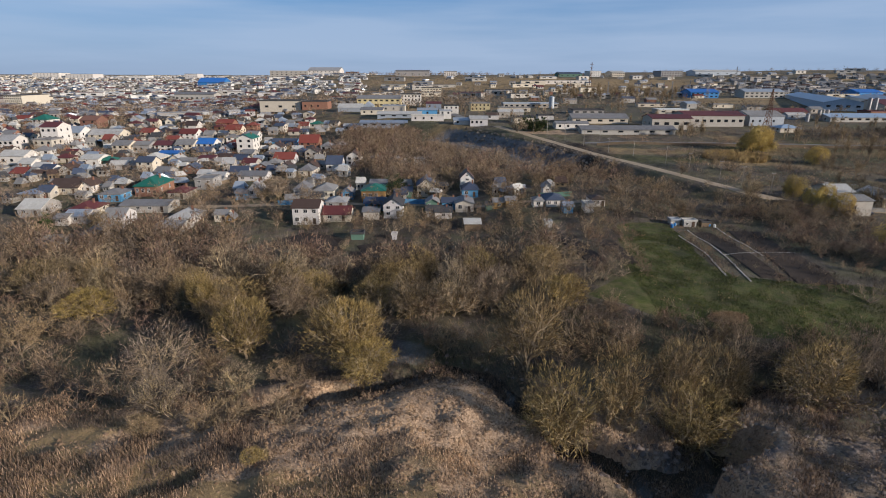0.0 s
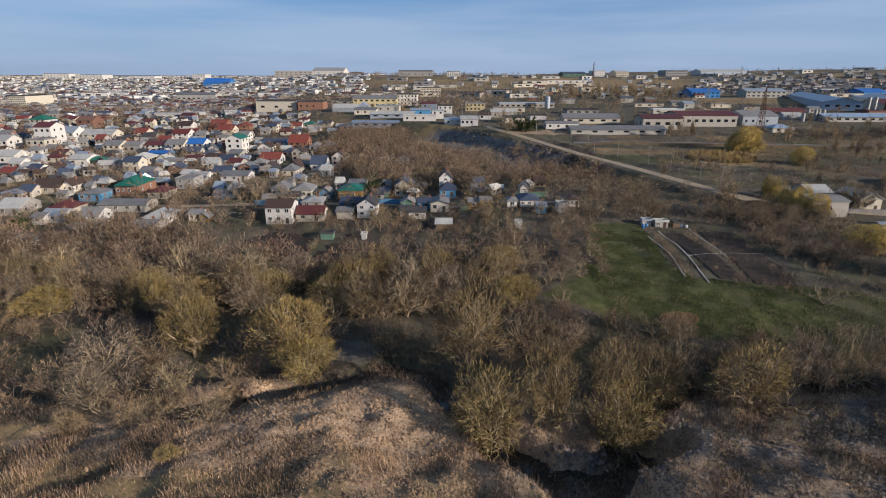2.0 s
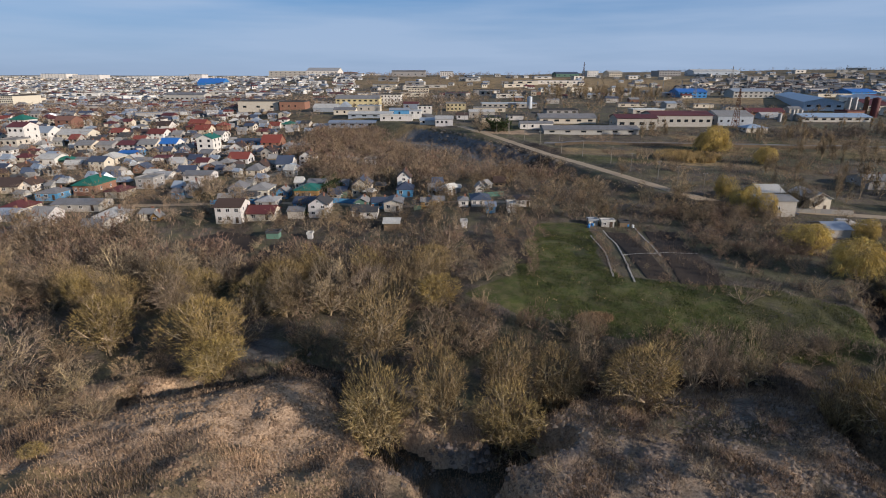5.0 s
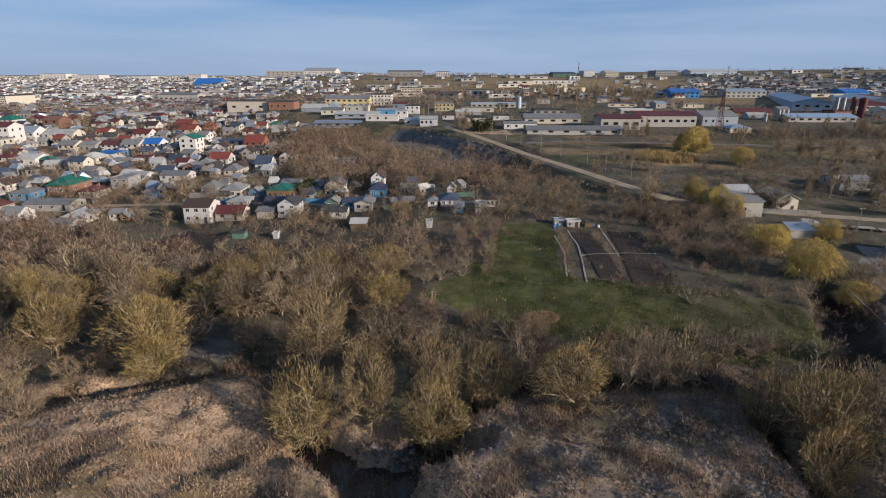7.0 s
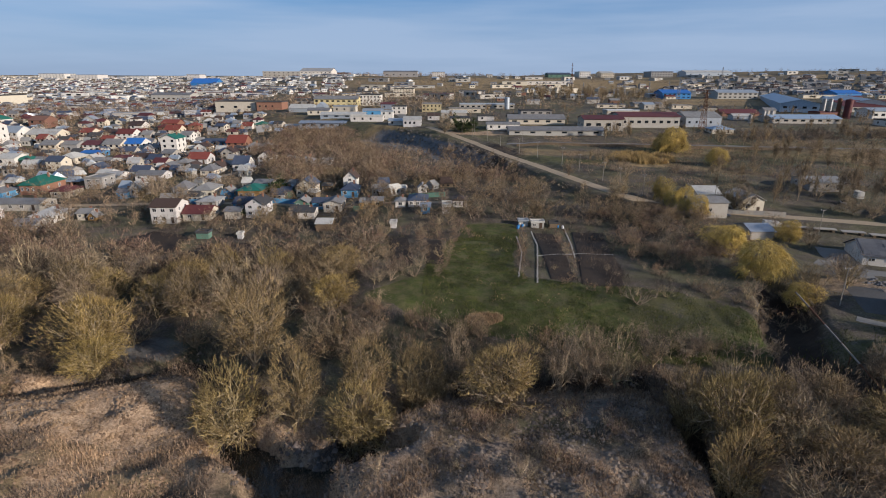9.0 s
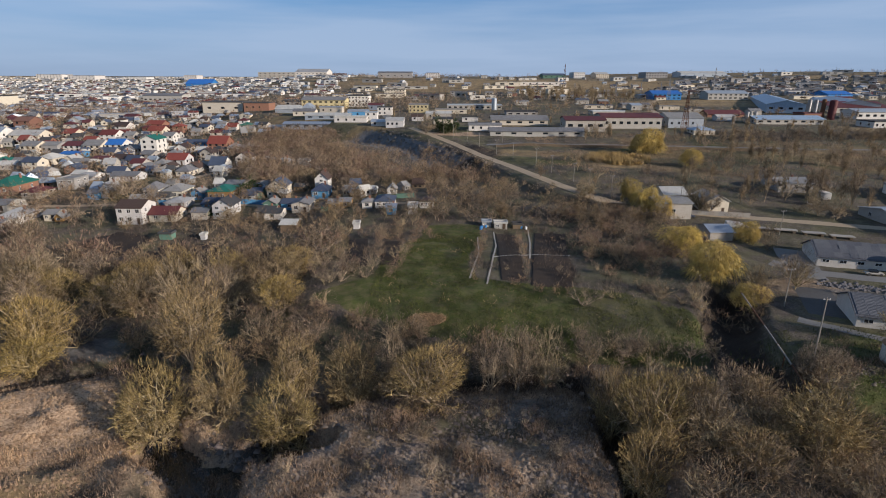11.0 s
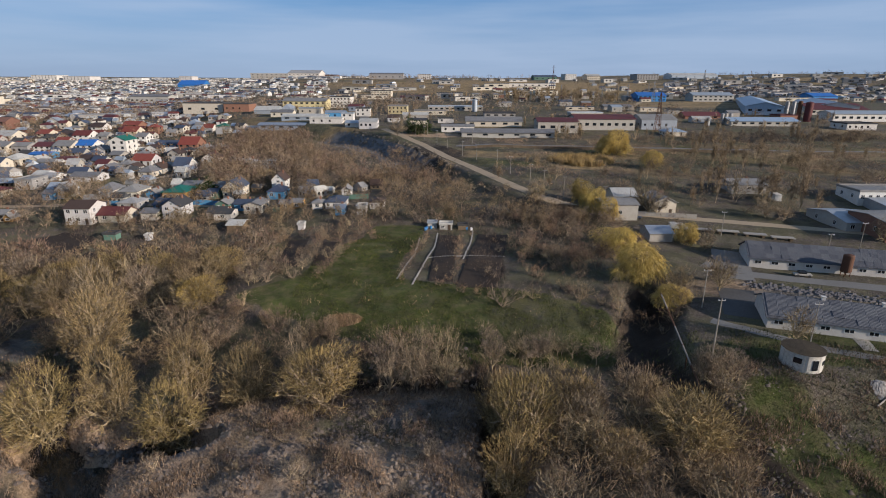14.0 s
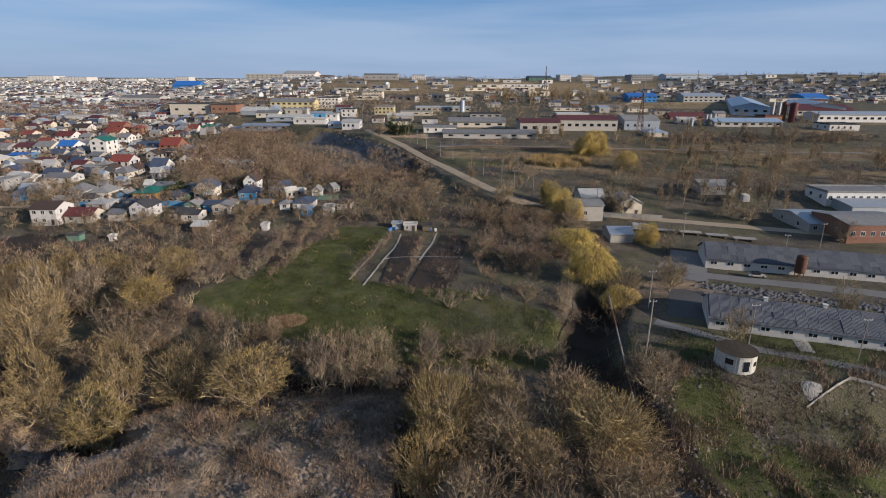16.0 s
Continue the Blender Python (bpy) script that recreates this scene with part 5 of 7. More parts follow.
far_houses("distant_works", 110, 560, 800, lambda y: (-0.1 * y, 0.95 * y), ["greywall", "cream", "slate", "slate", "zinc", "maroon", "darkblue", "tar"], "distant works and sheds across the plain", 5, 0.3)
far_houses("distant_rise", 50, 850, 1010, lambda y: (-0.15 * y, 0.95 * y), ["greywall", "greywall", "slate", "slate", "zinc"], "distant sheds and houses along the skyline", 6, 0.3)
far_houses("distant_village", 260, 640, 900, lambda y: (0.45 * y, 0.95 * y), ["greywall", "white", "slate", "slate", "brownroof", "tar"], "distant village houses on the hill", 7, 0.05)


# ---------------------------------------------------------------- farm on the terrace
def long_barn(x0, y0, x1, y1, depth, h, rise, cols, label, roof="asbestos"):
    """A long low cowshed whose front runs from (x0, y0) to (x1, y1)."""
    w = math.hypot(x1 - x0, y1 - y0)
    turn = math.atan2(y1 - y0, x1 - x0)
    cx, cy = (x0 + x1) / 2 - math.sin(turn) * depth / 2, (y0 + y1) / 2 + math.cos(turn) * depth / 2
    e = new("barn")
    e.location, e.rotation_euler = (cx, cy, ground_z((x0 + x1) / 2, (y0 + y1) / 2)), (0, 0, turn)
    FOOTPRINTS.append((cx, cy, w / 2.6))
    bm = bmesh.new()
    gable_walls(bm, w, depth, h, rise, False)
    part("wall", bm, M["white"], e)
    bm = bmesh.new()
    gable_roof(bm, w, depth, h, rise, False, 0.5, 0.14)
    o = part("roof", bm, M[roof], e)
    # single roof sheets lying proud in rows on the slope that is seen
    r = random.Random(int(w))
    slope = math.atan2(rise, depth / 2)
    run = math.hypot(rise, depth / 2)
    rows_, across = 4, int(w / 1.9)
    sheet = shared(("roof_sheet", round(run, 1)), lambda b: add_box(b, 0, 0, 0, 2.0, run / rows_ + 0.1, 0.03), M[roof])
    for k in range(rows_):
        for i in range(across):
            if r.random() < 0.93:
                s = new("roof_sheet", sheet)
                s.parent = o
                u = (k / rows_) * run
                s.location = (-w / 2 + i * w / across, -depth / 2 + u * math.cos(slope), h + 0.17 + u * math.sin(slope) + r.uniform(0, 0.012) + 0.01 * ((i + k) % 2))
                s.rotation_euler = (slope + 0.008, 0, r.uniform(-0.008, 0.008))
    for c in range(cols):
        window(e, -w / 2 + w * (c + 0.5) / cols, -depth / 2, h * 0.38, 1.7, 0.95, 0, True)
    return tagged(e, label, "barn", "farm buildings")


barn_a = long_barn(165.8, 136.0, 236.0, 116.2, 12.0, 2.6, 2.8, 18, "long grey cowshed with a patched corrugated roof")
barn_b = long_barn(149.0, 98.2, 226.0, 71.9, 12.0, 2.5, 2.6, 20, "long low whitewashed barn with a grey corrugated roof")



def ridge_vent(barn, u, depth, h, rise):
    bm = bmesh.new()
    add_box(bm, u - 0.35, -0.35, h + rise - 0.2, u + 0.35, 0.35, h + rise + 0.75, 0.03)
    add_box(bm, u - 0.45, -0.45, h + rise + 0.75, u + 0.45, 0.45, h + rise + 0.85)
    part("vent", bm, M["white"], barn, "short whitewashed ridge vent")


for u in (-30.0, -19.5, 8.0):
    ridge_vent(barn_b, u, 12.0, 2.5, 2.6)

M["limewash"] = plain("weathered_limewash", (0.60, 0.57, 0.51), vary=0.4, fine=3.0, coarse=0.5)

M["moss"] = plain("weedy_roof", (0.085, 0.066, 0.042), vary=0.6, fine=5.0, coarse=1.2, bump=0.6)


def round_tower(x, y):
    """A squat round block tower with a flat weedy roof."""
    e = new("round_tower")
    e.location = (x, y, ground_z(x, y))
    FOOTPRINTS.append((x, y, 5))
    R, H, n = 3.35, 2.95, 40
    bm = bmesh.new()
    ring = lambda r, z: [bm.verts.new((r * math.cos(k * 6.2832 / n), r * math.sin(k * 6.2832 / n), z)) for k in range(n)]
    rings = [ring(R, -0.6), ring(R, H), ring(R + 0.1, H), ring(R + 0.1, H + 0.14), ring(R - 0.1, H + 0.14), ring(R - 0.1, H - 0.1)]
    for a, b in zip(rings, rings[1:]):
        for k in range(n):
            bm.faces.new((a[k], a[(k + 1) % n], b[(k + 1) % n], b[k]))
    part("wall", bm, M["limewash"], e, "cracked whitewashed round wall")
    # panel joints standing a little proud
    for k in range(10):
        a = k * 0.6283
        bm = bmesh.new()
        add_box(bm, -0.06, -0.03, 0, 0.06, 0.03, H - 0.05)
        o = part("joint", bm, M["greywall"], e)
        o.location, o.rotation_euler = (R * math.cos(a), R * math.sin(a), 0), (0, 0, a + math.pi / 2)
    bm = bmesh.new()
    r = random.Random(3)
    top = ring(R + 0.16, H + 0.17)
    mid = [bm.verts.new((1.9 * math.cos(k * 6.2832 / n), 1.9 * math.sin(k * 6.2832 / n), H + 0.2 + r.uniform(0, 0.12))) for k in range(n)]
    hub = bm.verts.new((0, 0, H + 0.45))
    for k in range(n):
        bm.faces.new((top[k], top[(k + 1) % n], mid[(k + 1) % n], mid[k]))
        bm.faces.new((mid[k], mid[(k + 1) % n], hub))
    part("roof", bm, M["moss"], e, "flat roof overgrown with dry weeds").data.polygons.foreach_set("use_smooth", [True] * (2 * n))
    for a, w, h, z in ((-1.50, 1.0, 1.9, 0.4), (-0.95, 0.8, 0.8, 1.2), (-2.35, 1.3, 1.0, 1.4)):
        bm = bmesh.new()
        add_box(bm, -w / 2, -0.05, 0, w / 2, 0.12, h)
        o = part("opening", bm, M["glass"], e, "dark opening")
        o.location, o.rotation_euler = (R * math.cos(a), R * math.sin(a), z), (0, 0, a + math.pi / 2)
    return tagged(e, "squat round whitewashed tower with a flat weedy roof", "tower")


round_tower(146.7, 83.4)


def tank(x, y, r, h, material, label, legs=0.0, group=""):
    e = new("storage_tank")
    e.location = (x, y, ground_z(x, y))
    n = 20
    bm = bmesh.new()
    prof = [(0, legs), (r * 0.9, legs), (r, legs + 0.15)] + [(r * (1.012 if k % 2 else 1.0), legs + 0.15 + (h - 0.4) * k / 8) for k in range(1, 9)] + [(r * 0.85, legs + h), (0, legs + h + 0.25 * r)]
    rings = [[bm.verts.new((a * math.cos(k * 6.2832 / n), a * math.sin(k * 6.2832 / n), z)) for k in range(n)] for a, z in prof[1:-1]]
    lo, hi = bm.verts.new((0, 0, legs)), bm.verts.new((0, 0, prof[-1][1]))
    for a, b in zip(rings, rings[1:]):
        for k in range(n):
            bm.faces.new((a[k], a[(k + 1) % n], b[(k + 1) % n], b[k]))
    for k in range(n):
        bm.faces.new((lo, rings[0][(k + 1) % n], rings[0][k]))
        bm.faces.new((hi, rings[-1][k], rings[-1][(k + 1) % n]))
    part("shell", bm, M[material], e)
    if legs:
        for k in range(4):
            bm = bmesh.new()
            a = 0.785 + k * 1.5708
            add_rod(bm, (r * 0.8 * math.cos(a), r * 0.8 * math.sin(a), -0.3), (r * 0.8 * math.cos(a), r * 0.8 * math.sin(a), legs + 0.3), 0.12)
            part("leg", bm, M["rust"], e)
    bm = bmesh.new()
    for s in (-0.25, 0.25):
        add_rod(bm, (r + 0.12, s, 0), (r + 0.12, s, legs + h), 0.03, sides=4)
    for k in range(int((legs + h) / 0.6)):
        add_rod(bm, (r + 0.12, -0.25, 0.4 + k * 0.6), (r + 0.12, 0.25, 0.4 + k * 0.6), 0.025, sides=4)
    part("ladder", bm, M["steel"], e)
    return tagged(e, label, "tank", group)


tank(186.6, 128.6, 1.25, 4.6, "rust", "rust-streaked upright steel tank beside the cowshed", 1.2)


def pole(x, y, h, lean=(0, 0), arm=1.6, r=0.13, label="grey concrete power pole with a short crossarm", material="pole", lamp=False):
    e = new("power_pole")
    e.location = (x, y, ground_z(x, y))
    bm = bmesh.new()
    top = Vector((lean[0], lean[1], h))
    add_rod(bm, (0, 0, -0.8), top, r, r * 0.6)
    part("shaft", bm, M[material], e)
    if arm:
        bm = bmesh.new()
        add_rod(bm, top + Vector((-arm / 2, 0, -0.4)), top + Vector((arm / 2, 0, -0.4)), 0.06, sides=5)
        part("crossarm", bm, M["steel"], e)
        for s in (-0.45, 0, 0.45):
            bm = bmesh.new()
            add_rod(bm, top + Vector((s * arm, 0, -0.36)), top + Vector((s * arm, 0, -0.1)), 0.07, 0.04, 6)
            part("insulator", bm, M["frame"], e)
    return tagged(e, label, "power pole", "power poles")


for x, y, h in ((153.6, 91.3, 8.5), (169.9, 84.9, 8.5), (189.5, 140.2, 7.5), (206, 150, 8), (140.2, 107.8, 9), (170, 160.5, 8)):
    pole(x, y, h)
pole(130.5, 83.0, 13.7, (0.6, 1.0), 1.2, 0.17, "leaning grey power pole at the corner of the fence")


def pipeline(a, b, lengths, label):
    """A long straight pipe of welded lengths, its ends let into the ground and two props under it."""
    e = new("pipe")
    a, b = Vector(a), Vector(b)
    e.location = a
    step = (b - a) / lengths
    for k in range(lengths):
        bm = bmesh.new()
        add_rod(bm, step * k, step * (k + 1) - step.normalized() * 0.05, 0.16, sides=10)
        part("length", bm, M["pole" if k % 3 else "rust"], e)
        bm = bmesh.new()
        add_rod(bm, step * (k + 1) - step.normalized() * 0.12, step * (k + 1) + step.normalized() * 0.07, 0.21, sides=10)
        part("collar", bm, M["rust"], e)
    for u in (0.3, 0.47, 0.68):
        m = (b - a) * u
        bm = bmesh.new()
        add_rod(bm, (m.x, m.y, ground_z(a.x + m.x, a.y + m.y) - a.z - 0.4), (m.x, m.y, m.z - 0.1), 0.11, sides=8)
        part("prop", bm, M["rust"], e)
    return tagged(e, label, "pipe")


pipeline((119.9, 37.0, 9.0), (132.2, 111.0, 17.4), 11, "long rusty grey pipe carried across the ditch")
for (ax, ay), (bx, by) in zip(big(ROAD[2:9]), big(ROAD[3:10])):
    pole(ax + 9, ay + 2, 8)
    pole((ax + bx) / 2 + 8, (ay + by) / 2 + 2, 8)
for x, y, h in ((84, 356, 9), (60, 392, 9), (45, 400, 9), (38, 430, 9), (28, 450, 9), (12, 470, 9), (52, 372, 9), (66, 380, 9), (100, 330, 9), (72, 352, 9)):
    pole(x, y, h)


def lattice_mast(x, y, h, base, label, material="rust"):
    e = new("lattice_mast")
    e.location = (x, y, ground_z(x, y))
    for sx, sy in ((-1, -1), (1, -1), (1, 1), (-1, 1)):
        bm = bmesh.new()
        add_rod(bm, (sx * base, sy * base, -0.5), (sx * 0.25, sy * 0.25, h), 0.16, 0.1, 4)
        part("leg", bm, M[material], e)
    single = y < 500
    bm = bmesh.new()
    n = 9 if single else 5
    for k in range(n):
        z0, z1 = h * k / n, h * (k + 1) / n
        b0, b1 = base + (0.25 - base) * k / n, base + (0.25 - base) * (k + 1) / n
        for a, b in (((-1, -1), (1, -1)), ((1, -1), (1, 1)), ((1, 1), (-1, 1)), ((-1, 1), (-1, -1))):
            for c, d in ((a, b), (b, a)):
                if single:
                    bm = bmesh.new()
                add_rod(bm, (c[0] * b0, c[1] * b0, z0), (d[0] * b1, d[1] * b1, z1), 0.09, sides=3)
                if single:
                    part("brace", bm, M[material], e)
    if not single:
        part("bracing", bm, M[material], e)["kind"] = "stuff"
    for k, z in enumerate((h * 0.78, h * 0.9)):
        bm = bmesh.new()
        add_box(bm, -base * 1.2, -0.12, z, base * 1.2, 0.12, z + 0.25)
        part("crossarm", bm, M[material], e)
    return tagged(e, label, "pylon")


lattice_mast(228.5, 374.0, 26, 2.0, "tall rusty lattice pylon behind the field")
lattice_mast(266.0, 950.0, 40, 2.2, "tall dark lattice mast on the plain")
lattice_mast(345.0, 700.0, 26, 1.8, "grey lattice pylon among the works", "steel")
lattice_mast(560.0, 1035.0, 30, 2.0, "grey lattice pylon on the skyline", "steel")
for k, (x, y) in enumerate(((330, 800), (355, 830), (300, 770), (400, 870), (440, 900), (250, 800), (200, 820), (520, 930), (480, 830), (620, 950))):
    lattice_mast(x, y, 17, 1.0, "small grey lattice pylon on the plain", "steel")

for x, y, r, h, m in ((376.0, 474, 1.6, 13.5, "steel"), (381.5, 474, 1.6, 13.5, "steel"), (372.8, 440, 2.8, 15.0, "maroon"), (366.6, 442, 1.6, 15.6, "rust"), (278.3, 407, 1.3, 6.0, "steel"), (292.4, 415, 1.2, 8.2, "steel"), (295.6, 416, 1.2, 8.2, "concrete"), (299.0, 416, 1.3, 8.2, "steel"), (112, 530, 2.4, 11, "zinc")):
    tank(x, y, r, h, m, "tall upright cylindrical silo in the works yard", 0, "silos of the works")


def board_fence(name, line, h, material, label, post_step=2.4, rails=2, boards=False):
    """Posts with rails, or with boards, along a line."""
    e = new(name)
    x0, y0 = line[0]
    e.location = (x0, y0, ground_z(x0, y0))
    z00 = ground_z(x0, y0)
    for (ax, ay), (bx, by) in zip(line, line[1:]):
        n = max(1, int(math.hypot(bx - ax, by - ay) / post_step))
        for k in range(n):
            px, py, qx, qy = ax + (bx - ax) * k / n, ay + (by - ay) * k / n, ax + (bx - ax) * (k + 1) / n, ay + (by - ay) * (k + 1) / n
            pz, qz = ground_z(px, py) - z00, ground_z(qx, qy) - z00
            bm = bmesh.new()
            add_rod(bm, (px - x0, py - y0, pz - 0.4), (px - x0, py - y0, pz + h + 0.1), 0.07, sides=5)
            part("post", bm, M[material], e)
            bm = bmesh.new()
            if boards:
                dx, dy = qx - px, qy - py
                k2 = math.hypot(dx, dy)
                ox, oy = -dy / k2 * 0.03, dx / k2 * 0.03
                v = [bm.verts.new(c) for c in ((px - x0 - ox, py - y0 - oy, pz), (qx - x0 - ox, qy - y0 - oy, qz), (qx - x0 - ox, qy - y0 - oy, qz + h), (px - x0 - ox, py - y0 - oy, pz + h),
                                               (px - x0 + ox, py - y0 + oy, pz), (qx - x0 + ox, qy - y0 + oy, qz), (qx - x0 + ox, qy - y0 + oy, qz + h), (px - x0 + ox, py - y0 + oy, pz + h))]
                for q in ((0, 1, 2, 3), (7, 6, 5, 4), (3, 2, 6, 7), (0, 4, 5, 1), (1, 5, 6, 2), (0, 3, 7, 4)):
                    bm.faces.new([v[i] for i in q])
                part("panel", bm, M[material], e)
            else:
                for i in range(rails):
                    z = h * (i + 0.7) / rails
                    add_rod(bm, (px - x0, py - y0, pz + z), (qx - x0, qy - y0, qz + z), 0.045, sides=4)
                part("rail", bm, M[material], e)
    return tagged(e, label, "fence")


board_fence("fence", ((141.2, 80.5), (144.1, 78.6), (151.2, 76.7), (155.6, 75.8)), 1.1, "wood", "dark wooden rail fence above the bank")
board_fence("fence", ((131.9, 86.3), (137.1, 84.0), (141.2, 80.5)), 1.0, "wood", "dark wooden rail fence along the yard")
board_fence("fence", ((155.6, 75.8), (164.5, 79.2), (171, 77.5)), 0.55, "concrete", "pale concrete panel fence at the bank", 2.6, boards=True)
board_fence("fence", ((-29, 206.5), (-2, 205.5)), 2.0, "bluewall", "bright blue sheet fence before the houses", 3.0, boards=True)
board_fence("fence", ((39, 206), (53, 207)), 1.9, "greenwall", "green sheet fence beside a small house", 3.0, boards=True)
board_fence("fence", ((-62, 205), (-40, 205)), 1.8, "bluewall", "faded blue fence along the lane", 3.0, boards=True)
board_fence("fence", ((140, 186.5), (122, 190)), 1.6, "wood", "weathered board fence beside the yard", 3.0, boards=True)
board_fence("fence", ((147, 183), (170, 178)), 1.7, "greywall", "grey panel fence by the road", 3.0, boards=True)
board_fence("fence", ((95, 318), (250, 300)), 1.4, "wood", "long dark panel fence below the works", 4.0, boards=True)
board_fence("fence", ((100, 288), (180, 284)), 1.1, "wood", "dark rail fence across the field", 4.0)
board_fence("fence", ((132, 215), (240, 206)), 1.2, "wood", "dark rail fence along the meadow", 4.0)

strip("path_farm", ((139.5, 101.6), (145.4, 96.5), (154.1, 89.3), (162.3, 85.4), (171.0, 81), (205, 66)), 2.6, M["asphalt"], "worn concrete farm track before the barn", "path", 0.08)
strip("path_yard", ((154, 137), (160, 130.5), (169.0, 127.2), (185.6, 121.5), (205, 115), (240, 104)), 5.0, M["asphalt"], "pale concrete yard road between the barns", "road", 0.08)
strip("path_apron", ((166, 148), (162, 137), (157, 126)), 9.0, M["asphalt"], "wide worn concrete apron beside the cowshed", "pavement", 0.06)
# concrete coloured dark: the barn's shade over the court is painted in
M["shadeyard"] = plain("shaded_concrete", (0.095, 0.092, 0.09), fine=2.0, coarse=0.2, tint=0.0)
strip("path_court", ((153, 119), (150.5, 111), (147, 103)), 8.0, M["shadeyard"], "concrete court at the end of the barn with barn shade painted in", "pavement", 0.06)
strip("path_step", ((163.0, 88.1), (165.2, 95.6)), 2.6, M["concrete"], "pale concrete ramp up to the barn", "path", 0.14, 0.02)
strip("road_town", ((-60, 250), (-45, 285), (-52, 330), (-70, 380)), 4.0, M["dirt"], "pale unpaved lane between the houses", "road", 0.1)
strip("road_lane", ((-140, 200), (-90, 204), (-40, 207), (10, 204), (60, 196)), 3.5, M["dirt"], "pale unpaved lane in front of the houses", "road", 0.1)
strip("road_works", ((25, 412), (18, 450), (8, 500), (0, 560), (-10, 700)), 7.0, M["asphalt"], "grey asphalt street through the works", "road", 0.12)
strip("road_plain", ((250, 470), (265, 540), (300, 640), (360, 760)), 6.0, M["dirt"], "pale road across the plain", "road", 0.12)
strip("road_fence", ((90, 326), (150, 322), (250, 312), (420, 300)), 3.6, M["asphalt"], "grey road below the works", "road", 0.12)

# rubble strip between the barns
r_ = random.Random(5)
verts, faces = [], []
for i in range(900):
    u = r_.random()
    x, y = 158 + 62 * u + r_.gauss(0, 0.8), 121 - 22 * u + r_.gauss(0, 1.5)
    s, z, k = r_.uniform(0.12, 0.5), ground_z(x, y), len(verts)
    for sx, sy, sz in ((-1, -1, -0.3), (1, -1, -0.3), (1, 1, -0.3), (-1, 1, -0.3), (-0.7, -0.6, 1), (0.6, -0.7, 0.8), (0.7, 0.6, 1.1), (-0.6, 0.7, 0.7)):
        verts.append((x + sx * s * r_.uniform(0.6, 1.2), y + sy * s * r_.uniform(0.6, 1.2), z + sz * s * 0.7))
    faces += [tuple(k + v for v in q) for q in ((4, 5, 6, 7), (0, 1, 5, 4), (1, 2, 6, 5), (2, 3, 7, 6), (3, 0, 4, 7))]
tagged(link_mesh("rubble", verts, faces, M["rubble"]), "strip of broken pale stone between the barns", "rubble", kind="stuff")




def heap(x, y, rx, ry, h, material, label):
    """A loose heap of crumbled stuff."""
    r = np.random.RandomState(17)
    n, m = 9, 22
    verts, faces = [(0, 0, h)], []
    for i in range(1, n + 1):
        for j in range(m):
            a, q = j * 6.2832 / m, i / n
            k = q * (1 + 0.12 * math.sin(3 * a + 1) + r.normal(0, 0.05))
            px_, py_ = rx * k * math.cos(a), ry * k * math.sin(a)
            verts.append((px_, py_, ground_z(x + px_, y + py_) - ground_z(x, y) + h * (1 - q) ** 0.8 * (1 + r.normal(0, 0.10)) - (0.1 if i == n else 0)))
    for j in range(m):
        faces.append((0, 1 + j, 1 + (j + 1) % m))
        for i in range(n - 1):
            a, b = 1 + i * m + j, 1 + i * m + (j + 1) % m
            faces.append((a, a + m, b + m, b))
    o = link_mesh("heap", verts, faces, M[material])
    o.location = (x, y, ground_z(x, y))
    return tagged(o, label, "heap")


heap(157.2, 77.8, 1.9, 1.2, 0.8, "concrete", "pale heap of crumbled lime beside the fence")

# ---------------------------------------------------------------- vehicles
def van(x, y, turn, length, width, height, material, label, box=True):
    e = new("truck" if box else "car")
    e.location, e.rotation_euler = (x, y, ground_z(x, y)), (0, 0, radians(turn))
    bm = bmesh.new()
    L, W = length / 2, width / 2
    if box:
        add_box(bm, -L, -W, 0.7, L * 0.5, W, height, 0.08)
        part("box", bm, M[material], e)
        bm = bmesh.new()
        add_box(bm, L * 0.55, -W * 0.95, 0.5, L, W * 0.95, height * 0.72, 0.2)
        part("cab", bm, M[material], e)
        bm = bmesh.new()
        add_box(bm, L - 0.02, -W * 0.8, height * 0.42, L + 0.03, W * 0.8, height * 0.66)
        part("windscreen", bm, M["glass"], e)
    else:
        add_box(bm, -L, -W, 0.35, L, W, 0.85, 0.15)
        part("body", bm, M[material], e)
        bm = bmesh.new()
        add_box(bm, -L * 0.55, -W * 0.85, 0.85, L * 0.4, W * 0.85, height, 0.18)
        part("cabin", bm, M["glass"], e)
    for sx in (-0.62, 0.65):
        for sy in (-1, 1):
            bm = bmesh.new()
            add_rod(bm, (sx * L, sy * W - 0.12 * sy, 0.38), (sx * L, sy * W + 0.04 * sy, 0.38), 0.38, sides=12)
            part("wheel", bm, M["tar"], e)
    return tagged(e, label, "truck" if box else "car")


van(208.5, 199, 80, 7.0, 2.4, 3.2, "white", "white box truck parked in the yard")
van(158.8, 166.5, -12, 5.5, 2.2, 2.4, "white", "small white truck parked by the road")
van(175.5, 128.4, -14, 4.2, 1.8, 1.5, "greywall", "dusty grey car parked beside the cowshed", False)
van(149, 178.6, -12, 4.3, 1.8, 1.5, "darkblue", "dark car parked in front of a house", False)
van(200, 193, 60, 4.3, 1.8, 1.5, "white", "white car parked in the yard", False)


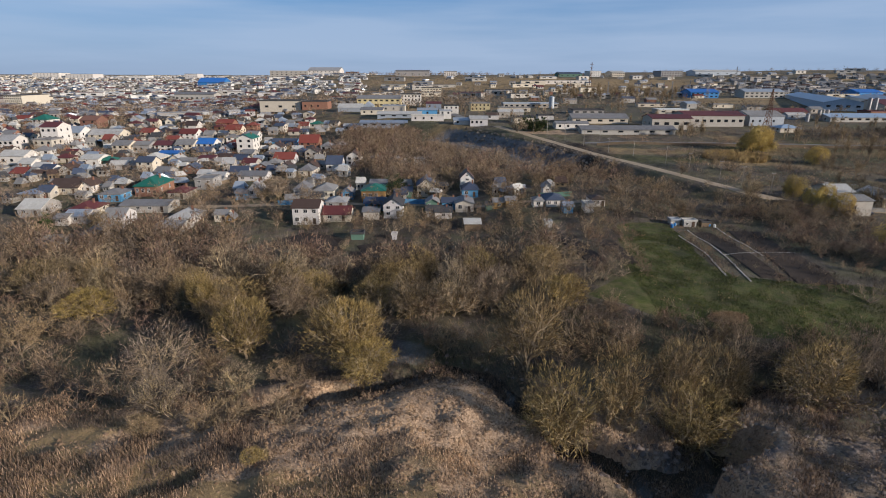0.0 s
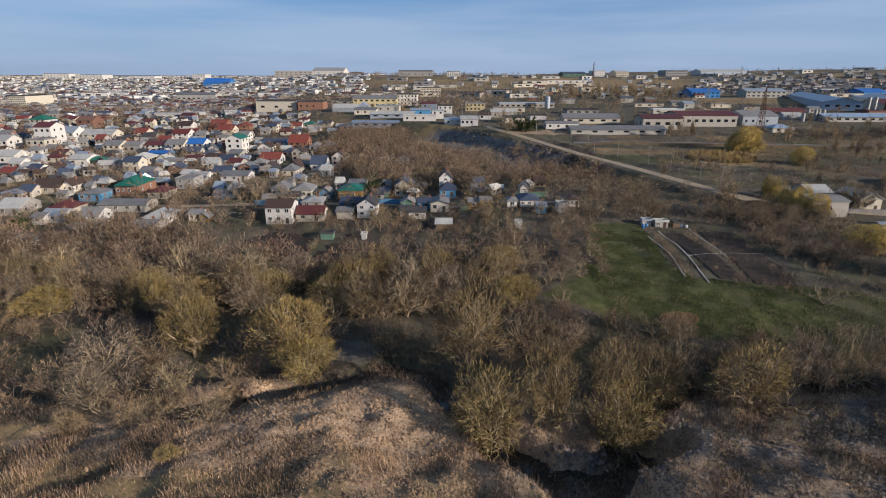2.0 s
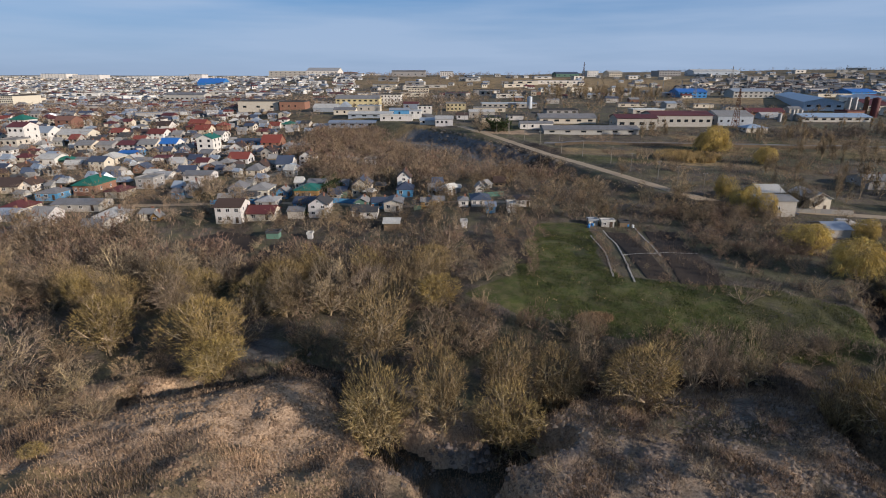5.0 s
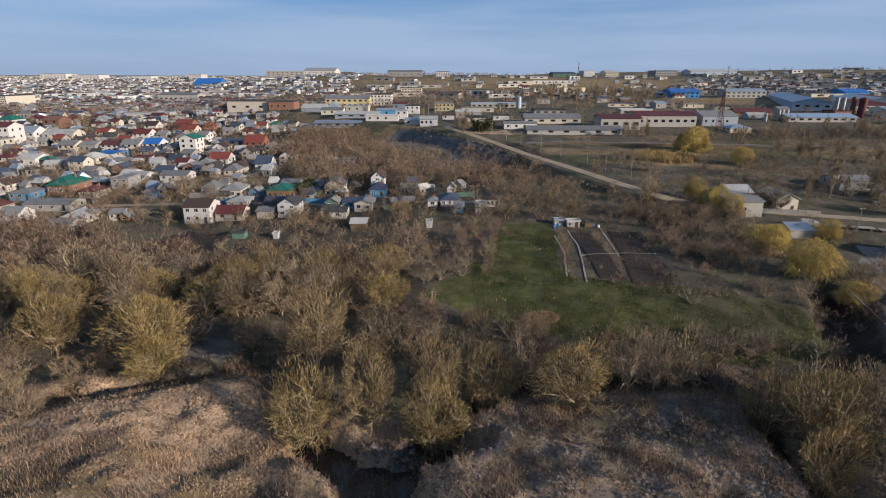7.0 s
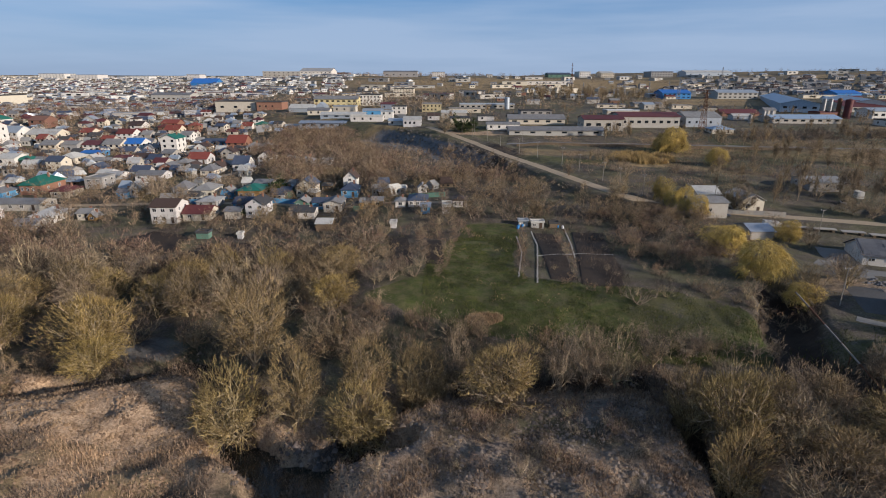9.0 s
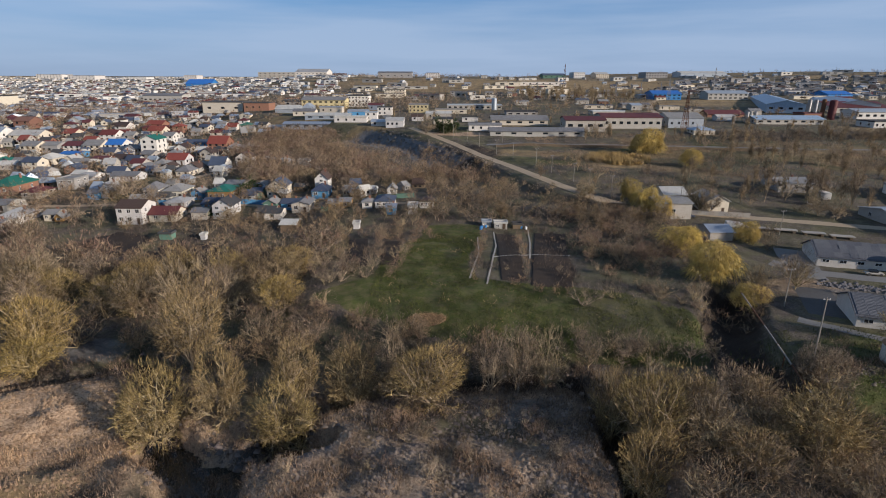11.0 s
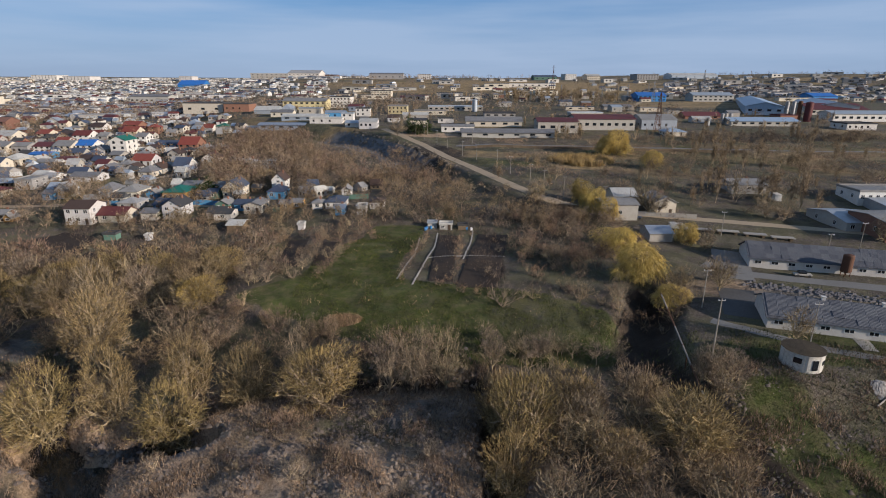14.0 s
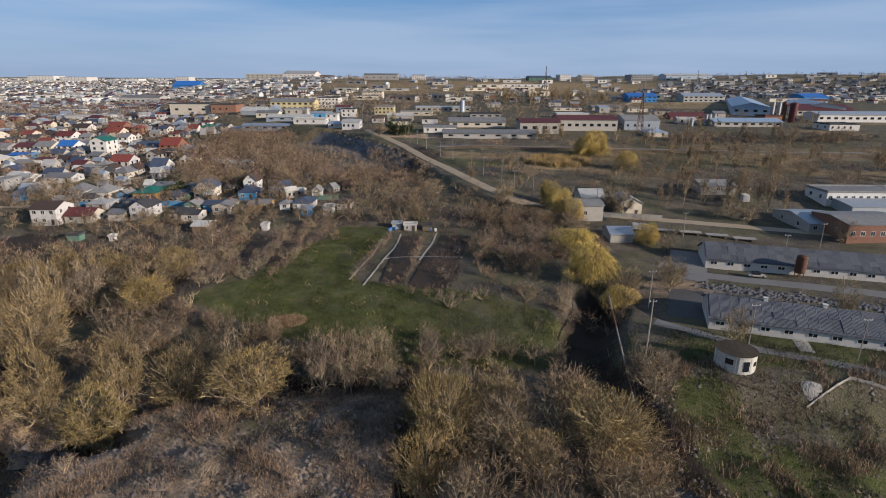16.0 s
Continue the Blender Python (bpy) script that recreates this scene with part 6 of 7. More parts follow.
def trailer(x, y, turn, length, label):
    e = new("flat_trailer")
    e.location, e.rotation_euler = (x, y, ground_z(x, y)), (0, 0, radians(turn))
    bm = bmesh.new()
    add_box(bm, -length / 2, -1.1, 0.7, length / 2, 1.1, 1.0, 0.04)
    part("deck", bm, M["concrete"], e)
    for s in (-0.35, 0.35):
        bm = bmesh.new()
        add_box(bm, s * length - 0.4, -1.0, 0, s * length + 0.4, 1.0, 0.7)
        part("support", bm, M["wood"], e)
    return tagged(e, label, "trailer", "flat trailers by the road")


for x, y in ((165.5, 164.6), (173, 162.6), (180.5, 160.4), (188, 158.2)):
    trailer(x, y, -15, 6.5, "low flat pale trailer parked along the road")

# ---------------------------------------------------------------- vegetable garden
def garden_path(line, label):
    """A narrow path of pale slabs."""
    e = new("garden_path")
    e.location = (*line[0], ground_z(*line[0]))
    slab = shared(("slab",), lambda b: add_box(b, -0.2, -0.5, -0.1, 0.2, 0.5, 0.1), M["concrete"])
    r = random.Random(len(label))
    for (ax, ay), (bx, by) in zip(line, line[1:]):
        n = int(math.hypot(bx - ax, by - ay) / 1.08)
        for k in range(n):
            x, y = ax + (bx - ax) * (k + 0.5) / n, ay + (by - ay) * (k + 0.5) / n
            o = new("slab", slab)
            o.parent = e
            o.location = (x - line[0][0] + r.gauss(0, 0.04), y - line[0][1], ground_z(x, y) - ground_z(*line[0]) + 0.05)
            o.rotation_euler = (0, 0, math.atan2(by - ay, bx - ax) - math.pi / 2 + r.gauss(0, 0.03))
    return tagged(e, label, "garden path")


garden_path(((80.9, 166), (80.2, 150), (78.0, 136), (75.3, 119.4)), "narrow pale slab path down the garden")
garden_path(((75.4, 160), (74.6, 142), (71.2, 123.2)), "narrow grey slab path beside the lawn")
garden_path(((92.6, 170), (91.0, 155), (88.2, 136.6)), "short pale slab path between the beds")
garden_path(((78.4, 138.5), (87, 139.8), (100, 141)), "thin pale slab path across the beds")


BEDS = ((38.6, 156.1, 42.0, 130.0, 6.0), (-11.2, 163.1, -5.9, 145.8, 8.0), (-40.4, 166.1, -33.5, 152.3, 12.0), (-22.4, 162.7, -18.1, 152.3, 8.0), (134.4, 141.5, 135.4, 124.6, 7.0), (49.5, 153.5, 50.2, 131.2, 5.0))


def garden_bed(x0, y0, x1, y1, w, label):
    """A ploughed bed with furrows."""
    e = new("garden_bed")
    e.location = (x0, y0, ground_z(x0, y0))
    a = math.atan2(y1 - y0, x1 - x0)
    L = math.hypot(x1 - x0, y1 - y0)
    verts, faces, n, m = [], [], int(L), int(w / 0.35)
    for i in range(n + 1):
        for j in range(m + 1):
            u, v = L * i / n, w * (j / m - 0.5)
            x, y = x0 + u * math.cos(a) - v * math.sin(a), y0 + u * math.sin(a) + v * math.cos(a)
            edge = i in (0, n) or j in (0, m)
            verts.append((x - x0, y - y0, ground_z(x, y) - ground_z(x0, y0) + (-0.05 if edge else 0.10 + (0.09 if j % 2 else -0.03) + 0.03 * wavy(x, y, 1.5, 12))))
    for i in range(n):
        for j in range(m):
            k = i * (m + 1) + j
            faces.append((k, k + m + 1, k + m + 2, k + 1))
    part_ = link_mesh("surface", verts, faces, M["soil"], e, True)
    return tagged(e, label, "garden bed", "beds of the garden")


M["soil"] = plain("dug_soil", (0.062, 0.046, 0.034), vary=0.5, fine=4, bump=0.6, tint=0.2)
garden_bed(84.5, 165, 82.0, 121, 6.5, "dark dug bed of bare soil")
garden_bed(99.0, 166, 90.5, 117, 10.0, "wide dark dug bed of bare soil")
garden_bed(-44.0, 160, -40.0, 172, 12, "dark dug plot below the white house")
garden_bed(-24, 146, -23, 156, 8, "dark dug plot among the gardens")

for x0, y0, x1, y1, w in BEDS:
    garden_bed(x0, y0, x1, y1, w, "brown dug plot with furrows among the gardens")
    for k in range(4):
        FOOTPRINTS.append((x0 + (x1 - x0) * (k + 0.5) / 4, y0 + (y1 - y0) * (k + 0.5) / 4, w * 0.45))


def barrel(x, y, material, label):
    e = new("barrel")
    e.location = (x, y, ground_z(x, y))
    bm = bmesh.new()
    for z0, z1, r0, r1 in ((0, 0.05, 0.38, 0.4), (0.05, 0.45, 0.4, 0.43), (0.45, 0.85, 0.43, 0.4), (0.85, 0.92, 0.4, 0.36)):
        add_rod(bm, (0, 0, z0), (0, 0, z1), r0, r1, 12)
    part("shell", bm, M[material], e)
    bm = bmesh.new()
    add_rod(bm, (0, 0, 0.92), (0, 0, 0.96), 0.4, 0.4, 12)
    part("rim", bm, M[material], e)
    return tagged(e, label, "barrel", "barrels by the garden shed")


for i, (x, y) in enumerate(((77.2, 169.5), (76.8, 168.3), (78.6, 170.5), (90.5, 171), (92, 170.4), (77.8, 171.5))):
    barrel(x, y, "bluesheet" if i < 4 else "frame", "blue plastic water barrel beside the garden shed" if i < 4 else "white plastic barrel beside the garden shed")
house("garden_shed", 83.6, 171.5, 4.2, 2.6, 1.8, 0.4, "f", "greywall", "slatelight", 1, 2)
house("garden_shed", 79.0, 172.4, 3.0, 2.4, 1.6, 0.4, "f", "greywall", "zinc", 1, 0)
house("garden_shed", 89.2, 171.8, 3.0, 2.2, 1.4, 0.4, "f", "wood", "tar", 1, 0)

# ---------------------------------------------------------------- planting
plant("willow", -80.0, 113.0, 7.7, wide=1.70)
plant("willow", -40.4, 99.0, 15.1, wide=0.74)
plant("willow", -53.0, 112.0, 11.4, wide=0.55)
plant("willow", -19.4, 97.0, 15.6, wide=0.92)
plant("willow", -14.3, 89.5, 8.3, wide=1.46)
plant("olive", 16.8, 91.0, 17.6, wide=0.77)
plant("willow", 27.7, 110.0, 8.5, wide=1.24)
plant("olive", 18.5, 71.5, 15.5, wide=0.79)
plant("olive", 28.6, 74.0, 14.3, wide=0.62)
plant("olive", 39.7, 78.0, 13.3, wide=0.73)
plant("olive", 48.9, 80.5, 14.0, wide=0.69)
plant("olive", 39.4, 70.5, 11.3, wide=1.00)
plant("olive", 62.0, 76.5, 12.1, wide=1.12)
plant("greytree", 55.5, 87.0, 13.0, wide=0.50)
plant("browntree", -66.6, 120.0, 13.1, wide=0.96)
plant("browntree", -74.7, 118.0, 11.1, wide=0.80)
plant("greytree", 2.8, 113.0, 15.2, wide=0.77)
plant("browntree", -5.8, 113.0, 12.9, wide=0.78)
plant("greytree", 12.0, 114.0, 12.9, wide=0.76)
plant("greytree", -37.4, 124.0, 15.3, wide=0.98)
plant("greytree", -26.0, 130.0, 10.9, wide=1.02)
plant("greytree", -52.0, 126.0, 14.0, wide=1.09)
plant("greytree", -52.1, 87.0, 10.4, wide=1.50)
plant("browntree", -53.6, 77.0, 7.9, wide=0.98)
plant("greytree", -45.0, 73.0, 8.3, wide=0.92)
plant("browntree", -46.0, 93.0, 9.2, wide=1.05)
plant("greytree", -35.2, 81.0, 6.3, wide=1.17)
plant("thicket", -34.2, 71.0, 6.0, wide=1.28)
plant("greythicket", -25.6, 71.0, 3.8, wide=1.33)
plant("browntree", -72.7, 89.0, 8.9, wide=0.92)
plant("thicket", -61.8, 83.0, 6.1, wide=1.06)
plant("willow", -25.3, 58.5, 2.0, wide=1.70)
plant("browntree", 34.6, 104.0, 4.4, wide=1.69)
plant("russetbush", 39.2, 102.0, 3.7, wide=1.69)
plant("browntree", 28.5, 100.0, 4.3, wide=1.67)
plant("greytree", 73.1, 81.5, 12.9, wide=0.50)
plant("greytree", 78.2, 82.0, 13.8, wide=0.50)
plant("greytree", 83.6, 82.5, 12.9, wide=0.60)
plant("greytree", 92.1, 88.0, 8.6, wide=0.67)
plant("greytree", 100.9, 92.0, 4.4, wide=1.70)
plant("greythicket", 95.9, 108.5, 5.2, wide=1.23)
plant("olive", 91.9, 71.5, 14.3, wide=0.54)
plant("greytree", 98.6, 72.5, 8.4, wide=1.03)
plant("olive", 103.7, 70.5, 8.3, wide=1.02)
plant("thicket", 95.9, 66.0, 6.0, wide=0.85)
plant("olive", 94.7, 65.0, 13.9, wide=0.71)
plant("greytree", 103.0, 63.0, 9.3, wide=1.02)
plant("greytree", 105.7, 69.0, 9.1, wide=0.82)
plant("browntree", 115.0, 74.0, 7.5, wide=1.35)
plant("olive", 118.2, 62.5, 10.8, wide=1.22)
plant("olive", 92.1, 57.5, 13.2, wide=0.59)
plant("olive", 107.1, 58.5, 6.1, wide=1.40)
plant("thicket", 98.7, 56.5, 6.0, wide=0.80)
plant("greytree", 130.9, 78.0, 7.7, wide=1.08)
plant("greytree", 115.8, 81.0, 6.8, wide=0.95)
plant("greytree", 118.6, 77.0, 6.9, wide=0.90)
plant("greytree", 149.0, 118.0, 9.0, wide=0.85)
plant("greythicket", 123.6, 113.0, 6.4, wide=0.67)
plant("goldwillow", 131.0, 122.5, 10.7, wide=1.07)
plant("goldwillow", 132.3, 143.0, 8.7, wide=1.18)
plant("goldwillow", 135.2, 113.0, 5.9, wide=1.31)
plant("greytree", 128.7, 82.0, 7.4, wide=0.65)
plant("greythicket", 127.4, 93.0, 2.0, wide=0.50)
plant("thicket", 114.5, 101.0, 2.0, wide=0.50)
plant("orchard", 92.2, 91.7, 6.3, wide=0.8)
plant("orchard", 96.8, 91.5, 6.3, wide=0.86)
plant("orchard", 101.5, 91.8, 5.5, wide=0.82)
plant("orchard", 105.3, 92.6, 5.4, wide=0.84)
plant("orchard", 108.2, 91.9, 5.6, wide=0.89)
plant("orchard", 112.5, 90.1, 6.3, wide=0.89)
plant("orchard", 116.6, 90.9, 4.9, wide=0.92)
plant("goldwillow", 139.2, 176.4, 9.2, wide=0.76)
plant("goldwillow", 133.1, 185.2, 8.2, wide=0.71)
plant("goldwillow", 156.3, 153.8, 7.4, wide=0.83)
plant("greytree", 151.4, 124.0, 6.7, wide=1.39)
plant("goldwillow", 176.7, 293.4, 15.4, wide=0.96)
plant("goldwillow", 181.1, 253.7, 9.4, wide=0.95)
plant("goldwillow", 170.2, 292.9, 11.5, wide=0.86)
plant("greytree", 157.1, 181.2, 11.0, wide=0.79)
plant("poplar", 184.8, 196.0, 17.5, wide=1.20)
plant("poplar", 193.9, 201.0, 10.9, wide=1.20)
plant("poplar", 202.8, 200.0, 11.3, wide=1.20)
plant("poplar", 207.0, 199.0, 16.3, wide=1.08)
plant("poplar", 210.2, 192.0, 11.4, wide=1.20)
plant("poplar", 213.1, 190.0, 17.5, wide=1.09)
plant("poplar", 183.2, 205.0, 5.2, wide=1.20)
plant("poplar", 218.1, 188.0, 9.1, wide=1.20)
plant("poplar", 174.5, 193.6, 9.5, wide=1.20)
plant("greytree", 150.9, 91.3, 8.3, wide=0.73)
plant("greytree", 180.7, 104.3, 9.1, wide=0.7)
plant("greytree", 215.9, 154.7, 7.9, wide=0.95)
plant("greytree", -63.4, 211.1, 11.3, wide=0.87)
plant("greytree", -69.3, 213.6, 7.8, wide=0.8)
plant("fir", 61.8, 362.9, 13.5, wide=1.15)
plant("fir", 70.1, 362.9, 13.1, wide=1.08)
plant("fir", 64.8, 358.6, 10.8, wide=1.16)
plant("greytree", 52.6, 351.8, 12.7, wide=0.95)
plant("greytree", -3.1, 215.0, 11.6, wide=0.77)
plant("browntree", 5.5, 232.9, 9.9, wide=1.13)
plant("browntree", -22.5, 195.3, 5.4, wide=1.54)
plant("greytree", -11.0, 183.7, 6.1, wide=1.43)
plant("fir", -129.8, 172.3, 8.6, wide=1.2)
plant("fir", -22.5, 189.0, 4.6, wide=1.6)
plant("fir", -17.2, 218.5, 9.4, wide=1.6)
plant("browntree", 106.4, 230.5, 8.6, wide=0.81)
plant("greytree", 117.2, 196.0, 8.6, wide=1.11)
plant("goldwillow", 133.7, 196.5, 9.7, wide=0.65)
plant("goldwillow", 135.9, 181.9, 11.1, wide=0.66)
plant("greytree", 155.5, 185.0, 11.3, wide=1.01)


def scatter(count, x0, x1, y0, y1, keys, low, high, seed, keep=None, group="", margin=1.0, dry=2.6):
    r = random.Random(seed)
    placed = 0
    for i in range(count):
        x, y = S * r.uniform(x0, x1), S * r.uniform(y0, y1)
        key, h = r.choice(keys), r.uniform(low, high)
        if keep is not None and not keep(x / S, y / S):
            continue
        if not clear(x, y, margin) or not off_road(x, y, 6.5):
            continue
        if min(near_line(x / S, y / S, l) for l in (STREAM, BROOK, RAVINE)) < dry:
            continue
        plant(key, x, y, h, group=group, wide=r.uniform(0.85, 1.2))
        placed += 1
    return placed


def garden_lawn(x, y):
    return lawn(x, y) > 0.3 or (57 < x < 84 and 94 < y < 136)


def plots(x, y):
    return (((x + 33) / 9) ** 2 + ((y - 131) / 7) ** 2 < 1) or (((x + 18) / 6) ** 2 + ((y - 117) / 6) ** 2 < 1)


plain_ = lambda x, y: not garden_lawn(x, y) and not plots(x, y)
scatter(92, -110, 22, 90, 106, ["browntree", "greytree", "browntree", "greytree", "olive"], 7, 11.5, 21, plain_, "trees of the wet wood")
scatter(60, -105, 28, 79, 94, ["thicket", "browntree", "greythicket", "russetbush"], 4.5, 8.5, 22, plain_, "scrub along the stream")
scatter(60, -95, -19, 48, 80, ["thicket", "russetbush", "greythicket", "thicket", "browntree"], 3, 6.5, 23, None, "scrub on the reedy slope", 1, 3.2)
scatter(48, 16, 66, 72.5, 81, ["thicket", "browntree", "russetbush", "greythicket"], 3.5, 6, 24, plain_, "scrub along the brook")
scatter(20, 60, 97, 70, 77, ["orchard", "orchard", "greythicket"], 3, 5, 25, None, "scrub below the lawn", 1, 3)
scatter(60, 77, 102, 36, 62, ["thicket", "greythicket", "browntree", "thicket"], 4.5, 7.5, 26, None, "thicket of the ravine", 1, 3)
scatter(60, 84, 112, 82, 112, ["thicket", "greythicket", "greythicket", "russetbush"], 2.6, 5.0, 27, plain_, "scrub along the ditch", 1.5)
scatter(40, 40, 112, 134, 156, ["browntree", "smalltree"], 5, 9, 28, plain_, "trees below the road")
scatter(110, -45, 50, 110, 152, ["orchard", "smalltree", "russetbush", "greythicket"], 3, 6.5, 29, plain_, "trees of the gardens", 1.5)
scatter(45, 22, 50, 92, 128, ["orchard", "russetbush", "greythicket"], 3, 5.5, 30, lambda x, y: x < 44 and plain_(x, y), "trees of the gardens")
scatter(130, -110, 75, 140, 190, ["smalltree", "smalltree", "orchard", "browntree"], 5, 9, 31, lambda x, y: x > -0.85 * y, "trees between the houses", 0.3)
scatter(90, 102, 215, 60, 215, ["smalltree", "orchard", "greytree", "greythicket"], 3.5, 8.5, 32, lambda x, y: not (112 < x < 190 and 66 < y < 118), "trees round the farm", 2)
scatter(45, 100, 300, 180, 290, ["greythicket", "smalltree", "poplar"], 2.5, 8, 33, lambda x, y: not (100 < x < 132 and y > 195), "bushes of the meadow", 2)
scatter(18, 60, 96, 90, 134, ["orchard", "russetbush"], 1.6, 3, 34, None, "young plants of the garden", 1)
scatter(30, 30, 66, 38, 58, ["russetbush", "greythicket"], 1.6, 3.6, 35, None, "low scrub on the bluff")
scatter(55, 17, 43, 83, 112, ["russetbush", "greythicket", "thicket", "browntree"], 2.5, 5.5, 37, plain_, "scrub below the gardens")
scatter(8, 20, 34, 56, 66, ["thicket", "greythicket"], 2.5, 5, 36, None, "scrub on the tongue of land", 1, 2.0)


for line in (((18, 150), (14, 126), (10, 112)), ((27, 148), (27, 126), (22, 104)), ((38, 146), (42, 118), (41, 98)), ((46, 146), (49, 124)), ((-4, 148), (-6, 122)), ((-22, 146), (-24, 118)), ((84, 100), (82, 120), (84, 132)), ((62, 131), (60, 112), (57, 95)), ((70.3, 131), (69.6, 112), (68, 97)), ((88, 126), (90, 112), (91, 98)), ((45, 140), (44, 118), (41, 96)), ((70, 92), (78, 90), (86, 89))):
    for (ax, ay), (bx, by) in zip(line, line[1:]):
        n = int(math.hypot(bx - ax, by - ay) / 2.6)
        for k in range(n):
            plant(random.choice(["russetbush", "greythicket", "russetbush"]), S * (ax + (bx - ax) * k / n + random.uniform(-0.5, 0.5)), S * (ay + (by - ay) * k / n), random.uniform(2.0, 3.6), group="hedges between the gardens")


def wood(name, count, place, keys, low, high, label, seed):
    """Woods too thick to count: one mesh of bare trees."""
    r = random.Random(seed)
    V, F, MI, base = [], [], [], 0
    mats, slot = [], {}
    src = {}
    for k in keys:
        for t in TREES[k]:
            for me in t[:2]:
                if me.name not in src:
                    co = np.empty(len(me.vertices) * 3)
                    me.vertices.foreach_get("co", co)
                    me.calc_loop_triangles()
                    tri = np.empty(len(me.loop_triangles) * 3, np.int32)
                    me.loop_triangles.foreach_get("vertices", tri)
                    src[me.name] = (co.reshape(-1, 3), tri.reshape(-1, 3))
    n = 0
    for i in range(count * 3):
        x, y = place(r)
        if n >= count:
            break
        if not clear(x, y, 0.5) or not off_road(x, y, 6.0):
            continue
        n += 1
        t = r.choice(TREES[r.choice(keys)])
        s, a = r.uniform(low, high) / t[4], r.uniform(0, 6.28)
        wide = s * r.uniform(0.9, 1.25)
        z = ground_z(x, y)
        for me in t[:2]:
            co, fs = src[me.name]
            c, q = math.cos(a) * wide, math.sin(a) * wide
            V.append(np.stack([co[:, 0] * c - co[:, 1] * q + x, co[:, 0] * q + co[:, 1] * c + y, co[:, 2] * s + z], 1))
            m = me.materials[0]
            if m.name not in slot:
                slot[m.name] = len(mats)
                mats.append(m)
            F.append(fs + base)
            MI.append(np.full(len(fs), slot[m.name]))
            base += len(co)
    me = bpy.data.meshes.new(name)
    V, F, MI = np.concatenate(V), np.concatenate(F), np.concatenate(MI)
    me.vertices.add(len(V))
    me.vertices.foreach_set("co", V.ravel())
    me.loops.add(F.size)
    me.loops.foreach_set("vertex_index", F.ravel())
    me.polygons.add(len(F))
    me.polygons.foreach_set("loop_start", np.arange(0, F.size, 3))
    for m in mats:
        me.materials.append(m)
    me.polygons.foreach_set("material_index", MI)
    me.update()
    return tagged(new(name, me), label, "woodland", kind="stuff")


def gully(r):
    y = S * r.uniform(182, 315)
    e = edge_of_plateau(y / S) * S
    back = 46 if 205 < y / S < 300 else 20
    return r.uniform(max(-60, e - 130), e - back - 14 * r.random()), y


tree_kind("copse", "bare brown woodland tree", "woodland tree", "palebark", "brown", 4, height=8, radius=3.2, limbs=5, subs=4, tips=3, twigs=3, rise=0.7, sliver=0.085, twig_len=0.15, shell=90, fine=False)
tree_kind("copsegrey", "bare grey woodland tree", "woodland tree", "palebark", "grey", 3, height=8, radius=3.2, limbs=5, subs=4, tips=3, twigs=3, rise=0.7, sliver=0.08, twig_len=0.15, shell=90, fine=False)
tree_kind("copseruss", "bare russet woodland tree", "woodland tree", "palebark", "russet", 3, height=8, radius=3.4, limbs=5, subs=4, tips=3, twigs=3, rise=0.6, sliver=0.1, twig_len=0.16, shell=70, fine=False)
tree_kind("copselow", "bare brown yard tree", "yard tree", "bark", "brown", 4, height=8, radius=3.4, limbs=4, subs=3, tips=2, twigs=3, rise=0.6, sliver=0.12, twig_len=0.18, shell=24, fine=False)
tree_kind("copselowgrey", "bare grey yard tree", "yard tree", "bark", "grey", 3, height=8, radius=3.4, limbs=4, subs=3, tips=2, twigs=3, rise=0.6, sliver=0.12, twig_len=0.18, shell=24, fine=False)
tree_kind("tuft", "distant bare tree", "distant tree", "bark", "grey", 4, height=8, radius=4.0, limbs=3, subs=3, tips=1, twigs=3, rise=0.6, sliver=0.32, twig_len=0.22, fine=False, shell=14)
wood("gully_wood", 480, gully, ["copse", "copse", "copseruss", "copse", "copsegrey"], 6.5, 11, "dense bare brown wood filling the gully", 41)


def town(r):
    y = S * (235 + 385 * r.random())
    return r.uniform(-0.9 * y, edge_of_plateau(y / S) * S - 12), y


def wet(r):
    while True:
        x, y = r.uniform(-130, 26), r.uniform(104, 133)
        if plain_(x, y) and (x < -48 or y < 118):
            return S * x, S * y


def ditch_side(r):
    while True:
        x, y = r.uniform(80, 112), r.uniform(108, 147)
        if plain_(x, y):
            return S * x, S * y


def lots(r):
    while True:
        x, y = r.uniform(-200, 70), r.uniform(140, 260)
        if x > -0.85 * y and x < edge_of_plateau(y) - 10:
            return S * x, S * y


def meadow(r):
    while True:
        x, y = r.uniform(98, 270), r.uniform(156, 296)
        if wavy(x, y, 40, 20) + r.gauss(0, 0.4) > 0.1 and not (100 < x < 150 and 195 < y < 262):
            return S * x, S * y


wood("meadow_trees", 130, meadow, ["poplar", "poplar", "poplar", "copsegrey"], 5, 13, "scattered bare trees over the rough meadow", 51)
wood("wet_wood", 230, wet, ["copse", "copsegrey", "copse", "copseruss"], 7, 11, "bare brown wood below the houses", 48)
wood("ditch_wood", 170, ditch_side, ["copsegrey", "copse", "copsegrey", "copseruss"], 2.8, 6.0, "bare brown scrub between ditch and road", 49)
wood("lot_trees", 480, lots, ["copselow", "copsegrey", "copselow"], 3.5, 7.5, "bare garden trees between the near houses", 50)
wood("town_trees", 1000, town, ["copselow", "copselowgrey", "copselow"], 5, 9, "bare trees between the houses of the town", 42)


def works(r):
    y = S * r.uniform(300, 640)
    return r.uniform(edge_of_plateau(y / S) * S + 10, 0.9 * y), y


wood("works_trees", 330, works, ["copselow", "copselowgrey", "poplar", "tuft"], 4.5, 10, "bare trees between the works", 43)
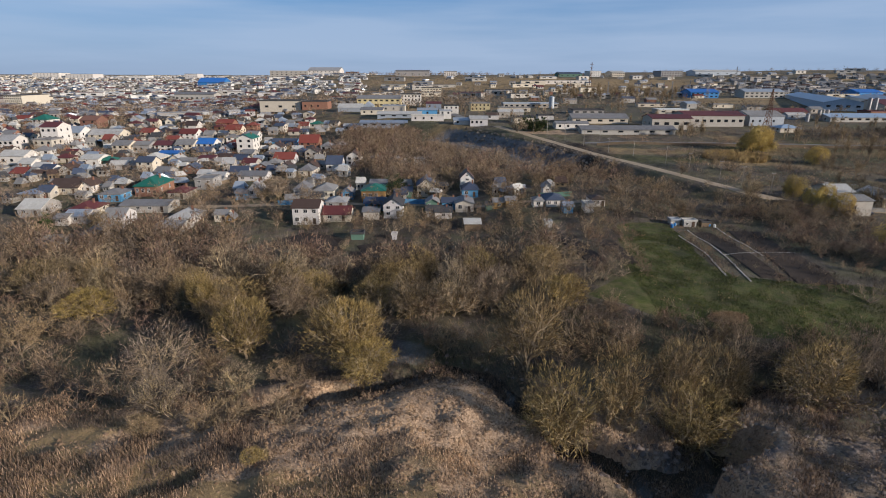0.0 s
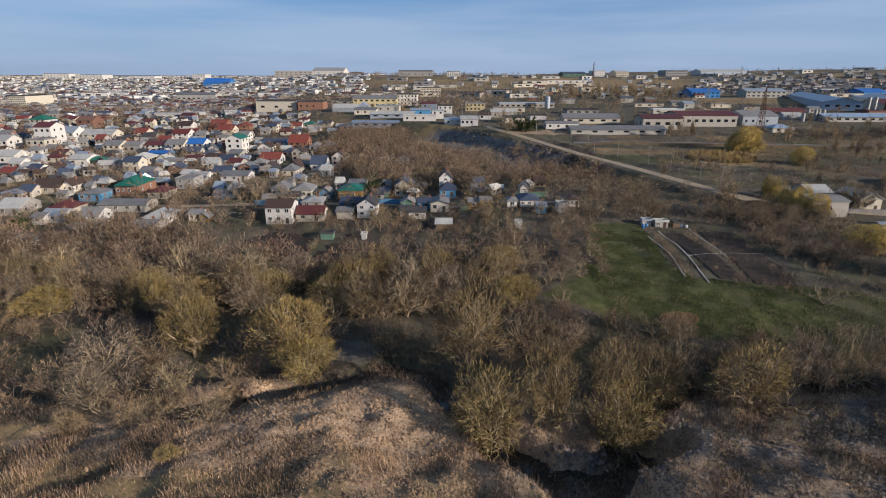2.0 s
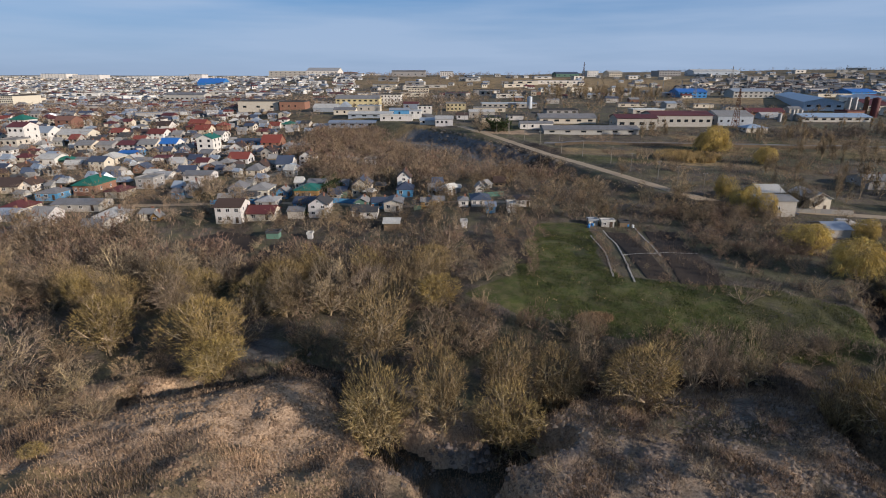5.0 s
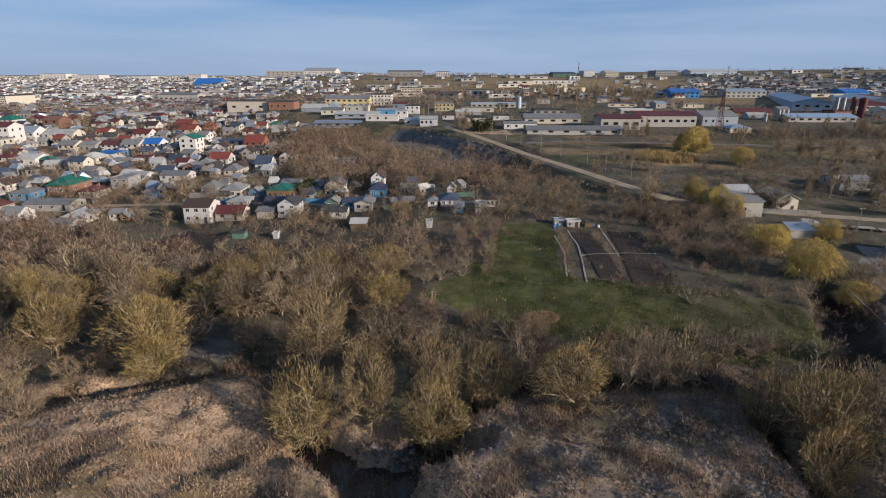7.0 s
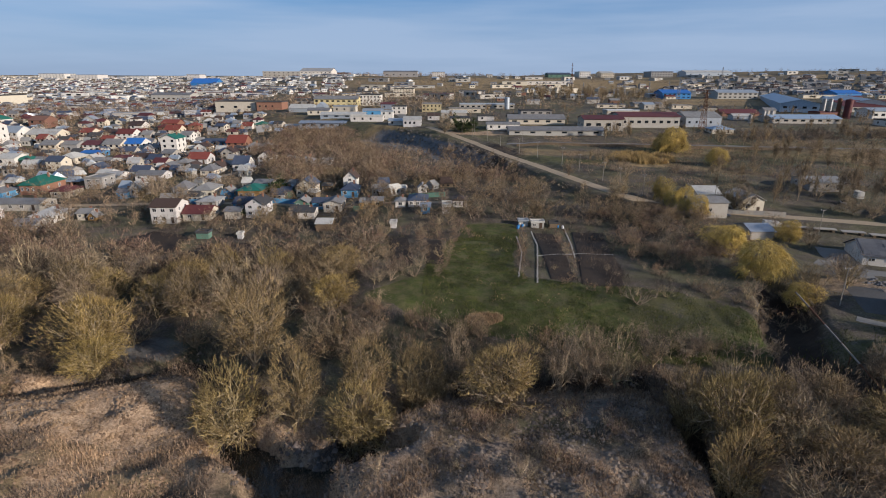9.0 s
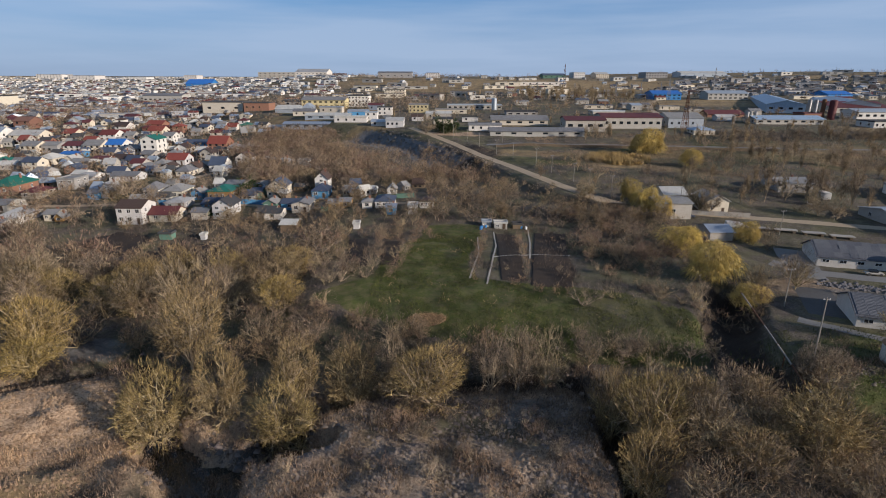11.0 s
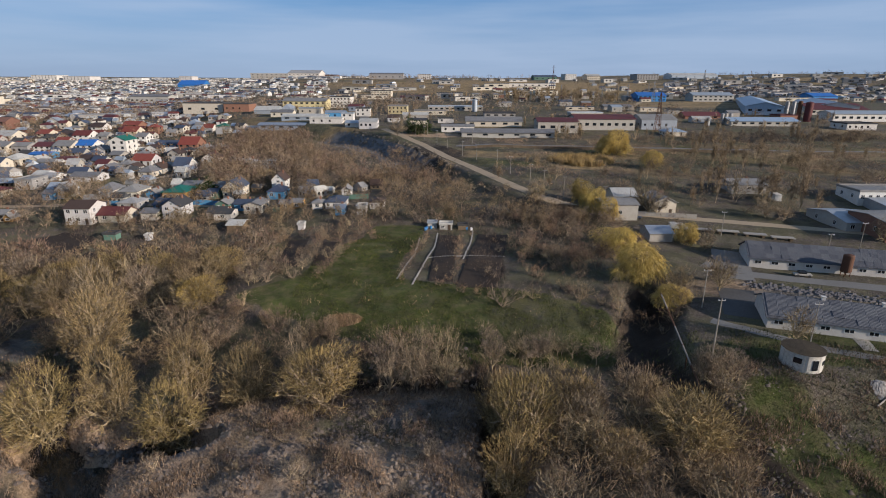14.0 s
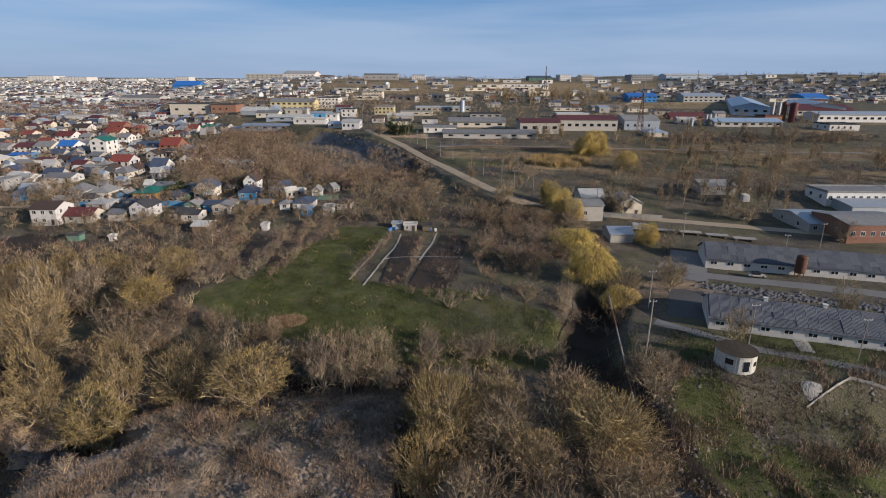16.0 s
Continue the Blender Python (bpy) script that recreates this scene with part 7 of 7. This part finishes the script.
wood("poplar_belt", 75, lambda r: (r.uniform(165, 290), r.uniform(655, 765)), ["poplar"], 12, 19, "belt of bare poplars on the plain", 44)
wood("works_row", 90, lambda r: (lambda u: (228 + 150 * u + r.gauss(0, 3), 341 + 8 * u + r.gauss(0, 5)))(r.random()), ["copse", "copsegrey", "copsegrey"], 5, 9, "row of bare trees along the road below the works", 46)
wood("road_scrub", 70, lambda r: (lambda y: (edge_of_plateau(y / S) * S + r.uniform(-16, -4), y))(S * r.uniform(165, 262)), ["copse", "copseruss", "tuft"], 1.5, 4.5, "scrub on the slope under the dirt road", 47)


def beyond(r):
    y = S * (430 + 2100 * r.random() ** 2.0)
    lo = edge_of_plateau(y / S) * S + 40 if r.random() < 0.3 else -0.95 * y
    return r.uniform(lo, (0.95 if lo > -0.9 * y else 0.1) * y), y


wood("distant_trees", 2600, beyond, ["tuft"], 5, 11, "distant bare trees and hedges over the land", 45)


def slivers(name, count, place, low, high, width, material, label, category, seed, lean=0.25):
    """Standing dry stems or blades, far too many to count."""
    r = np.random.RandomState(seed)
    x, y = place(r, count)
    x, y = x * S, y * S
    z = land(x, y)
    h, a, wd = r.uniform(low, high, len(x)), r.uniform(0, 6.28, len(x)), width * r.uniform(0.6, 1.4, len(x))
    tip = np.stack([x + r.normal(0, lean, len(x)) * h, y + r.normal(0, lean, len(x)) * h, z + h], 1)
    p = np.stack([x - np.cos(a) * wd, y - np.sin(a) * wd, z - 0.1], 1)
    q = np.stack([x + np.cos(a) * wd, y + np.sin(a) * wd, z - 0.1], 1)
    V = np.stack([p, q, tip], 1).reshape(-1, 3)
    me = bpy.data.meshes.new(name)
    n = len(x)
    me.vertices.add(3 * n)
    me.vertices.foreach_set("co", V.ravel())
    me.loops.add(3 * n)
    me.loops.foreach_set("vertex_index", np.arange(3 * n))
    me.polygons.add(n)
    me.polygons.foreach_set("loop_start", np.arange(0, 3 * n, 3))
    me.update()
    me.materials.append(M[material])
    return tagged(new(name, me), label, category, kind="stuff")


def clumped(r, n, x0, x1, y0, y1, size, seed, cut=0.0, keep=None, gap=1.6):
    x, y = r.uniform(x0, x1, n), r.uniform(y0, y1, n)
    ok = wavy(x, y, size, seed) + r.normal(0, 0.25, n) > cut
    ok &= np.minimum(near_line(x, y, STREAM), np.minimum(near_line(x, y, BROOK), near_line(x, y, RAVINE))) > gap
    if keep is not None:
        ok &= keep(x, y)
    return x[ok], y[ok]


M["strawreed"] = twig_material("orange_reeds", (0.26, 0.18, 0.10), (0.48, 0.345, 0.20))
mound_bare = lambda x, y: (((x - 1) / 11) ** 2 + ((y - 59) / 8) ** 2 > 1) & (((x + 12) / 9) ** 2 + ((y - 56) / 5) ** 2 > 1)
slivers("dry_reeds", 190000, lambda r, n: clumped(r, n, -80, 17, 28, 64, 7, 51, 0.22, mound_bare), 0.25, 0.95, 0.045, "reed", "dry straw-coloured reeds and grass on the slope", "dry reeds", 61)
slivers("dark_weeds", 160000, lambda r, n: clumped(r, n, -80, 17, 28, 66, 9, 52, 0.2, mound_bare), 0.25, 0.8, 0.045, "weed", "dark dead weeds in patches on the slope", "dead weeds", 62)
slivers("mound_grass", 16000, lambda r, n: clumped(r, n, -22, 14, 40, 68, 2.5, 53, 0.0), 0.15, 0.55, 0.045, "reed", "short dry tufts on the bare mound", "dry grass", 63, 0.5)
slivers("bluff_grass", 90000, lambda r, n: clumped(r, n, 28, 74, 28, 62, 4, 54, 0.1), 0.15, 0.6, 0.04, "weed", "short brown weeds on the frosty bluff", "dry weeds", 64, 0.4)
slivers("bluff_straw", 110000, lambda r, n: clumped(r, n, 28, 74, 28, 62, 5, 55, 0.5), 0.2, 0.8, 0.045, "reed", "pale dry grass tufts on the bluff", "dry grass", 65, 0.4)
slivers("lawn_grass", 120000, lambda r, n: clumped(r, n, 38, 98, 72, 132, 5, 56, -0.2, lambda x, y: lawn(x, y) > 0.5), 0.12, 0.45, 0.06, "blade", "green winter grass of the lawn", "grass", 66, 0.5)
slivers("lawn_straw", 16000, lambda r, n: clumped(r, n, 40, 98, 72, 132, 4, 87, 0.75, lambda x, y: lawn(x, y) > 0.5), 0.2, 0.8, 0.06, "reed", "dry straw tufts standing in the lawn", "dry grass", 88, 0.5)
slivers("lawn_patch", 5000, lambda r, n: clumped(r, n, 45, 53, 80, 85, 4, 91, -2, lambda x, y: ((x - 49) / 3.4) ** 2 + ((y - 82.5) / 1.8) ** 2 < 1), 0.3, 0.9, 0.05, "reed", "patch of tall dry grass standing in the lawn", "dry grass", 92, 0.4)
slivers("bank_dead", 40000, lambda r, n: clumped(r, n, 98, 150, 40, 72, 6, 89, 0.3), 0.2, 0.8, 0.05, "weed", "dark dead weeds on the bank below the farm", "dead weeds", 90, 0.5)
slivers("bank_grass", 24000, lambda r, n: clumped(r, n, 98, 150, 40, 78, 4, 57, -0.1), 0.2, 0.7, 0.06, "blade", "green and brown grass on the bank below the farm", "grass", 67, 0.5)
slivers("bank_weeds", 50000, lambda r, n: clumped(r, n, 98, 150, 40, 68, 4, 58, 0.25), 0.4, 1.3, 0.05, "reed", "dry weeds along the fence bank", "dry weeds", 68, 0.4)
slivers("meadow_grass", 120000, lambda r, n: clumped(r, n, 92, 300, 165, 290, 14, 59, 0.2), 0.3, 0.9, 0.07, "reed", "dry grass of the meadow", "dry grass", 69, 0.5)
slivers("tall_straw", 26000, lambda r, n: clumped(r, n, 106, 136, 203, 230, 5, 85, 0.1, lambda x, y: ((x - 121) / 13) ** 2 + ((y - 216) / 12) ** 2 < 1), 1.0, 3.4, 0.16, "strawreed", "tall orange-brown dry reeds in the meadow", "dry reeds", 86, 0.3)
slivers("meadow_weeds", 70000, lambda r, n: clumped(r, n, 92, 300, 160, 295, 20, 80, 0.1), 0.3, 1.0, 0.07, "weed", "dark dead weeds of the meadow", "dead weeds", 81, 0.5)
slivers("floor_weeds", 120000, lambda r, n: clumped(r, n, -110, 100, 70, 150, 8, 60, 0.2, lambda x, y: lawn(x, y) < 0.3), 0.3, 1.2, 0.06, "weed", "dead weeds under the trees", "dead weeds", 70, 0.4)


def clods(name, count, place, low, high, material, label, seed):
    """Loose clods and stones lying about, far too many to count."""
    r = np.random.RandomState(seed)
    x, y = place(r, count)
    x, y = x * S, y * S
    z = land(x, y)
    n = len(x)
    s = low + (high - low) * r.uniform(0, 1, n) ** 3
    base = np.array(((-1, -1, -0.4), (1, -1, -0.4), (1, 1, -0.4), (-1, 1, -0.4), (0.1, -0.1, 0.8)))
    V = base[None] * s[:, None, None] * r.uniform(0.6, 1.3, (n, 5, 3)) + np.stack([x, y, z], 1)[:, None]
    F = np.array(((0, 1, 4), (1, 2, 4), (2, 3, 4), (3, 0, 4)))[None] + 5 * np.arange(n)[:, None, None]
    me = bpy.data.meshes.new(name)
    me.vertices.add(5 * n)
    me.vertices.foreach_set("co", V.ravel())
    me.loops.add(12 * n)
    me.loops.foreach_set("vertex_index", F.ravel())
    me.polygons.add(4 * n)
    me.polygons.foreach_set("loop_start", np.arange(0, 12 * n, 3))
    me.update()
    me.materials.append(M[material])
    return tagged(new(name, me), label, "loose stones", kind="stuff")


M["clay"] = twig_material("dry_clay", (0.180, 0.118, 0.076), (0.490, 0.345, 0.235))
M["stone"] = twig_material("frosty_stone", (0.090, 0.074, 0.075), (0.240, 0.200, 0.206))
clods("clay_clods", 34000, lambda r, n: clumped(r, n, -22, 16, 44, 70, 2.2, 71, 0.0), 0.06, 0.36, "clay", "crumbling clods of dry clay on the mound", 72)
clods("bluff_stones", 16000, lambda r, n: clumped(r, n, 28, 74, 28, 63, 4, 73, -0.3), 0.08, 0.5, "stone", "frosty stones and clods on the bluff", 74)
clods("bank_stones", 5000, lambda r, n: clumped(r, n, 98, 150, 48, 66, 4, 75, 0.2), 0.08, 0.4, "stone", "stones and clods on the bank", 76)
clods("slope_clods", 9000, lambda r, n: clumped(r, n, -80, 14, 28, 60, 5, 77, 0.1), 0.08, 0.4, "clay", "dry clods between the reeds", 78)
clods("pit_stones", 2500, lambda r, n: (lambda y: (edge_of_plateau(y) - r.uniform(0, 30, n), y))(r.uniform(205, 300, n)), 0.2, 1.2, "stone", "rubble on the slopes of the pit", 79)


def streamside(r, n):
    k = r.randint(0, 3, n)
    x, y = np.empty(n), np.empty(n)
    for i, line in enumerate((STREAM[:-2], BROOK, RAVINE[:-1])):
        pick = np.where(k == i)[0]
        s = r.randint(0, len(line) - 1, len(pick))
        u = r.uniform(0, 1, len(pick))
        a, b = np.array(line)[s], np.array(line)[s + 1]
        q = a + (b - a) * u[:, None] + r.normal(0, 3.0, (len(pick), 2))
        x[pick], y[pick] = q[:, 0], q[:, 1]
    return x, y


clods("pool_stones", 900, lambda r, n: (r.uniform(17, 36, n), r.uniform(48.5, 55, n)), 0.12, 0.6, "stone", "frosty stones lying in the pool", 93)
clods("stream_stones", 4000, streamside, 0.08, 0.5, "stone", "stones and clods along the stream bed", 82)
slivers("stream_weeds", 40000, streamside, 0.3, 1.3, 0.04, "weed", "dead weeds hanging over the stream banks", "dead weeds", 83, 0.5)
slivers("stream_straw", 40000, streamside, 0.2, 0.9, 0.04, "reed", "pale dry grass on the stream banks", "dry grass", 84, 0.5)
